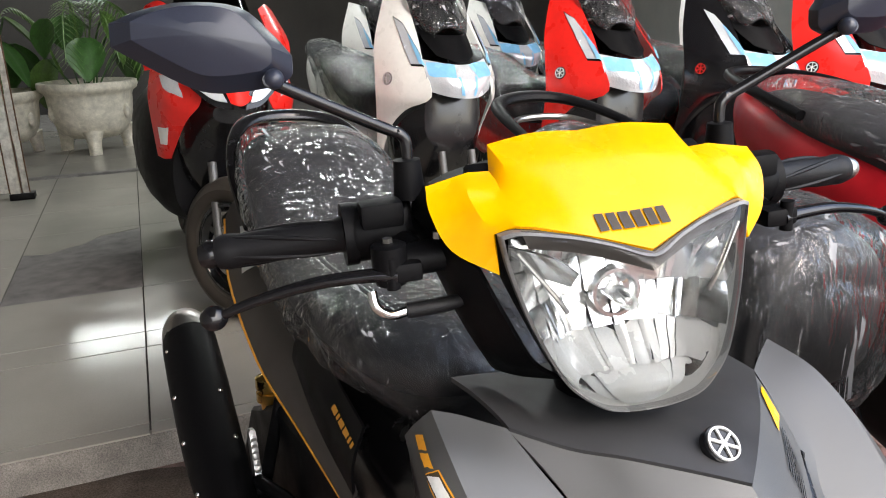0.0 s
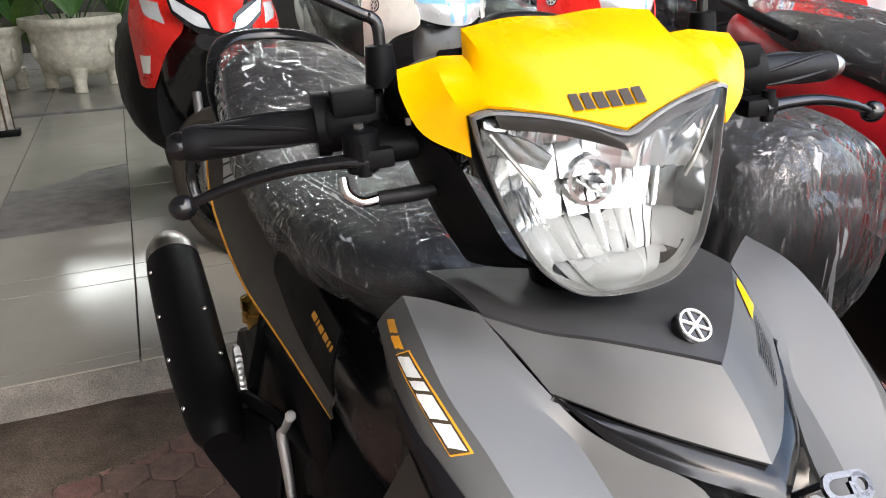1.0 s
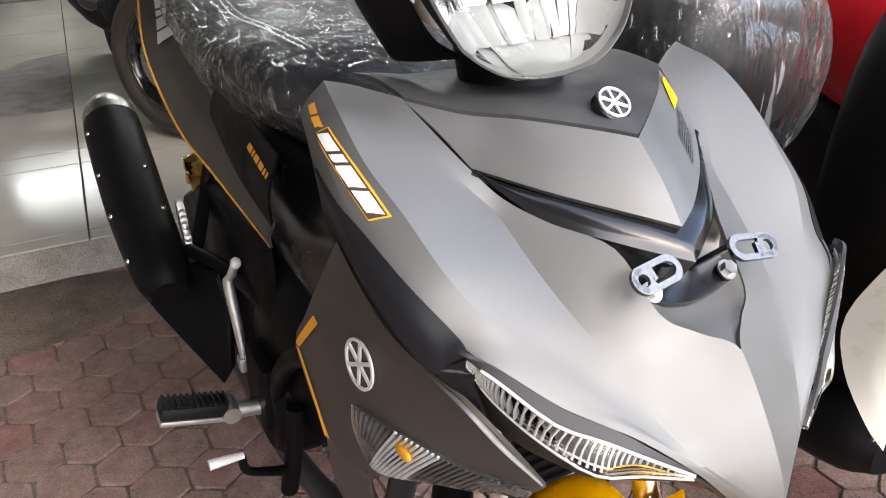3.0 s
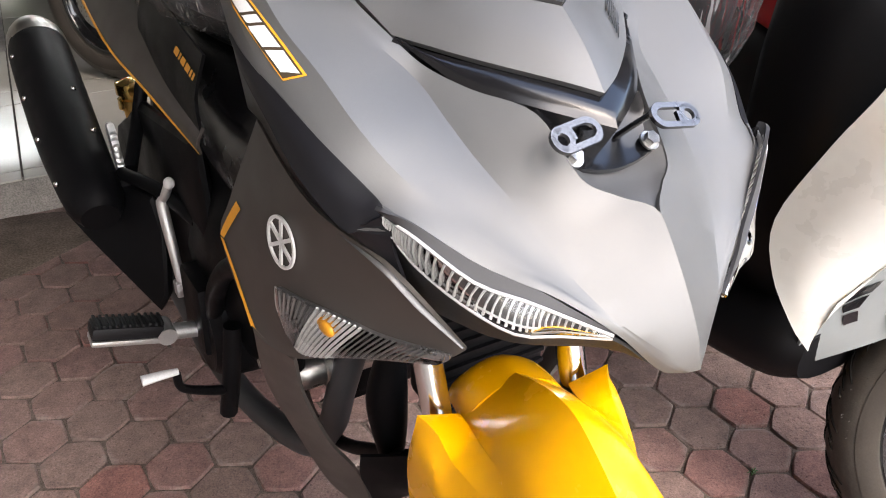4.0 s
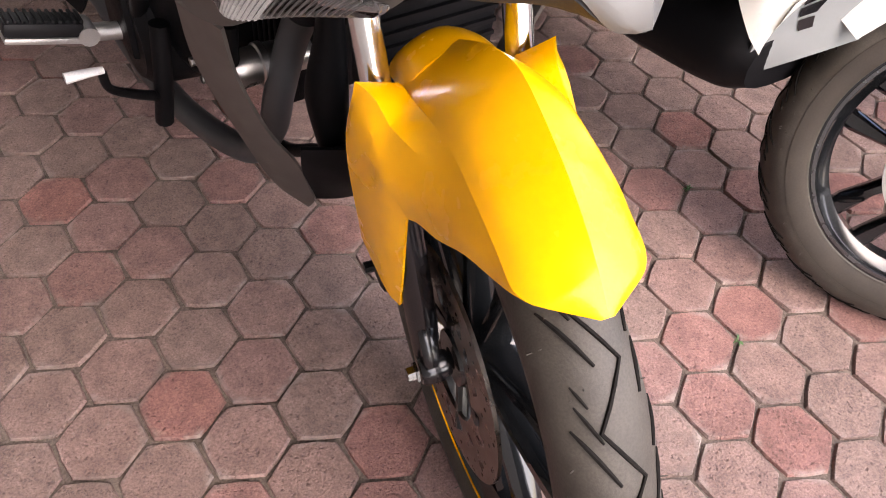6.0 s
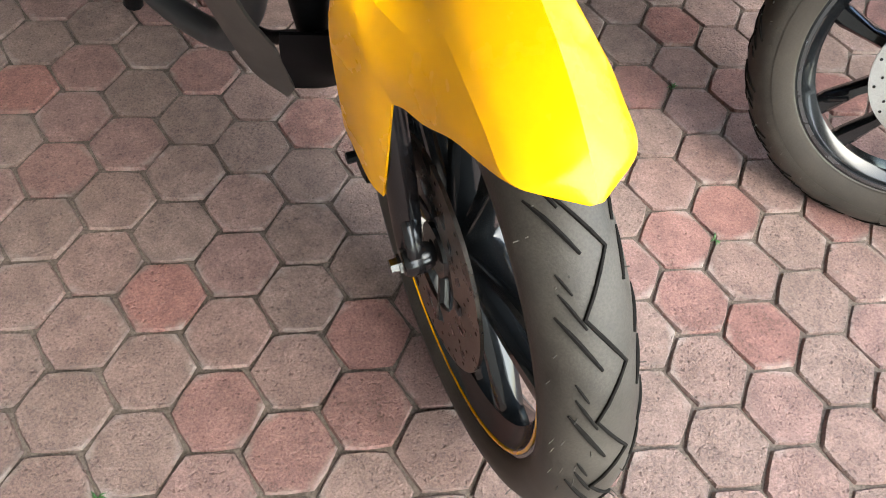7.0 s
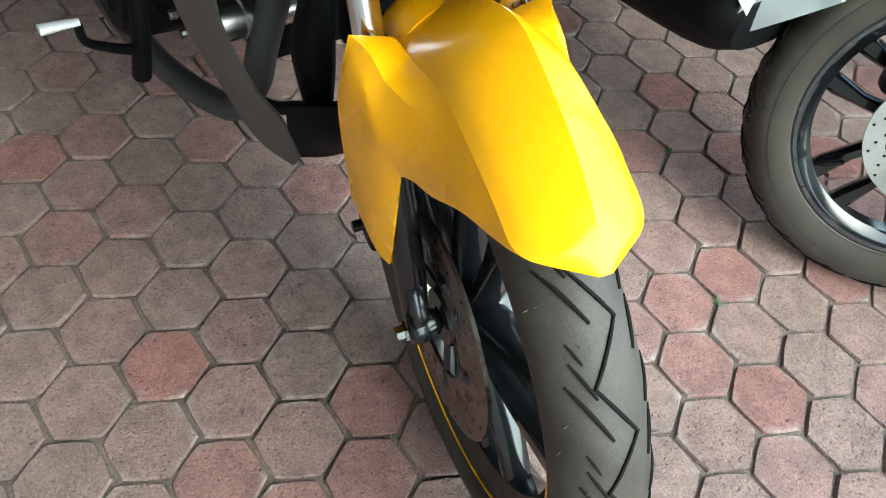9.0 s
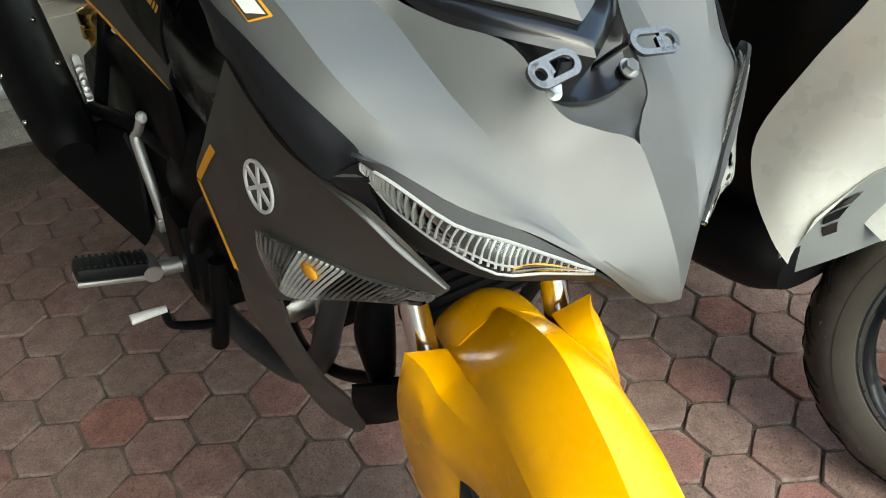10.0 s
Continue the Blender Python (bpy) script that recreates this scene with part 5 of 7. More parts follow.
# footrests and levers
hg = part("rear_footrest_bracket", join(tube([(-0.78, -0.15, 0.42), (-0.9, -0.18, 0.43), (-1.0, -0.215, 0.425)], 0.012, 10, 4), slab(-1.035, -0.985, -0.222, -0.19, 0.39, 0.425, 0.006), tube([(-1.0, -0.2, 0.43), (-1.08, -0.16, 0.49), (-1.1, -0.14, 0.55)], 0.012, 10, 4)), BLACK, bike, "black passenger footrest bracket")
rest = [(-0.99, 0.405), (-0.975, 0.418)]
for k in range(8):
    a, b = np.array((-0.975, 0.418)) + np.array((-0.0082, 0.0142)) * (k + 0.2), np.array((-0.975, 0.418)) + np.array((-0.0082, 0.0142)) * (k + 0.75)
    rest += [tuple(a + (0.004, 0.0023)), tuple(b + (0.004, 0.0023)), tuple(b)]
rest += [(-1.045, 0.539), (-1.062, 0.538), (-1.066, 0.525), (-1.005, 0.412)]
turn_ = np.array(((-0.441, 0.897), (0.897, 0.441)))
rest = [tuple(np.array((-1.01, 0.4136)) + turn_ @ (turn_ @ (np.array(q) - (-0.992, 0.41)) * (0.66, 0.9))) for q in rest]
part("rear_footrest", prism(rest, "y", -0.207, -0.219, 0.003), ALU, hg, "folded ridged aluminium passenger footrest")
part("pivot", lathe([(-0.23, 0.002), (-0.23, 0.012), (-0.2, 0.012), (-0.2, 0.002)], 16, "y", (-1.01, 0, 0.41)), BLACK, hg, "black pivot bolt")
part("footrest_plate", blob((-1.1, -0.1435, 0.469), (0.006, 0.014, 0.034), 18, 12), RIB, hg, "pale grey bracket plate")
kick = part("kick_lever", join(tube([(-0.848, -0.1725, 0.46), (-0.853, -0.181, 0.435), (-0.855, -0.1854, 0.4237), (-0.84, -0.1825, 0.358), (-0.825, -0.1794, 0.294)], [0.0075, 0.008, 0.009, 0.0085, 0.0075], 10, 4, 0.6), slab(-0.84, -0.818, -0.19, -0.168, 0.268, 0.295, 0.004)), ALU, bike, "silver kick starter lever")
part("lever_tip", blob((-0.846, -0.1722, 0.462), (0.009, 0.009, 0.01), 12, 8), RIB, kick, "pale worn lever tip")
tip = Matrix.Translation((-0.72, -0.235, 0.283)) @ Matrix.Rotation(-0.26, 4, "X")
fp = part("footrest", join(tube([(-0.72, -0.16, 0.265), (-0.72, -0.235, 0.28)], 0.013, 12, 2), moved(slab(-0.018, 0.018, -0.105, 0.0, -0.012, -0.002, 0.004), tip), moved(lathe([(-0.02, 0.004), (-0.02, 0.014), (0.02, 0.014), (0.02, 0.004)], 16, "x"), tip)), ALU, bike, "aluminium rider footrest")
part("footrest_rubber", moved(slab(-0.019, 0.019, -0.106, -0.006, -0.002, 0.02, 0.007), tip), GRIP, fp, "ribbed black rubber pad")
for k in range(11):
    part("rubber_rib", moved(slab(-0.017, 0.017, -0.102 + 0.009 * k, -0.0975 + 0.009 * k, 0.019, 0.024, 0.0015), tip), GRIP, fp)
part("footrest", mirrored(join(tube([(-0.72, -0.16, 0.27), (-0.72, -0.235, 0.29)], 0.012, 10, 2), moved(slab(-0.02, 0.02, -0.335, -0.235, 0.272, 0.287, 0.005), Matrix.Translation((-0.72, 0, 0.01))))), ALU, bike, "aluminium rider footrest")
pedal = part("brake_pedal", tube([(-0.68, -0.15, 0.175), (-0.62, -0.186, 0.222), (-0.6, -0.22, 0.25), (-0.585, -0.248, 0.278), (-0.58, -0.253, 0.307)], [0.009, 0.008, 0.007, 0.006, 0.006], 10, 5), BLACK, bike, "black brake pedal arm")
part("pedal_pad", tube([(-0.58, -0.25, 0.31), (-0.58, -0.27, 0.3115), (-0.58, -0.297, 0.312)], [0.0055, 0.007, 0.0085], 10, 3, 0.8), RIB, pedal, "pale worn pedal tip")
for p in ((-0.5, -0.139, 0.362), (-0.52, -0.153, 0.33), (-0.56, -0.13, 0.27)):
    part("bolt", moved(lathe([(-0.005, 0.001), (-0.005, 0.006), (0.003, 0.006), (0.005, 0.0045), (0.005, 0.001)], 6, "y"), Matrix.Translation(p)), STEEL, bike, "small bright bolt")
part("frame_rail", join(tube([(-0.33, -0.12, 0.56), (-0.5, -0.17, 0.5), (-0.62, -0.175, 0.4), (-0.72, -0.16, 0.25)], 0.014, 10, 5), tube([(-0.62, -0.16, 0.33), (-0.62, -0.17, 0.24), (-0.64, -0.175, 0.16)], 0.014, 10, 4), slab(-0.78, -0.68, -0.19, -0.15, 0.24, 0.36, 0.01)), BLACK, bike, "black frame rail and footrest hanger")
part("side_stand", tube([(-0.62, 0.12, 0.25), (-0.66, 0.2, 0.12), (-0.67, 0.27, 0.012)], 0.011, 10, 4), BLACK, bike, "black side stand")

# headlight, handlebar cover and controls, turned with the wheel
T = TO_BAR


def bar_part(name, shape, material, parent=None, label="", **k):
    return part(name, moved(shape, T), material, parent or bike, label, **k)


COWL = [
    [(-0.112, 0.0, 1.094), (-0.109, 0.045, 1.097), (-0.104, 0.091, 1.092), (-0.082, 0.097, 1.072), (-0.078, 0.118, 1.074), (-0.074, 0.157, 1.067)],
    [(-0.06, 0.0, 1.08), (-0.062, 0.045, 1.081), (-0.064, 0.087, 1.077), (-0.056, 0.097, 1.066), (-0.05, 0.126, 1.064), (-0.053, 0.159, 1.048)],
    [(-0.01, 0.0, 1.052), (-0.014, 0.045, 1.056), (-0.028, 0.084, 1.058), (-0.027, 0.1, 1.054), (-0.027, 0.123, 1.049), (-0.032, 0.147, 1.019)],
    [(0.038, 0.0, 1.021), (0.02, 0.045, 1.033), (0.003, 0.085, 1.041), (-0.004, 0.1, 1.042), (-0.014, 0.115, 1.034), (-0.005, 0.115, 1.002)],
]
cowl_g = sheet(full(COWL), 5, 4, 0.003, sharp_v=(1, 2, 3, 5, 7, 8, 9))
cowl = bar_part("headlight_cowl", cowl_g, YELLOW, label="glossy yellow headlight cowl", sharp=24)
ct = tree_of(cowl_g)
for q in letters((0.027, -0.036, 1.045), (0.027, 0.026, 1.045), (-0.016, 0, 0.009), [1, 1, 1.15, 1, 1, 1], 0.3, 0.0, ct):
    bar_part("decal_block", decal(q, ct, 0.0015, 4), DARK_DECAL, cowl, "dark brown decal block")
for s in (-1, 1):
    bar_part("vent", prism([(-0.105, 1.05), (-0.072, 1.05), (-0.07, 1.064), (-0.1, 1.076)], "y", s * 0.09, s * 0.116, 0.003), BLACK, cowl, "black vent block")

HL = [(-0.008, 0.112, 1.034), (-0.003, 0.107, 1.005), (0.0105, 0.0955, 0.963), (0.0255, 0.079, 0.924), (0.032, 0.067, 0.906), (0.04, 0.045, 0.8905), (0.039, 0.023, 0.883), (0.0375, 0.0, 0.8805)]
TOPL = [(0.0, 0.098, 1.038), (0.012, 0.06, 1.033), (0.024, 0.03, 1.026), (0.036, 0.0, 1.017)]
loop = [(x, -y, z) for x, y, z in HL] + [(x, y, z) for x, y, z in HL[-2::-1]] + TOPL[:-1] + [(x, -y, z) for x, y, z in TOPL[::-1]]
loop = curve(loop + [loop[0]], 4, sharp=(0, 14))[:-1]
mid = np.array((0.045, 0.0, 0.95))


def ringed(k, push):
    return [mid * (1 - k) + p * k + np.array((push, 0, 0)) for p in loop]


lens_rings = [ringed(1.0, -0.004), ringed(1.0, 0.004), ringed(0.9, 0.012), ringed(0.6, 0.018), ringed(0.3, 0.02), ringed(0.02, 0.021)]
housing = loft([ringed(0.99, -0.004), ringed(1.01, -0.004), ringed(1.015, -0.02), ringed(0.9, -0.11), ringed(0.5, -0.15), ringed(0.02, -0.15)], False)
hl = bar_part("headlight", housing, BLACK, label="large clear headlight with a faceted chrome reflector")
rim_ = loft([ringed(1.01, -0.006), ringed(1.01, 0.005), ringed(0.985, 0.007), ringed(0.985, -0.006), ringed(1.01, -0.006)], False)
bar_part("headlight_rim", rim_, LENS_RIM, hl, "hatched grey lens rim")
lens = bar_part("lens", loft(lens_rings, False), LENS, hl, "clear headlight lens")
lens.visible_shadow = False
brow = [[(x + 0.004, y, z + 0.002) for x, y, z in TOPL], [(x + 0.006, y * 0.97, z - 0.006) for x, y, z in TOPL], [(x + 0.004, y * 0.94, z - 0.014) for x, y, z in TOPL]]
bar_part("lens_brow", sheet(full([r[::-1] for r in brow]), 3, 4, 0.002, sharp_v=(3,)), DARK_GREY, hl, "dark band along the lens top")
# mirror bowl made of small bulged facets, an upper lamp and a lower shelf
ZS = [1.03, 1.0, 0.965, 0.935, 0.91, 0.89, 0.878]
WS = [0.1, 0.104, 0.0955, 0.083, 0.068, 0.047, 0.022]


def bowl_at(u, v):
    """u across (-1 to 1), v down (0 to 1)."""
    z = 1.028 - 0.148 * v
    w = float(np.interp(-z, [-q for q in ZS], WS))
    y = u * w
    top = float(np.interp(abs(y), [0, 0.06, 0.1], [1.012, 1.028, 1.034]))
    z = min(z, top)
    rho = min(1.0, (y / 0.108) ** 2 + ((z - 0.96) / 0.09) ** 2)
    x = 0.017 - 0.016 * abs(u) ** 2 - 0.042 * (1 - rho) ** 0.8 - 0.2 * (z - 0.92)
    edge = float(np.interp(-z, [-q[2] for q in HL], [q[0] for q in HL])) - 0.007
    k = max(abs(u) ** 5, max(0.0, (v - 0.6) / 0.4) ** 2)
    return np.array((x + (edge - x) * k, y, z))


rf = random.Random(4)
facets = []
vs = [0.0, 0.2, 0.42, 0.64, 0.84, 1.0]
cells = []
for c, d in zip(vs, vs[1:-1]):
    us = [-1] + sorted(rf.uniform(-0.95, 0.95) if k % 3 == 0 else -0.93 + 1.86 * k / 15 for k in range(16)) + [1]
    cells += [(a, b, c, d) for a, b in zip(us, us[1:]) if b - a > 0.02]
cells += [(a, b, vs[-2], 1.0) for a, b in ((-1, -0.62), (-0.62, 0.62), (0.62, 1))]
for a, b, c, d in cells:
    tu, tv, k, n = rf.uniform(-0.0018, 0.0018), rf.uniform(-0.0022, 0.005), rf.uniform(0.0002, 0.0009), 6
    pts = []
    for i in range(n):
        for j in range(n):
            p, q = i / (n - 1), j / (n - 1)
            pts.append(bowl_at(a + (b - a) * p, c + (d - c) * q) + (k * 4 * p * (1 - p) + 0.002 * 4 * q * (1 - q) + tu * (p - 0.5) * 2 + tv * (q - 0.5) * 2, 0, 0))
    facets.append((np.array(pts), [(i * n + j, (i + 1) * n + j, (i + 1) * n + j + 1, i * n + j + 1) for i in range(n - 1) for j in range(n - 1)]))
backing = np.array([[bowl_at(u, v) - (0.006, 0, 0) for v in np.linspace(0, 1, 9)] for u in np.linspace(-1, 1, 15)])
upper = [f for f, c in zip(facets, cells) if c[2] < 0.6]
lower = [f for f, c in zip(facets, cells) if c[2] >= 0.6]
bar_part("reflector", join(*upper, sheet(backing, 2, 2, 0.002)), REFLECTOR, hl, "faceted chrome reflector", sharp=30)
bar_part("reflector_dish", join(*lower), DISH, hl, "smooth grey dish below the bulb", sharp=30)
skirt = loft([ringed(0.985, -0.003), ringed(0.965, -0.012), ringed(0.945, -0.03)], False)
bar_part("reflector_wall", skirt, FROSTED, hl, "chrome reflector wall")
bz = 0.962
bar_part("bulb", join(lathe([(-0.055, 0.018), (-0.034, 0.0185), (-0.03, 0.0165), (-0.032, 0.011), (-0.045, 0.0105), (-0.028, 0.0085), (-0.006, 0.0075), (0.0, 0.004), (0.001, 0.0005)], 24, "x", (0, -0.002, bz)), lathe([(-0.032, 0.0195), (-0.032, 0.023), (-0.022, 0.023), (-0.022, 0.0195)], 28, "x", (0, -0.002, bz), True)), CHROME, hl, "bulb in its ring socket")
bar_part("bulb_glass", blob((0.002, -0.002, bz), (0.012, 0.0072, 0.0072), 16, 10), LENS, hl, "clear bulb glass").visible_shadow = False
for s in (-1, 1):
    bar_part("side_reflector", sheet(sided([[(-0.012, 0.104, 1.022), (0.004, 0.07, 1.012), (0.012, 0.052, 0.998)], [(-0.02, 0.1, 1.0), (-0.004, 0.075, 0.992), (0.004, 0.056, 0.985)]], s), 3, 4, 0.002), CHROME, hl, "pointed side reflector")
    bar_part("divider", tube([(0.0, s * 0.1, 1.02), (0.014, s * 0.075, 0.985), (0.016, s * 0.064, 0.968)], 0.0022, 8, 4), STEEL, hl)

# black covers behind the headlight
for s in (-1, 1):
    rows = [
        [(-0.03, 0.126, 1.0), (-0.06, 0.147, 1.015), (-0.11, 0.165, 1.03), (-0.17, 0.17, 1.03)],
        [(-0.012, 0.108, 0.955), (-0.06, 0.138, 0.968), (-0.11, 0.15, 0.985), (-0.17, 0.15, 1.0)],
        [(-0.012, 0.086, 0.912), (-0.05, 0.116, 0.915), (-0.1, 0.13, 0.93), (-0.16, 0.13, 0.96)],
        [(-0.012, 0.062, 0.892), (-0.05, 0.095, 0.885), (-0.09, 0.108, 0.885), (-0.15, 0.1, 0.92)],
    ]
    bar_part("handlebar_cover", sheet(sided(rows, s), 4, 4, 0.004, flip=s < 0), BLACK, label="black lower handlebar cover")
bar_part("handlebar_top", loft([rounded(*q) for q in ((-0.07, 0.155, 1.0, 1.072), (-0.12, 0.165, 0.985, 1.078), (-0.2, 0.13, 0.985, 1.06))]), BLACK, label="black upper handlebar cover")
bar_part("steering_stem", tube([(-0.1, 0, 0.99), (-0.05, 0, 0.86), (0.0, 0, 0.7)], 0.05, 16, 3), BLACK, label="black steering stem")
for s in (-1, 1):
    hb = bar_part("handlebar", tube([(-0.125, s * 0.13, 1.02), (-0.135, s * 0.2, 1.016), (-0.152, s * 0.27, 1.012), (-0.168, s * 0.348, 1.005)], 0.011, 14, 4), BLACK, label="black handlebar end")
    gp, gr = [], []
    for k in range(13):
        u = k / 12
        gp.append((-0.139 - 0.029 * u, s * (0.223 + 0.122 * u), 1.0155 - 0.0105 * u))
        gr.append((0.019, 0.0165, 0.016)[min(k, 2)] if k < 11 else (0.0175 if k == 11 else 0.016))
    grip = bar_part("grip", tube(gp, gr, 22, 2), GRIP, hb, "black rubber grip")
    for k in range(5):
        a0 = k * 2 * math.pi / 5
        line = [(-0.141 - 0.025 * u + 0.0162 * math.cos(a0 + u * 1.2), s * (0.235 + 0.1 * u), 1.0148 - 0.009 * u + 0.0162 * math.sin(a0 + u * 1.2)) for u in (0, 0.25, 0.5, 0.75, 1)]
        bar_part("grip_ridge", tube(line, [0.0008, 0.002, 0.0024, 0.002, 0.0008], 6, 4), GRIP, grip)
    bar_part("bar_end", tube([(-0.168, s * 0.345, 1.005), (-0.17, s * 0.353, 1.004), (-0.172, s * 0.362, 1.003)], [0.012, 0.014, 0.011], 16, 2), GLOSS_BLACK if s < 0 else STEEL, hb)
    sw = join(tube([(-0.132, s * 0.162, 1.02), (-0.133, s * 0.17, 1.02), (-0.135, s * 0.195, 1.018), (-0.137, s * 0.218, 1.016), (-0.137, s * 0.222, 1.0155)], [0.024, 0.029, 0.031, 0.03, 0.024], 22, 4, 0.92), moved(slab(-0.016, 0.012, -0.02, 0.02, -0.012, 0.012, 0.005), Matrix.Translation((-0.112, s * 0.193, 1.038))), moved(lathe([(-0.006, 0.012), (-0.006, 0.03), (0.006, 0.03), (0.006, 0.012)], 24, "y"), Matrix.Translation((-0.137, s * 0.222, 1.0155))))
    bar_part("switch_housing", sw, BLACK, hb, "black switch housing")
    lev = tube([(-0.062, s * 0.19, 0.995), (-0.066, s * 0.215, 0.996), (-0.075, s * 0.26, 0.993), (-0.088, s * 0.31, 0.981), (-0.1, s * 0.347, 0.967)], [0.01, 0.008, 0.0075, 0.0065, 0.006], 12, 5, 0.75)
    bar_part("lever", join(lev, blob((-0.101, s * 0.353, 0.965), (0.0115, 0.0125, 0.0115), 16, 12)), GLOSS_BLACK, hb, "black hand lever with a ball end")
    bar_part("lever_mount", join(moved(slab(-0.012, 0.012, -0.016, 0.018, -0.009, 0.009, 0.005), Matrix.Translation((-0.066, s * 0.186, 0.997))), lathe([(0.983, 0.002), (0.983, 0.0065), (1.012, 0.0065), (1.012, 0.002)], 16, "z", (-0.06, s * 0.195, 0)), tube([(-0.08, s * 0.18, 1.0), (-0.13, s * 0.185, 1.012)], 0.012, 10, 2)), BLACK, hb, "black lever mount")
    MIR = [(0.396, 1.203), (0.394, 1.221), (0.37, 1.229), (0.334, 1.233), (0.292, 1.226), (0.268, 1.203), (0.254, 1.184), (0.256, 1.168), (0.268, 1.160), (0.30, 1.158), (0.333, 1.162), (0.375, 1.188)]
    mc = np.array((0.318, 1.193))
    shell = []
    for x, k, up_ in ((-0.13, 0.95, 0.0), (-0.127, 0.985, 0.0), (-0.12, 1.0, 0.0), (-0.112, 0.99, 0.0), (-0.092, 0.74, 0.007), (-0.084, 0.3, 0.012), (-0.082, 0.05, 0.013)):
        shell.append([(x, s * q[0], q[1] + up_) for q in mc + (curve(MIR + MIR[:1], 4, (0, 1, 6, 8))[:-1] - mc) * k])
    mr = bar_part("mirror", loft(shell), MIRROR_GREY, label="dark blue-grey rear-view mirror shell", sharp=17)
    bar_part("mirror_glass", prism([(s * q[0], q[1]) for q in mc + (np.array(MIR) - mc) * 0.9], "x", -0.131, -0.1285), CHROME, mr, "mirror glass")
    bar_part("mirror_socket", blob((-0.092, s * 0.272, 1.168), (0.009, 0.0085, 0.0085), 18, 12), MIRROR_GREY, mr, "ball socket")
    bar_part("mirror_stem", tube([(-0.128, s * 0.162, 1.06), (-0.128, s * 0.161, 1.095), (-0.128, s * 0.166, 1.106), (-0.127, s * 0.182, 1.114), (-0.105, s * 0.268, 1.161), (-0.088, s * 0.276, 1.168)], [0.0055, 0.0055, 0.0055, 0.0055, 0.0055, 0.0055], 12, 5), GLOSS_BLACK, mr, "black bent mirror stem")
    bar_part("stem_boot", lathe([(1.045, 0.012), (1.046, 0.0155), (1.07, 0.0135), (1.082, 0.0125), (1.083, 0.006)], 18, "z", (-0.128, s * 0.162, 0)), BLACK, mr, "rubber boot")
cyl = bar_part("brake_cylinder", join(tube([(-0.083, -0.205, 0.998), (-0.082, -0.19, 1.0), (-0.08, -0.15, 1.002), (-0.082, -0.128, 1.002)], [0.011, 0.016, 0.018, 0.013], 18, 4, 0.85), tube([(-0.085, -0.17, 1.004), (-0.12, -0.178, 1.012), (-0.135, -0.18, 1.016)], [0.014, 0.012, 0.018], 14, 4), lathe([(0.985, 0.004), (0.985, 0.014), (1.0, 0.016), (1.02, 0.016), (1.022, 0.012), (1.022, 0.002)], 20, "z", (-0.07, -0.195, 0))), BLACK, label="black brake master cylinder")
for yy in (-0.195, -0.15):
    bar_part("bolt", lathe([(1.02, 0.001), (1.02, 0.0048), (1.026, 0.0048), (1.026, 0.001)], 6, "z", (-0.072, yy, 0)), STEEL, cyl)
bar_part("banjo_pipe", tube([(-0.055, -0.215, 0.985), (-0.05, -0.213, 0.972), (-0.052, -0.2, 0.962), (-0.056, -0.185, 0.962)], 0.0045, 10, 5), CHROME, label="bent chrome brake hose pipe")
bar_part("brake_hose", tube([(-0.056, -0.186, 0.962), (-0.058, -0.15, 0.962), (-0.07, -0.11, 0.962)], [0.007, 0.007, 0.0045], 10, 5), GRIP, label="black rubber brake hose")

part("grab_rail", tube([(-1.22, -0.165, 0.82), (-1.38, -0.16, 0.905), (-1.52, -0.11, 0.975), (-1.57, 0, 0.99), (-1.52, 0.11, 0.975), (-1.38, 0.16, 0.905), (-1.22, 0.165, 0.82)], [0.01, 0.012, 0.016, 0.018, 0.016, 0.012, 0.01], 12, 5, 0.7), GLOSS_BLACK, bike, "black grab rail behind the seat")
part("tail_light", blob((-1.55, -0.075, 0.935), (0.05, 0.045, 0.018), 18, 10), RED, bike, "red tail light")
# seat with its clear wrapping
SEAT_SECS = [(-0.562, 0.035, 0.745, 0.782), (-0.60, 0.10, 0.73, 0.812), (-0.68, 0.142, 0.725, 0.832), (-0.8, 0.16, 0.725, 0.835), (-0.95, 0.168, 0.735, 0.83), (-1.08, 0.165, 0.76, 0.85), (-1.2, 0.16, 0.80, 0.90), (-1.32, 0.148, 0.85, 0.955), (-1.42, 0.125, 0.88, 0.975), (-1.5, 0.07, 0.90, 0.96)]
seat = part("seat", body_of(SEAT_SECS, 5, k=32), SEAT, bike, "black stitched vinyl seat")
for w in (0.6, 0.66):
    line = [(x, -w * y, z1 + 0.002 - 0.03 * w**4) for x, y, z0, z1 in SEAT_SECS[2:6]]
    st = curve(line, 16)
    tagged(part("stitch", join(*[tube([st[k], st[k + 1]], 0.0011, 5, 1) for k in range(0, len(st) - 1, 2)]), WHITE_DECAL, seat, "pale stitching"), kind="stuff")


def crumpled(shape, amp, scale, seed, pleat=0.0):
    """A loose foil: the shape pushed out and creased."""
    p = np.array(shape[0], float)
    c = p.mean(0)
    out = []
    for q in p:
        v = Vector(q) * scale + Vector((seed, 0, 0))
        d = noise.turbulence(v, 3, True) * amp + noise.noise(v * 0.4) * amp * 0.8
        n = Vector(q - c)
        n.x *= 0.35
        n.normalize()
        if pleat:
            th = math.atan2(q[2] - c[2] - 0.1, q[0] - c[0] - 0.25) + 0.25 * noise.noise(v * 0.5)
            d += pleat * (abs(math.sin(17 * th)) - 0.5) * min(1.0, max(0.0, (c[2] + 0.11 - q[2]) / 0.08))
        out.append(np.array(Vector(q) + n * (d + amp * 0.2)))
    return np.array(out), shape[1]


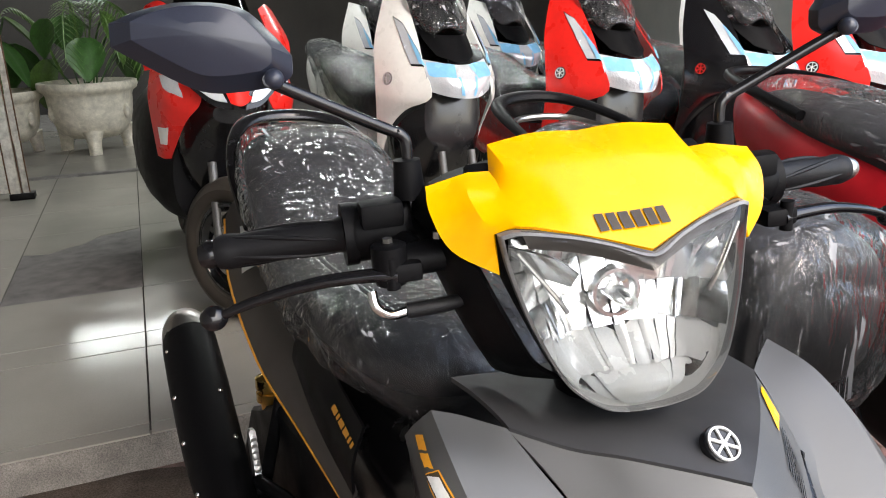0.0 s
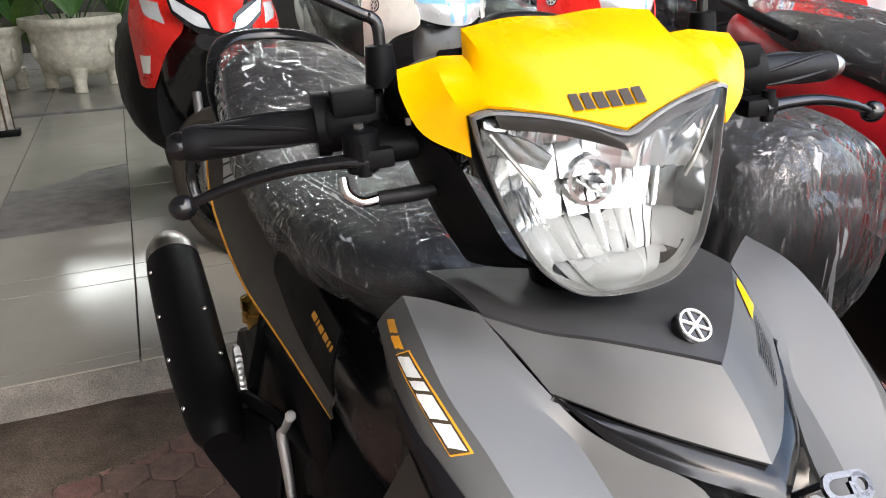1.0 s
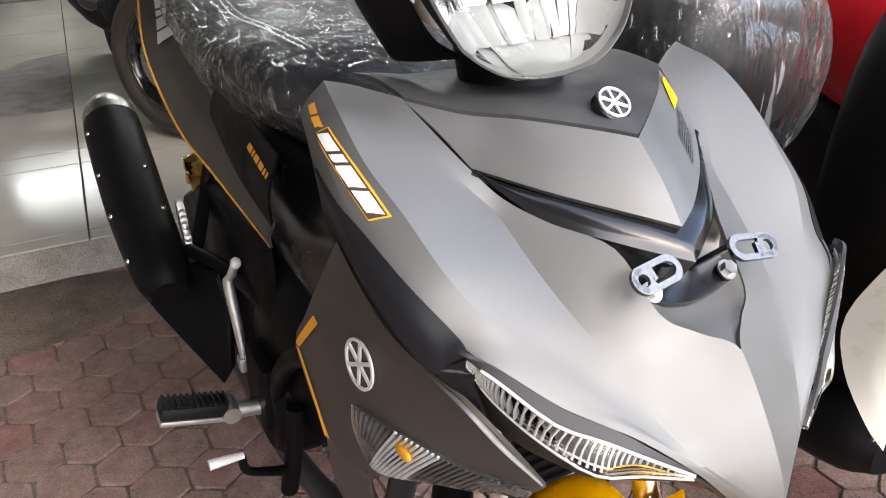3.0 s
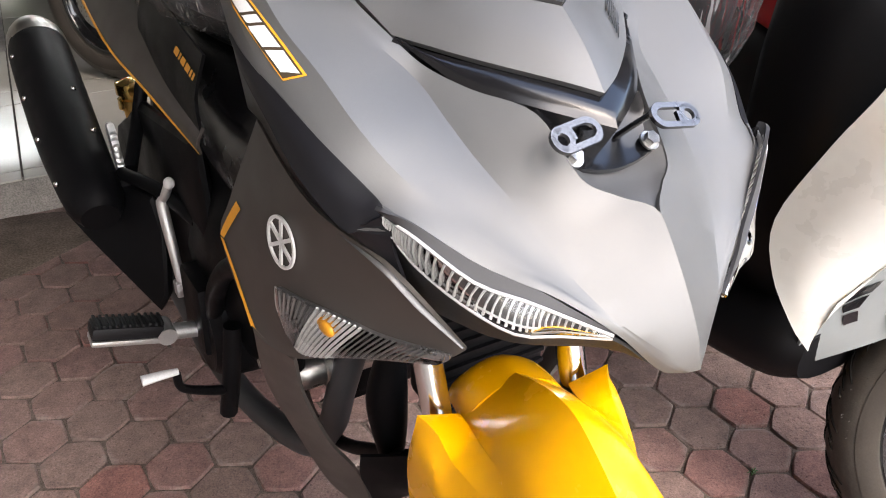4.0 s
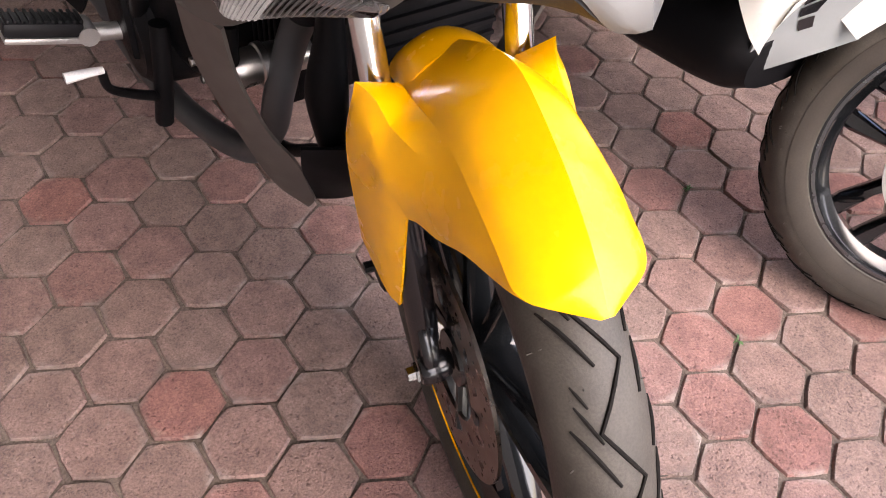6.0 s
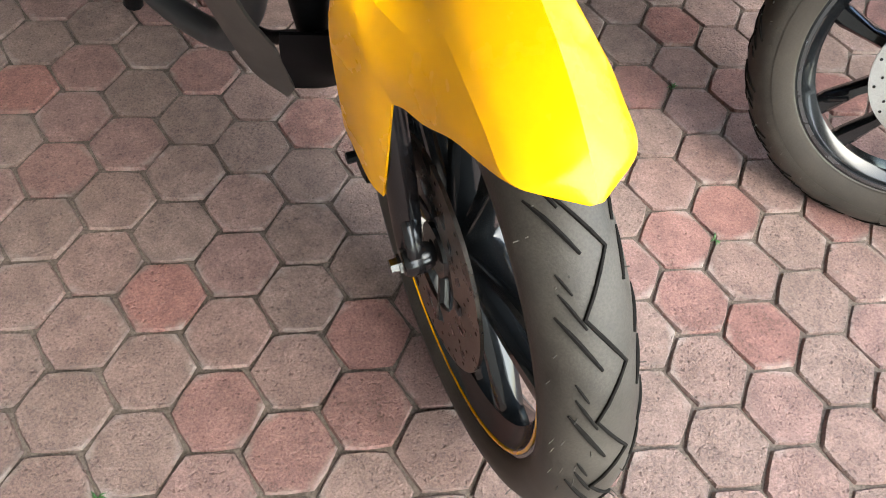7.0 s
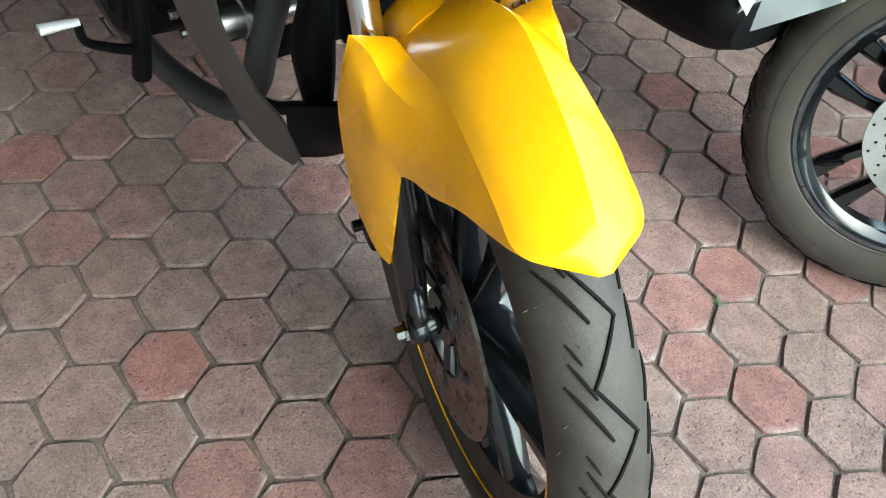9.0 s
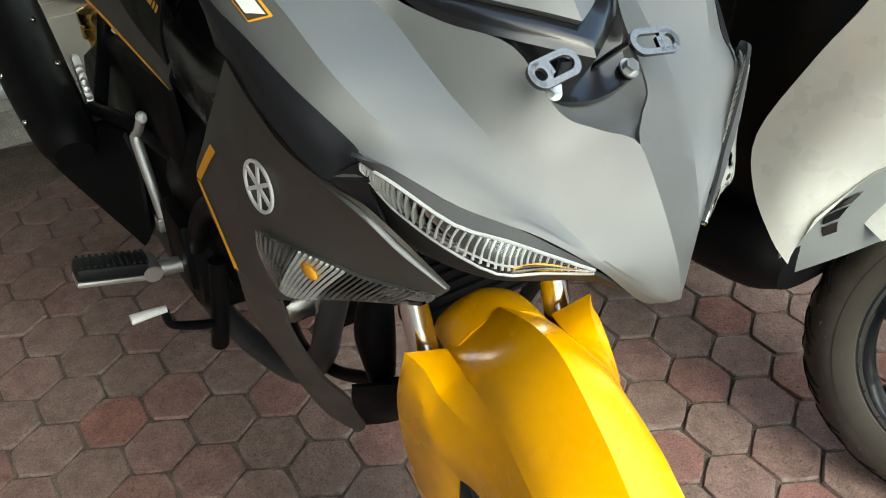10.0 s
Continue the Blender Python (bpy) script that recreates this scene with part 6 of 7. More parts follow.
wrap_secs = [(x - (0.01 if x < -1 else -0.012), y + 0.012, z0 - 0.015, z1 + 0.006) for x, y, z0, z1 in SEAT_SECS]
wrap_c = curve(wrap_secs, 10)
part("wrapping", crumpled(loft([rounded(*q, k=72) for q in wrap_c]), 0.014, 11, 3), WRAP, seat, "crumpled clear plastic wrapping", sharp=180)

# ---- neighbouring machines ----


def foil(parent, secs, amp, seed, e=2.6, name="wrapping", n=8, pleat=0.0, film=None):
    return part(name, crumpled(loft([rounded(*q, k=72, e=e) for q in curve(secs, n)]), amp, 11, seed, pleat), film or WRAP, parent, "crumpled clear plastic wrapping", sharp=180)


def small_wheel(parent, m, radius, width, rim_r, names, tread=False):
    return wheel_parts(parent, m, radius, width, rim_r, 5, -0.05, 0.1, tread, names=names, lipped=True)


def scooter(m, paint, label, dark_nose=False, seed=1):
    """A parked scooter: x ahead, y left, z up from the ground below its front axle."""
    o = thing("scooter", label, "scooter", "scooters in the back row", m)
    small_wheel(o, Matrix.Translation((0, 0, 0.26)), 0.26, 0.09, 0.185, ("front_wheel", "front_tyre"))
    part("front_fender", sheet(full([[(-0.16, 0, 0.47), (-0.16, 0.05, 0.45), (-0.15, 0.065, 0.40)], [(0.0, 0, 0.545), (0.0, 0.05, 0.53), (0.0, 0.065, 0.48)], [(0.14, 0, 0.51), (0.14, 0.045, 0.50), (0.14, 0.055, 0.46)]]), 4, 4, 0.003), paint if not dark_nose else BLACK, o)
    for s in (-1, 1):
        part("fork_tube", tube([(0, s * 0.07, 0.26), (-0.1, s * 0.065, 0.6)], 0.016, 12, 2), RECESS, o)
        apron = [
            [(-0.42, 0.165, 1.19), (-0.37, 0.14, 1.18), (-0.32, 0.112, 1.165)],
            [(-0.35, 0.235, 1.03), (-0.26, 0.185, 1.03), (-0.19, 0.125, 1.03)],
            [(-0.31, 0.255, 0.93), (-0.20, 0.205, 0.93), (-0.11, 0.14, 0.935)],
            [(-0.285, 0.262, 0.82), (-0.17, 0.21, 0.815), (-0.055, 0.132, 0.815)],
            [(-0.305, 0.252, 0.74), (-0.235, 0.224, 0.745), (-0.17, 0.185, 0.76)],
            [(-0.34, 0.238, 0.645), (-0.305, 0.226, 0.655), (-0.275, 0.21, 0.672)],
            [(-0.372, 0.222, 0.53), (-0.362, 0.219, 0.536), (-0.352, 0.215, 0.545)],
        ]
        g = sheet(sided(apron, s), 4, 4, 0.004, flip=s > 0)
        ap = part("apron", g, paint, o, "glossy leg-shield side")
        t = tree_of(g)
        e, en, _, _ = t.find_nearest(Vector((-0.22, s * 0.26, 0.88)))
        en = en if en.x > 0 else -en
        part("emblem", moved(emblem(0.02), facing(e + en * 0.004, en)), WHITE_DECAL if not dark_nose else RED, ap)
        part("emblem_disc", moved(lathe([(0.0, 0.0005), (0.003, 0.0005), (0.003, 0.023), (0.0, 0.024)], 24, "z", (0, 0, 0)), facing(e + en * 0.0005, en)), GLOSS_BLACK, ap, "black emblem disc")
        q = [(-0.315, s * 0.18, 1.115), (-0.27, s * 0.155, 1.085), (-0.085, s * 0.132, 0.925), (-0.135, s * 0.185, 0.93)]
        part("lamp_edge", decal(q, t, 0.002, 8), GLOSS_BLACK, o, "black lamp edge")
        q2 = [np.array(q).mean(0) + (np.array(c) - np.array(q).mean(0)) * 0.93 for c in q]
        part("signal_lamp", decal(q2, t, 0.005, 8), LAMP, o, "clear corner lamp")
        fq = [q2[0] * 0.2 + q2[1] * 0.5 + q2[2] * 0.3, q2[1] * 0.7 + q2[2] * 0.3, q2[2], q2[2] * 0.6 + q2[3] * 0.4]
        part("film", decal(fq, t, 0.008, 6), BLUE_FILM, o, "pale blue film")
    lamp_rows = full([[(-0.07, 0, 0.93), (-0.08, 0.06, 0.935), (-0.135, 0.135, 0.95)], [(0.0, 0, 0.87), (-0.02, 0.07, 0.875), (-0.085, 0.14, 0.895)], [(0.0, 0, 0.81), (-0.025, 0.065, 0.815), (-0.08, 0.13, 0.835)]])
    lampg = sheet(lamp_rows, 4, 4, 0.01)
    lp = part("headlight", lampg, LAMP, o, "wide headlight with pale blue film")
    lt = tree_of(lampg)
    for s in (-1, 1):
        part("film", decal([(0.02, s * 0.035, 0.93), (0.02, s * 0.048, 0.93), (0.04, s * 0.042, 0.815), (0.04, s * 0.03, 0.815)], lt, 0.003, 6), BLUE_FILM, lp, "pale blue film strip")
        part("film", decal([(-0.05, s * 0.03, 0.95), (-0.1, s * 0.135, 0.955), (-0.06, s * 0.142, 0.895), (0.0, s * 0.05, 0.895)], lt, 0.002, 6), BLUE_FILM, lp, "pale blue film")
    part("nose_panel", sheet(full([[(-0.30, 0, 1.16), (-0.30, 0.05, 1.155), (-0.31, 0.1, 1.12)], [(-0.18, 0, 1.06), (-0.18, 0.05, 1.05), (-0.21, 0.1, 1.03)], [(-0.06, 0, 0.94), (-0.075, 0.035, 0.945), (-0.12, 0.08, 0.965)]]), 4, 4, 0.004), BLACK, o, "black nose panel")
    ws = part("windscreen", sheet(full([[(-0.42, 0, 1.33), (-0.42, 0.06, 1.32), (-0.43, 0.1, 1.29)], [(-0.30, 0, 1.2), (-0.31, 0.07, 1.185), (-0.33, 0.115, 1.16)], [(-0.14, 0, 1.04), (-0.16, 0.05, 1.04), (-0.2, 0.085, 1.05)]]), 4, 4, 0.004), SMOKE, o, "smoked windscreen")
    foil(ws, [(-0.42, 0.1, 1.24, 1.335), (-0.33, 0.122, 1.1, 1.25), (-0.24, 0.105, 1.04, 1.16), (-0.17, 0.07, 1.02, 1.09)], 0.01, seed)
    part("inner_shield", body_of([(-0.14, 0.12, 0.60, 0.86), (-0.26, 0.19, 0.45, 1.02), (-0.36, 0.19, 0.4, 1.08), (-0.42, 0.15, 0.4, 1.06)]), GLOSS_BLACK, o, "black inner leg shield")
    part("floorboard", body_of([(-0.38, 0.17, 0.28, 0.42), (-0.7, 0.17, 0.28, 0.42), (-0.95, 0.16, 0.3, 0.5)]), BLACK, o, "black floorboard")
    part("tail_body", body_of([(-0.72, 0.13, 0.42, 0.62), (-0.9, 0.17, 0.4, 0.7), (-1.2, 0.17, 0.45, 0.78), (-1.5, 0.12, 0.6, 0.86), (-1.65, 0.05, 0.75, 0.86)]), paint, o, "glossy tail body")
    st = part("seat", body_of([(-0.68, 0.08, 0.62, 0.70), (-0.75, 0.15, 0.62, 0.79), (-1.0, 0.16, 0.68, 0.83), (-1.2, 0.15, 0.75, 0.9), (-1.5, 0.1, 0.84, 0.94)]), SEAT, o, "black seat")
    foil(st, [(-0.66, 0.1, 0.55, 0.73), (-0.74, 0.17, 0.52, 0.81), (-1.0, 0.18, 0.55, 0.85), (-1.2, 0.17, 0.7, 0.92), (-1.52, 0.11, 0.8, 0.96)], 0.016, seed + 5)
    small_wheel(o, Matrix.Translation((-1.3, 0, 0.26)), 0.26, 0.1, 0.185, ("rear_wheel", "rear_tyre"))
    return o


UPON = STEP


def standing(x, y, psi, z=0.0, lean=0.0):
    return pose(x, y, z, -lean, 0, psi - 90)


white_row = scooter(standing(-0.09, 2.2, 34, UPON, 2), WHITE, "white scooter with plastic-wrapped windscreen and seat in the back row", seed=1)
red_row = scooter(standing(0.57, 2.34, 34, UPON, 2), RED, "red scooter with plastic-wrapped windscreen and seat in the back row", seed=11)
scooter(standing(1.12, 2.44, 34, UPON, 2), GLOSS_BLACK, "black scooter with plastic-wrapped windscreen in the back row", True, seed=21)
copy_thing(red_row, standing(1.53, 2.42, 34, UPON, 2))
for x, y, src in ((-0.62, 3.75, white_row), (0.1, 3.85, white_row), (0.75, 3.9, red_row), (1.35, 3.9, white_row)):
    copy_thing(src, standing(x, y, 34, UPON, 2))

# white scooter close beside the motorcycle
SC = pose(1.03, -0.05, 0, 0, 0, -57)
sc = thing("scooter", "white scooter with plastic-wrapped seat beside the grey motorcycle", "scooter", m=SC)
VENTS = [
    [(-0.2594, 0.112, 0.395), (-0.2513, 0.0965, 0.401), (-0.251, 0.1, 0.417), (-0.2605, 0.118, 0.411)],
    [(-0.2608, 0.12, 0.416), (-0.251, 0.1, 0.422), (-0.2509, 0.092, 0.4425), (-0.2614, 0.126, 0.4315)],
    [(-0.2614, 0.126, 0.4365), (-0.25, 0.091, 0.447), (-0.2437, 0.083, 0.466), (-0.2614, 0.131, 0.452)],
    [(-0.261, 0.131, 0.457), (-0.2437, 0.083, 0.47), (-0.236, 0.0707, 0.489), (-0.258, 0.12, 0.474)],
]
SW = SC.inverted() @ pose(1.03, -0.05, 0, -18.5, 0, -25.4)
sc_wheel = small_wheel(sc, SW @ Matrix.Translation((0, 0, 0.258)), 0.258, 0.09, 0.19, ("front_wheel", "front_tyre"), True)
va = radians(219)
part("valve", moved(tube([(0.158 * math.cos(va), -0.006, 0.258 + 0.158 * math.sin(va)), (0.14 * math.cos(va), -0.02, 0.258 + 0.14 * math.sin(va)), (0.125 * math.cos(va), -0.028, 0.258 + 0.125 * math.sin(va))], [0.006, 0.0045, 0.004], 10, 3), SW), RIM, sc_wheel, "black tyre valve")
part("brake_caliper", moved(join(slab(-0.115, -0.065, -0.085, -0.03, 0.30, 0.36, 0.01), lathe([(-0.095, 0.002), (-0.095, 0.012), (-0.085, 0.012), (-0.085, 0.002)], 16, "y", (-0.09, 0, 0.33))), SW), BLACK, sc, "black brake caliper")
arch = []
for a in np.linspace(35, 147, 9):
    c_, s_ = math.cos(radians(a)), math.sin(radians(a))
    arch.append([(r * c_, y, 0.258 + r * s_) for r, y in ((0.246, -0.066), (0.28, -0.062), (0.3, -0.045), (0.308, 0), (0.3, 0.045), (0.28, 0.062), (0.246, 0.066))])
part("front_fender", moved(sheet(arch, 3, 4, 0.003), SW), PEARL, sc, "white front fender")
for s in (-1, 1):
    part("fork_leg", moved(tube([(0, s * 0.075, 0.258), (-0.02, s * 0.07, 0.42), (-0.1, s * 0.06, 0.6)], 0.018, 12, 3), SW), BLACK, sc)
    apron = [
        [(-0.22, 0.21, 0.86), (-0.14, 0.15, 0.87), (-0.08, 0.05, 0.88)],
        [(-0.248, 0.205, 0.75), (-0.16, 0.16, 0.76), (-0.10, 0.06, 0.77)],
        [(-0.294, 0.204, 0.654), (-0.2, 0.17, 0.665), (-0.13, 0.07, 0.68)],
        [(-0.338, 0.2, 0.542), (-0.25, 0.175, 0.56), (-0.17, 0.08, 0.59)],
        [(-0.322, 0.2, 0.47), (-0.27, 0.18, 0.49), (-0.2, 0.09, 0.54)],
        [(-0.278, 0.2, 0.415), (-0.262, 0.182, 0.44), (-0.225, 0.12, 0.515)],
        [(-0.249, 0.2, 0.395), (-0.252, 0.19, 0.412), (-0.25, 0.167, 0.455)],
    ]
    part("apron", sheet(sided(apron, s), 4, 4, 0.004, flip=s > 0), PEARL, sc, "white gloss leg-shield front")
    low = [[(-0.275, 0.168, 0.40), (-0.25, 0.11, 0.47), (-0.22, 0.03, 0.52)], [(-0.28, 0.165, 0.36), (-0.255, 0.1, 0.42), (-0.22, 0.03, 0.46)], [(-0.287, 0.15, 0.318), (-0.24, 0.09, 0.36), (-0.215, 0.03, 0.38)]]
    lg = sheet(sided(low, s), 4, 4, 0.004, flip=s > 0)
    lo = part("lower_panel", lg, SILVER, sc, "silver grey lower panel with vents, darkened for apron shade")
    lt = tree_of(lg)
    for a, b, c, d in VENTS:
        part("vent", decal([(x, s * y, z) for x, y, z in (a, b, c, d)], lt, 0.002, 5), GLOSS_BLACK, lo, "black vent slot")
part("inner_shield", body_of([(-0.27, 0.14, 0.42, 0.86), (-0.34, 0.185, 0.34, 0.92), (-0.42, 0.17, 0.3, 0.95), (-0.46, 0.13, 0.3, 0.9)]), BLACK, sc, "black inner leg shield")
part("floorboard", body_of([(-0.27, 0.17, 0.29, 0.40), (-0.34, 0.19, 0.26, 0.42), (-0.6, 0.19, 0.25, 0.36), (-0.9, 0.19, 0.25, 0.4)]), BLACK, sc, "black floorboard")
part("tail_body", body_of([(-0.66, 0.1, 0.32, 0.56), (-0.76, 0.17, 0.3, 0.62), (-1.0, 0.19, 0.36, 0.7), (-1.3, 0.16, 0.5, 0.8), (-1.55, 0.08, 0.7, 0.86)]), GLOSS_BLACK, sc, "black body under the seat")
stt = part("seat", body_of([(-0.675, 0.07, 0.68, 0.76), (-0.71, 0.14, 0.6, 0.85), (-0.82, 0.16, 0.62, 0.88), (-1.0, 0.165, 0.66, 0.885), (-1.2, 0.155, 0.72, 0.91), (-1.42, 0.1, 0.8, 0.93)]), SEAT, sc, "black seat")
foil(stt, [(-0.655, 0.09, 0.62, 0.78), (-0.69, 0.155, 0.56, 0.875), (-0.8, 0.18, 0.55, 0.905), (-0.95, 0.185, 0.56, 0.91), (-1.15, 0.175, 0.66, 0.935), (-1.44, 0.11, 0.76, 0.955)], 0.009, 41, 2.4, n=22, pleat=0.014, film=PLEATED)
small_wheel(sc, Matrix.Translation((-1.25, 0, 0.258)), 0.258, 0.1, 0.183, ("rear_wheel", "rear_tyre"))

part("grab_rail", tube([(-1.2, -0.15, 0.9), (-1.4, -0.145, 0.955), (-1.56, -0.1, 0.99), (-1.6, 0, 1.0), (-1.56, 0.1, 0.99), (-1.4, 0.145, 0.955), (-1.2, 0.15, 0.9)], [0.012, 0.014, 0.018, 0.02, 0.018, 0.014, 0.012], 12, 5, 0.7), BLACK, sc, "black grab rail")
part("tail_trim", tube([(-1.38, -0.12, 0.93), (-1.52, -0.08, 0.95), (-1.55, 0, 0.955), (-1.52, 0.08, 0.95), (-1.38, 0.12, 0.93)], 0.008, 10, 5), STEEL, sc, "silver trim under the rail")

# dark red machine behind the wrapped seat
RD = pose(1.22, 0.78, 0, 0, 0, -65)
rd = thing("motorcycle", "dark red underbone motorcycle with a plastic-wrapped seat", "motorcycle", m=RD)
part("tail_body", body_of([(-1.0, 0.05, 0.86, 0.97), (-0.86, 0.13, 0.76, 0.985), (-0.5, 0.2, 0.58, 0.93), (-0.2, 0.21, 0.5, 0.87), (0.1, 0.19, 0.45, 0.83), (0.3, 0.12, 0.42, 0.7)]), DARK_RED, rd, "dark red glossy tail and side body")
part("engine_block", body_of([(-0.7, 0.08, 0.3, 0.6), (-0.3, 0.14, 0.18, 0.56), (0.1, 0.14, 0.18, 0.5), (0.35, 0.1, 0.25, 0.45)]), BLACK, rd, "black engine and frame")
rs = part("seat", body_of([(-0.85, 0.1, 0.9, 0.985), (-0.6, 0.15, 0.86, 0.965), (-0.3, 0.16, 0.8, 0.92), (0.0, 0.14, 0.76, 0.87), (0.15, 0.08, 0.76, 0.84)]), SEAT, rd, "black seat")
foil(rs, [(-0.86, 0.09, 0.91, 1.02), (-0.6, 0.15, 0.88, 1.0), (-0.3, 0.16, 0.84, 0.955), (0.0, 0.145, 0.8, 0.905), (0.18, 0.09, 0.76, 0.86)], 0.014, 51)
part("grab_rail", tube([(-0.62, -0.16, 0.95), (-0.85, -0.14, 1.0), (-1.02, -0.06, 1.02), (-1.02, 0.06, 1.02), (-0.85, 0.14, 1.0), (-0.62, 0.16, 0.95)], 0.014, 10, 5), BLACK, rd, "black grab rail")
small_wheel(rd, Matrix.Translation((0.55, 0, 0.27)), 0.27, 0.08, 0.21, ("front_wheel", "front_tyre"))
small_wheel(rd, Matrix.Translation((-0.7, 0, 0.27)), 0.27, 0.1, 0.21, ("rear_wheel", "rear_tyre"))

# red sports scooter on the tiles
AE = standing(-0.94, 1.98, 33, UPON - 0.0, 3)
ae = thing("scooter", "red and black sports scooter with twin headlights on the tiles", "scooter", m=AE)
small_wheel(ae, Matrix.Rotation(radians(32), 4, "Z") @ Matrix.Translation((0, 0, 0.28)), 0.28, 0.11, 0.18, ("front_wheel", "front_tyre"))
for s in (-1, 1):
    g = sheet(sided([[(-0.22, 0.25, 0.94), (-0.1, 0.2, 0.95), (0.0, 0.12, 0.94)], [(-0.18, 0.27, 0.85), (-0.04, 0.22, 0.85), (0.06, 0.12, 0.84)], [(-0.19, 0.265, 0.76), (-0.08, 0.23, 0.76), (0.0, 0.17, 0.76)], [(-0.2, 0.25, 0.62), (-0.15, 0.235, 0.615), (-0.11, 0.215, 0.62)]], s), 4, 4, 0.004, flip=s > 0)
    co = part("side_cowl", g, RED, ae, "glossy red side cowl")
    t = tree_of(g)
    part("signal_lamp", decal([(-0.12, s * 0.26, 0.935), (-0.02, s * 0.2, 0.935), (0.05, s * 0.2, 0.865), (-0.03, s * 0.26, 0.885)], t, 0.003, 5), LAMP, co, "clear signal lamp")
    part("reflector", decal([(-0.12, s * 0.29, 0.73), (-0.04, s * 0.25, 0.73), (-0.08, s * 0.25, 0.665), (-0.13, s * 0.28, 0.665)], t, 0.003, 5), WHITE, co, "pale corner lamp")
    part("headlight_surround", sheet(sided([[(0.095, 0.045, 0.885), (0.065, 0.1, 0.92), (0.025, 0.165, 0.955)], [(0.13, 0.02, 0.815), (0.1, 0.085, 0.83), (0.055, 0.15, 0.885)]], s), 4, 5, 0.01), GLOSS_BLACK, ae, "black headlight surround")
    part("headlight", sheet(sided([[(0.102, 0.055, 0.875), (0.078, 0.1, 0.905), (0.04, 0.155, 0.94)], [(0.125, 0.04, 0.84), (0.105, 0.085, 0.85), (0.062, 0.145, 0.895)]], s), 4, 5, 0.008), LAMP, ae, "angular headlight")
    part("leg_shield", sheet(sided([[(-0.36, 0.24, 1.16), (-0.30, 0.2, 1.18), (-0.24, 0.16, 1.16)], [(-0.26, 0.28, 1.04), (-0.2, 0.23, 1.05), (-0.15, 0.18, 1.04)], [(-0.22, 0.27, 0.93), (-0.15, 0.22, 0.94), (-0.1, 0.17, 0.93)]], s), 4, 4, 0.004, flip=s > 0), RED, ae, "red leg-shield top")
part("beak", sheet(full([[(-0.14, 0, 1.07), (-0.15, 0.07, 1.06), (-0.17, 0.13, 1.03)], [(0.05, 0, 0.95), (0.03, 0.05, 0.95), (-0.01, 0.11, 0.945)], [(0.14, 0, 0.83), (0.135, 0.02, 0.835), (0.12, 0.04, 0.845)]]), 4, 4, 0.004), RED, ae, "pointed red nose")
part("chin", body_of([(0.05, 0.08, 0.76, 0.83), (-0.04, 0.12, 0.68, 0.86), (-0.15, 0.17, 0.5, 0.98), (-0.3, 0.18, 0.35, 1.05)]), GLOSS_BLACK, ae, "black chin fairing")
part("windscreen", sheet(full([[(-0.34, 0, 1.30), (-0.35, 0.08, 1.28), (-0.38, 0.13, 1.22)], [(-0.2, 0, 1.13), (-0.22, 0.09, 1.12), (-0.27, 0.15, 1.1)]]), 4, 4, 0.004), SMOKE, ae, "smoked windscreen")
for s in (-1, 1):
    part("fork_tube", tube([(0, s * 0.075, 0.28), (-0.1, s * 0.07, 0.6)], 0.017, 12, 2), RECESS, ae, "dark fork leg")
part("tail_body", body_of([(-0.22, 0.2, 0.32, 0.72), (-0.42, 0.285, 0.3, 0.84), (-0.75, 0.3, 0.34, 0.88), (-1.15, 0.24, 0.45, 0.86), (-1.5, 0.1, 0.7, 0.9)]), BLACK, ae, "black body")
part("seat", body_of([(-0.7, 0.12, 0.7, 0.78), (-1.0, 0.16, 0.75, 0.85), (-1.3, 0.14, 0.82, 0.92)]), SEAT, ae, "black seat")
small_wheel(ae, Matrix.Translation((-1.3, 0, 0.28)), 0.28, 0.13, 0.18, ("rear_wheel", "rear_tyre"))

# gate, pots and plants at the doorway
gate = thing("folding_gate", "chipped white steel folding gate leaf with rusty edges", "gate", m=FLOOR @ Matrix.Translation((-0.62, 3.55, STEP)))
part("leaf", slab(-0.9, -0.11, -0.02, 0.02, 0.05, 2.4, 0.004), OLD_WHITE, gate, "white sheet panel")
for k in range(4):
    part("corrugation", tube([(-0.2 - 0.18 * k, -0.022, 0.06), (-0.2 - 0.18 * k, -0.022, 2.39)], 0.006, 8, 1), OLD_WHITE, gate)
part("edge_post", slab(-0.11, -0.05, -0.035, 0.035, 0.04, 2.45, 0.006), OLD_WHITE, gate, "chipped edge post")
part("slide_post", slab(-0.035, 0.0, -0.03, 0.03, 0.04, 2.45, 0.005), OLD_WHITE, gate, "chipped inner post")
for xx in (-0.043, -0.115, 0.004):
    part("rust_strip", slab(xx - 0.004, xx + 0.004, -0.034, -0.026, 0.05, 2.44, 0.001), RUST, gate, "rusty joint")
part("foot", slab(-0.12, 0.03, -0.05, 0.05, 0.0, 0.045, 0.008), BLACK, gate, "dark shoe")
part("hinge", lathe([(1.28, 0.012), (1.28, 0.022), (1.36, 0.022), (1.36, 0.012)], 14, "z", (-0.04, -0.045, 0)), RUST, gate, "rusty hinge")


def big_leaf(length, width, bend):
    rows = []
    for k in range(8):
        u = k / 7
        w = width * math.sin(math.pi * min(1, u * 0.93 + 0.05)) ** 0.7 * (1.15 - 0.5 * u)
        rows.append([(length * u, -w, -bend * u * u + 0.12 * w), (length * u, -w * 0.5, -bend * u * u - 0.02 * w), (length * u, 0, -bend * u * u + 0.02 * w), (length * u, w * 0.5, -bend * u * u - 0.02 * w), (length * u, w, -bend * u * u + 0.12 * w)])
    return sheet(rows, 2, 2, 0.0015)


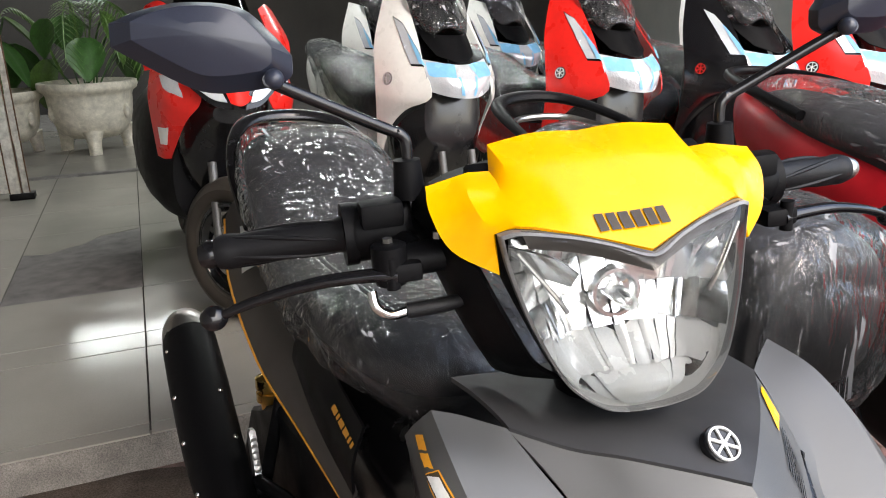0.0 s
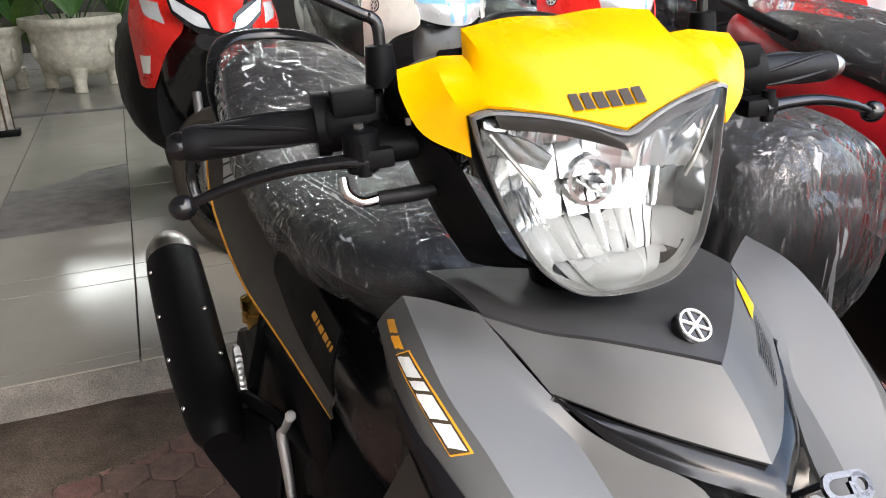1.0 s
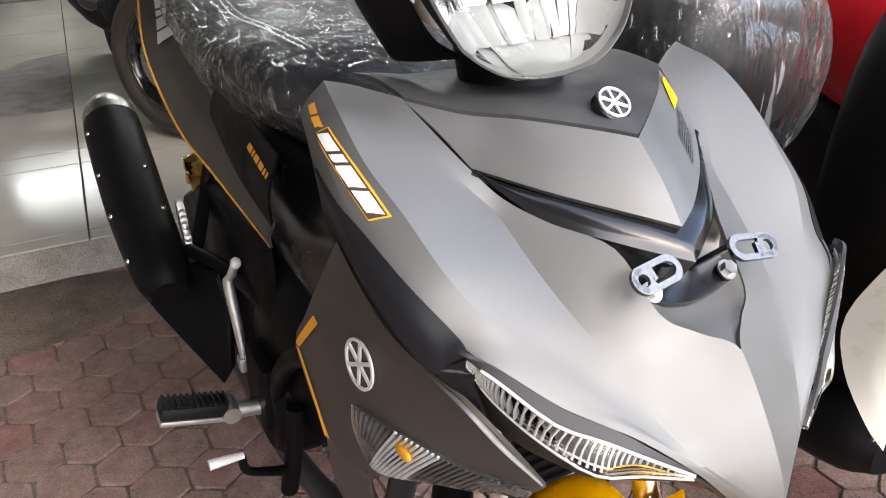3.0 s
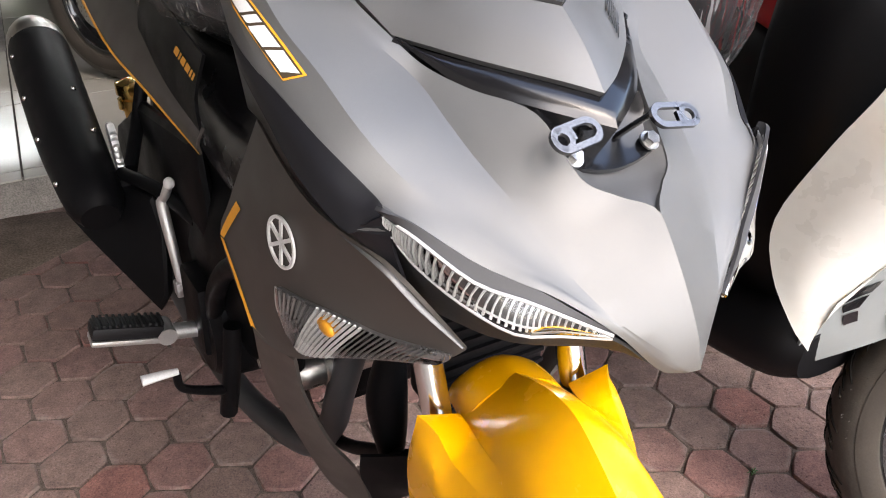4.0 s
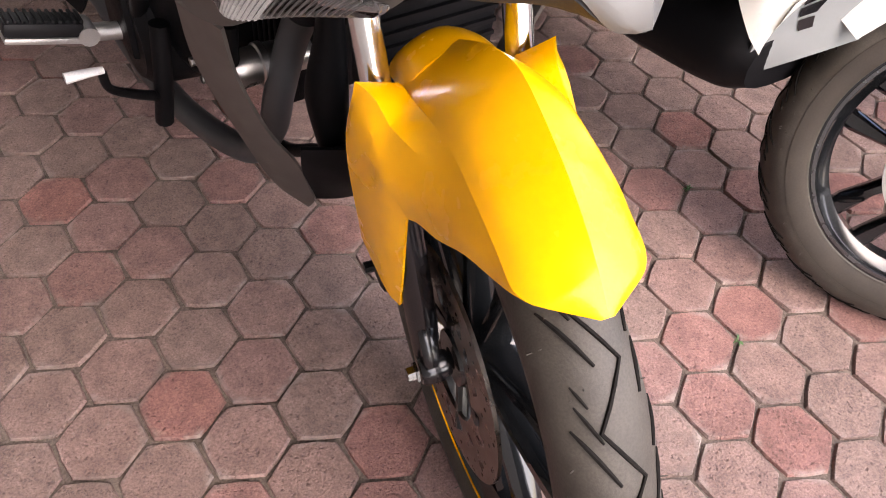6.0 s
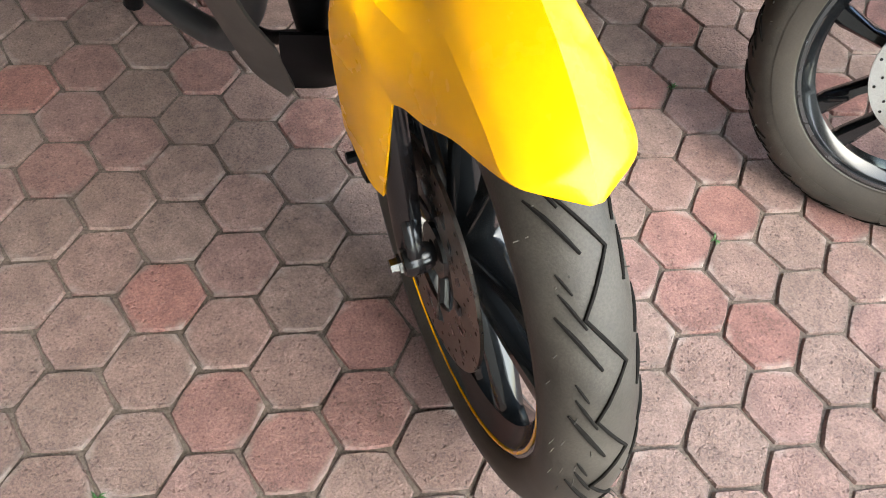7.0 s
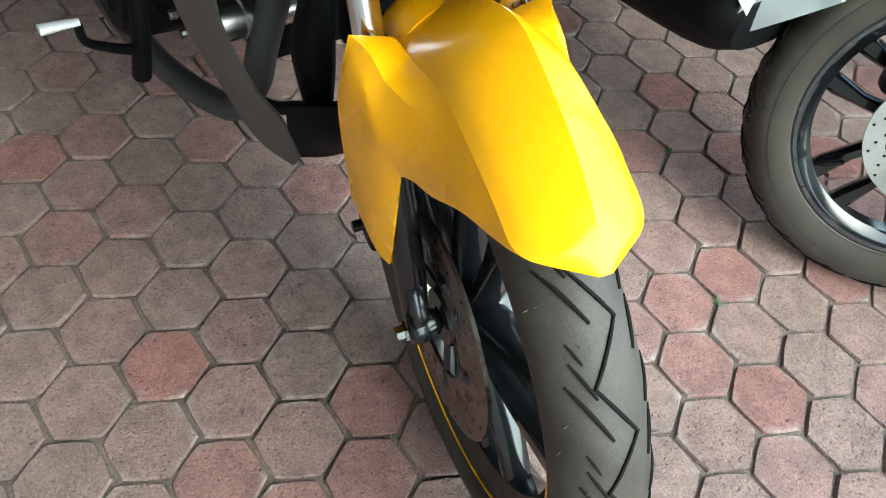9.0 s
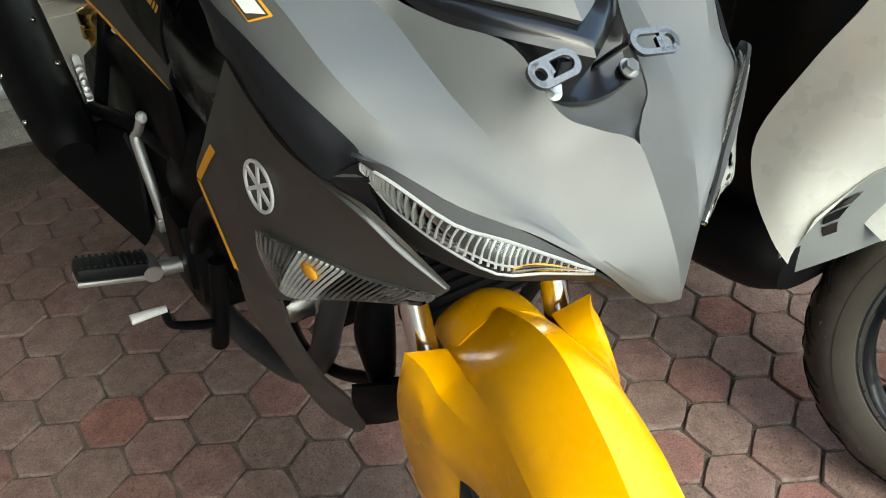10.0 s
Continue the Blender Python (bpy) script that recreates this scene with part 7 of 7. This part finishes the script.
def potted_plant(m, label, size, leaves, seed, fronds=0):
    o = thing("potted_plant", label, "potted plant", "plants by the doorway", m)
    prof = [(0.12, 0.1), (0.13, 0.2), (0.18, 0.28), (0.26, 0.325), (0.38, 0.35), (0.5, 0.36), (0.53, 0.375), (0.55, 0.405), (0.585, 0.42), (0.62, 0.415), (0.625, 0.38), (0.56, 0.345), (0.3, 0.3)]
    pot = part("pot", lathe([(h * size, r * size) for h, r in prof], 40, "z"), POT, o, "white cast pot with relief, on lion feet")
    for k in range(3):
        a = 2.1 * k + 0.5
        part("foot", tube([(0.28 * size * math.cos(a), 0.28 * size * math.sin(a), 0.2 * size), (0.3 * size * math.cos(a), 0.3 * size * math.sin(a), 0.1 * size), (0.31 * size * math.cos(a), 0.31 * size * math.sin(a), 0.0)], [0.09 * size, 0.06 * size, 0.055 * size], 10, 4), POT, pot)
        part("relief", blob((0.35 * size * math.cos(a + 1), 0.35 * size * math.sin(a + 1), 0.36 * size), (0.03 * size, 0.05 * size, 0.07 * size), 12, 8), POT, pot)
    part("soil", lathe([(0.48 * size, 0.01), (0.5 * size, 0.32 * size), (0.44 * size, 0.3 * size)], 24, "z"), SOIL, o)
    r = random.Random(seed)
    for k in range(leaves):
        a, h, out = 2 * math.pi * k / leaves + r.uniform(-0.4, 0.4), r.uniform(0.3, 0.75), r.uniform(0.15, 0.4)
        tip = np.array((out * math.cos(a), out * math.sin(a), 0.5 * size + h))
        part("stem", tube([(0.05 * math.cos(a), 0.05 * math.sin(a), 0.45 * size), tip * (0.5, 0.5, 0.75), tip], 0.008, 6, 4), LEAF, o)
        lm = Matrix.Translation(tip) @ Matrix.Rotation(a + r.uniform(-0.5, 0.5), 4, "Z") @ Matrix.Rotation(r.uniform(0.7, 1.3), 4, "Y")
        part("leaf", moved(big_leaf(r.uniform(0.32, 0.46), r.uniform(0.15, 0.21), r.uniform(0.03, 0.1)), lm), LEAF if k % 3 else LEAF_PALE, o)
    for k in range(fronds):
        a, reach = r.uniform(0, 6.28), r.uniform(0.3, 0.55)
        spine = curve([(0, 0, 0.5 * size), (reach * 0.4 * math.cos(a), reach * 0.4 * math.sin(a), 0.5 * size + 0.75), (reach * math.cos(a), reach * math.sin(a), 0.5 * size + 0.7), (reach * 1.4 * math.cos(a), reach * 1.4 * math.sin(a), 0.5 * size + 0.3)], 9)
        bits = [tube(spine, 0.005, 5, 1)]
        for i in range(6, len(spine)):
            for sd in (-1, 1):
                d = np.array((-math.sin(a) * sd, math.cos(a) * sd, -0.5)) * 0.13 + (spine[i] - spine[i - 1]) * 1.5
                bits.append(tube([spine[i], spine[i] + d * 0.5 + (0, 0, 0.012), spine[i] + d], [0.002, 0.007, 0.001], 5, 3, 0.3))
        part("frond", join(*bits), LEAF_PALE, o, "feathery pale green frond")
    return o


potted_plant(FLOOR @ Matrix.Translation((-0.27, 5.5, STEP)), "white cast pot on lion feet with broad green leaves", 1.0, 7, 3, 5)
potted_plant(FLOOR @ Matrix.Translation((-1.02, 5.6, STEP)), "smaller white pot with a leafy plant behind the gate", 0.9, 8, 8, 3)

# small weeds in the paving joints


def joint_corner(x, y, side=0.0615):
    """The corner of the hexagonal paving that lies nearest."""
    q0 = round(x / (1.5 * side))
    r0 = round(y / (math.sqrt(3) * side) - q0 / 2)
    centres = [(1.5 * side * (q0 + i), math.sqrt(3) * side * (r0 + j + (q0 + i) / 2)) for i in (-1, 0, 1) for j in (-1, 0, 1)]
    corners = [(a + side * math.cos(math.pi / 3 * k), b + side * math.sin(math.pi / 3 * k)) for a, b in centres for k in range(6)]
    return min(corners, key=lambda c: (c[0] - x) ** 2 + (c[1] - y) ** 2)


def weed(x, y, seed):
    r = random.Random(seed)
    x, y = joint_corner(x, y)
    o = thing("weed", "small green weed growing in a paving joint", "weed", "weeds in the joints", Matrix.Translation((x, y, -0.004)))
    for _ in range(9):
        a, l, h = r.uniform(0, 6.28), r.uniform(0.005, 0.012), r.uniform(0.004, 0.009)
        part("blade", tube([(0, 0, 0), (l * 0.5 * math.cos(a), l * 0.5 * math.sin(a), h), (l * math.cos(a), l * math.sin(a), h * 0.7)], [0.0009, 0.0013, 0.0003], 5, 3, 0.4), LEAF, o)


for k, (x, y) in enumerate(((0.8, -0.084), (0.795, 0.228), (-0.017, -0.436))):
    weed(x, y, k)


# ---- paving stones and floor tiles ----
SIDE_LEN = 0.0615
R3 = math.sqrt(3)


def hex_shape(seed):
    rnd = random.Random(seed)
    r0 = SIDE_LEN - 0.0004
    out = []
    for k in range(6):
        a, b = (np.array((math.cos(math.pi / 3 * q), math.sin(math.pi / 3 * q))) for q in (k, k + 1))
        out += [(a * 0.93 + b * 0.07) * rnd.uniform(0.975, 1.0), (a * 0.5 + b * 0.5) * rnd.uniform(0.98, 1.003)]
    out = np.array(out) * r0
    rings = [np.column_stack([out * q, np.full(12, z)]) for q, z in ((1.0, -0.02), (0.99, -0.0042), (0.95, 0.0))]
    return loft(rings, True)


hexes = [mesh_of("paver", hex_shape(k), PAVER, 30) for k in range(7)]
pavement = tagged(part("pavement", slab(-2.7, 4.6, -2.6, 2.9, -0.03, -0.0048), JOINT), "worn reddish hexagonal concrete paving with sandy joints", "pavement", kind="structure")
rnd = random.Random(5)
near, far = [], []
for q in range(-40, 55):
    for r in range(-75, 65):
        x, y = 1.5 * SIDE_LEN * q, R3 * SIDE_LEN * (r + q / 2)
        back = -(x + 0.93) * math.sin(radians(29)) + (y - 1.11) * math.cos(radians(29))
        if back > -0.0 or not (-2.6 < x < 4.5 and -2.5 < y < 2.8):
            continue
        d = abs(x - 0.35) / 1.25 + abs(y + 0.02)
        near.append((d, x, y))
near.sort()
kinds = [hex_shape(k) for k in range(7)]
for k, (d, x, y) in enumerate(near):
    z = rnd.uniform(-0.0012, 0.002)
    tilt = pose(x, y, z, rnd.uniform(-1.0, 1.0), rnd.uniform(-1.0, 1.0), 60 * rnd.randrange(6) + rnd.uniform(-1.5, 1.5))
    if k < 300:
        ob = new("paver", hexes[rnd.randrange(7)])
        ob.parent = pavement
        ob.matrix_local = tilt
    else:
        far.append(moved(kinds[rnd.randrange(7)], tilt))
rest = part("paver_field", join(*far), PAVER_FIELD, pavement, sharp=30)
tagged(rest, kind="stuff")

tile_floor = tagged(part("tiled_floor", moved(join(slab(-1.55, 6.4, 0.03, 4.2, STEP - 0.0075, STEP - 0.0055), slab(-1.55, 6.4, 4.32, 7.2, STEP - 0.0075, STEP - 0.0055)), FLOOR), GROUT), "cream glazed floor tiles, one row broken to grey screed", "floor", kind="structure")
ys = [0.0, 0.065, 0.64, 0.79, 1.33, 1.9, 2.46, 3.04, 3.62, 4.2, 4.32, 4.88, 5.44, 6.0, 6.56, 7.12]
for i, (y0, y1) in enumerate(zip(ys, ys[1:])):
    for k in range(-2, 11):
        x0 = 0.05 + 0.56 * k
        g = 0.0025
        if i == 9:
            continue
        if i == 4 and k == -1:
            part("screed", slab(x0, x0 + 0.56, y0, y1, STEP - 0.006, STEP - 0.003), MORTAR, tile_floor, "bare grey screed").matrix_local = FLOOR
            continue
        if i == 5 and k == -1:
            bit = [(x0 + g, y0 + 0.2), (x0 + 0.12, y0 + 0.17), (x0 + 0.2, y0 + 0.25), (x0 + 0.27, y0 + 0.28), (x0 + 0.36, y0 + 0.42), (x0 + 0.46, y0 + 0.46), (x0 + 0.56 - g, y0 + 0.5), (x0 + 0.56 - g, y1 - g), (x0 + 0.3, y1 - g), (x0 + g, y1 - g)]
            part("screed", slab(x0, x0 + 0.56, y0, y1 - 0.005, STEP - 0.006, STEP - 0.003), MORTAR, tile_floor, "bare grey screed").matrix_local = FLOOR
            part("tile", prism(bit, "z", STEP - 0.006, STEP), TILE, tile_floor, "broken tile").matrix_local = FLOOR
            continue
        ob = part("tile", slab(x0 + g, x0 + 0.56 - g, y0 + g, y1 - g, STEP - 0.006, STEP, 0.0015), TILE, tile_floor, sharp=4)
        ob.matrix_local = FLOOR
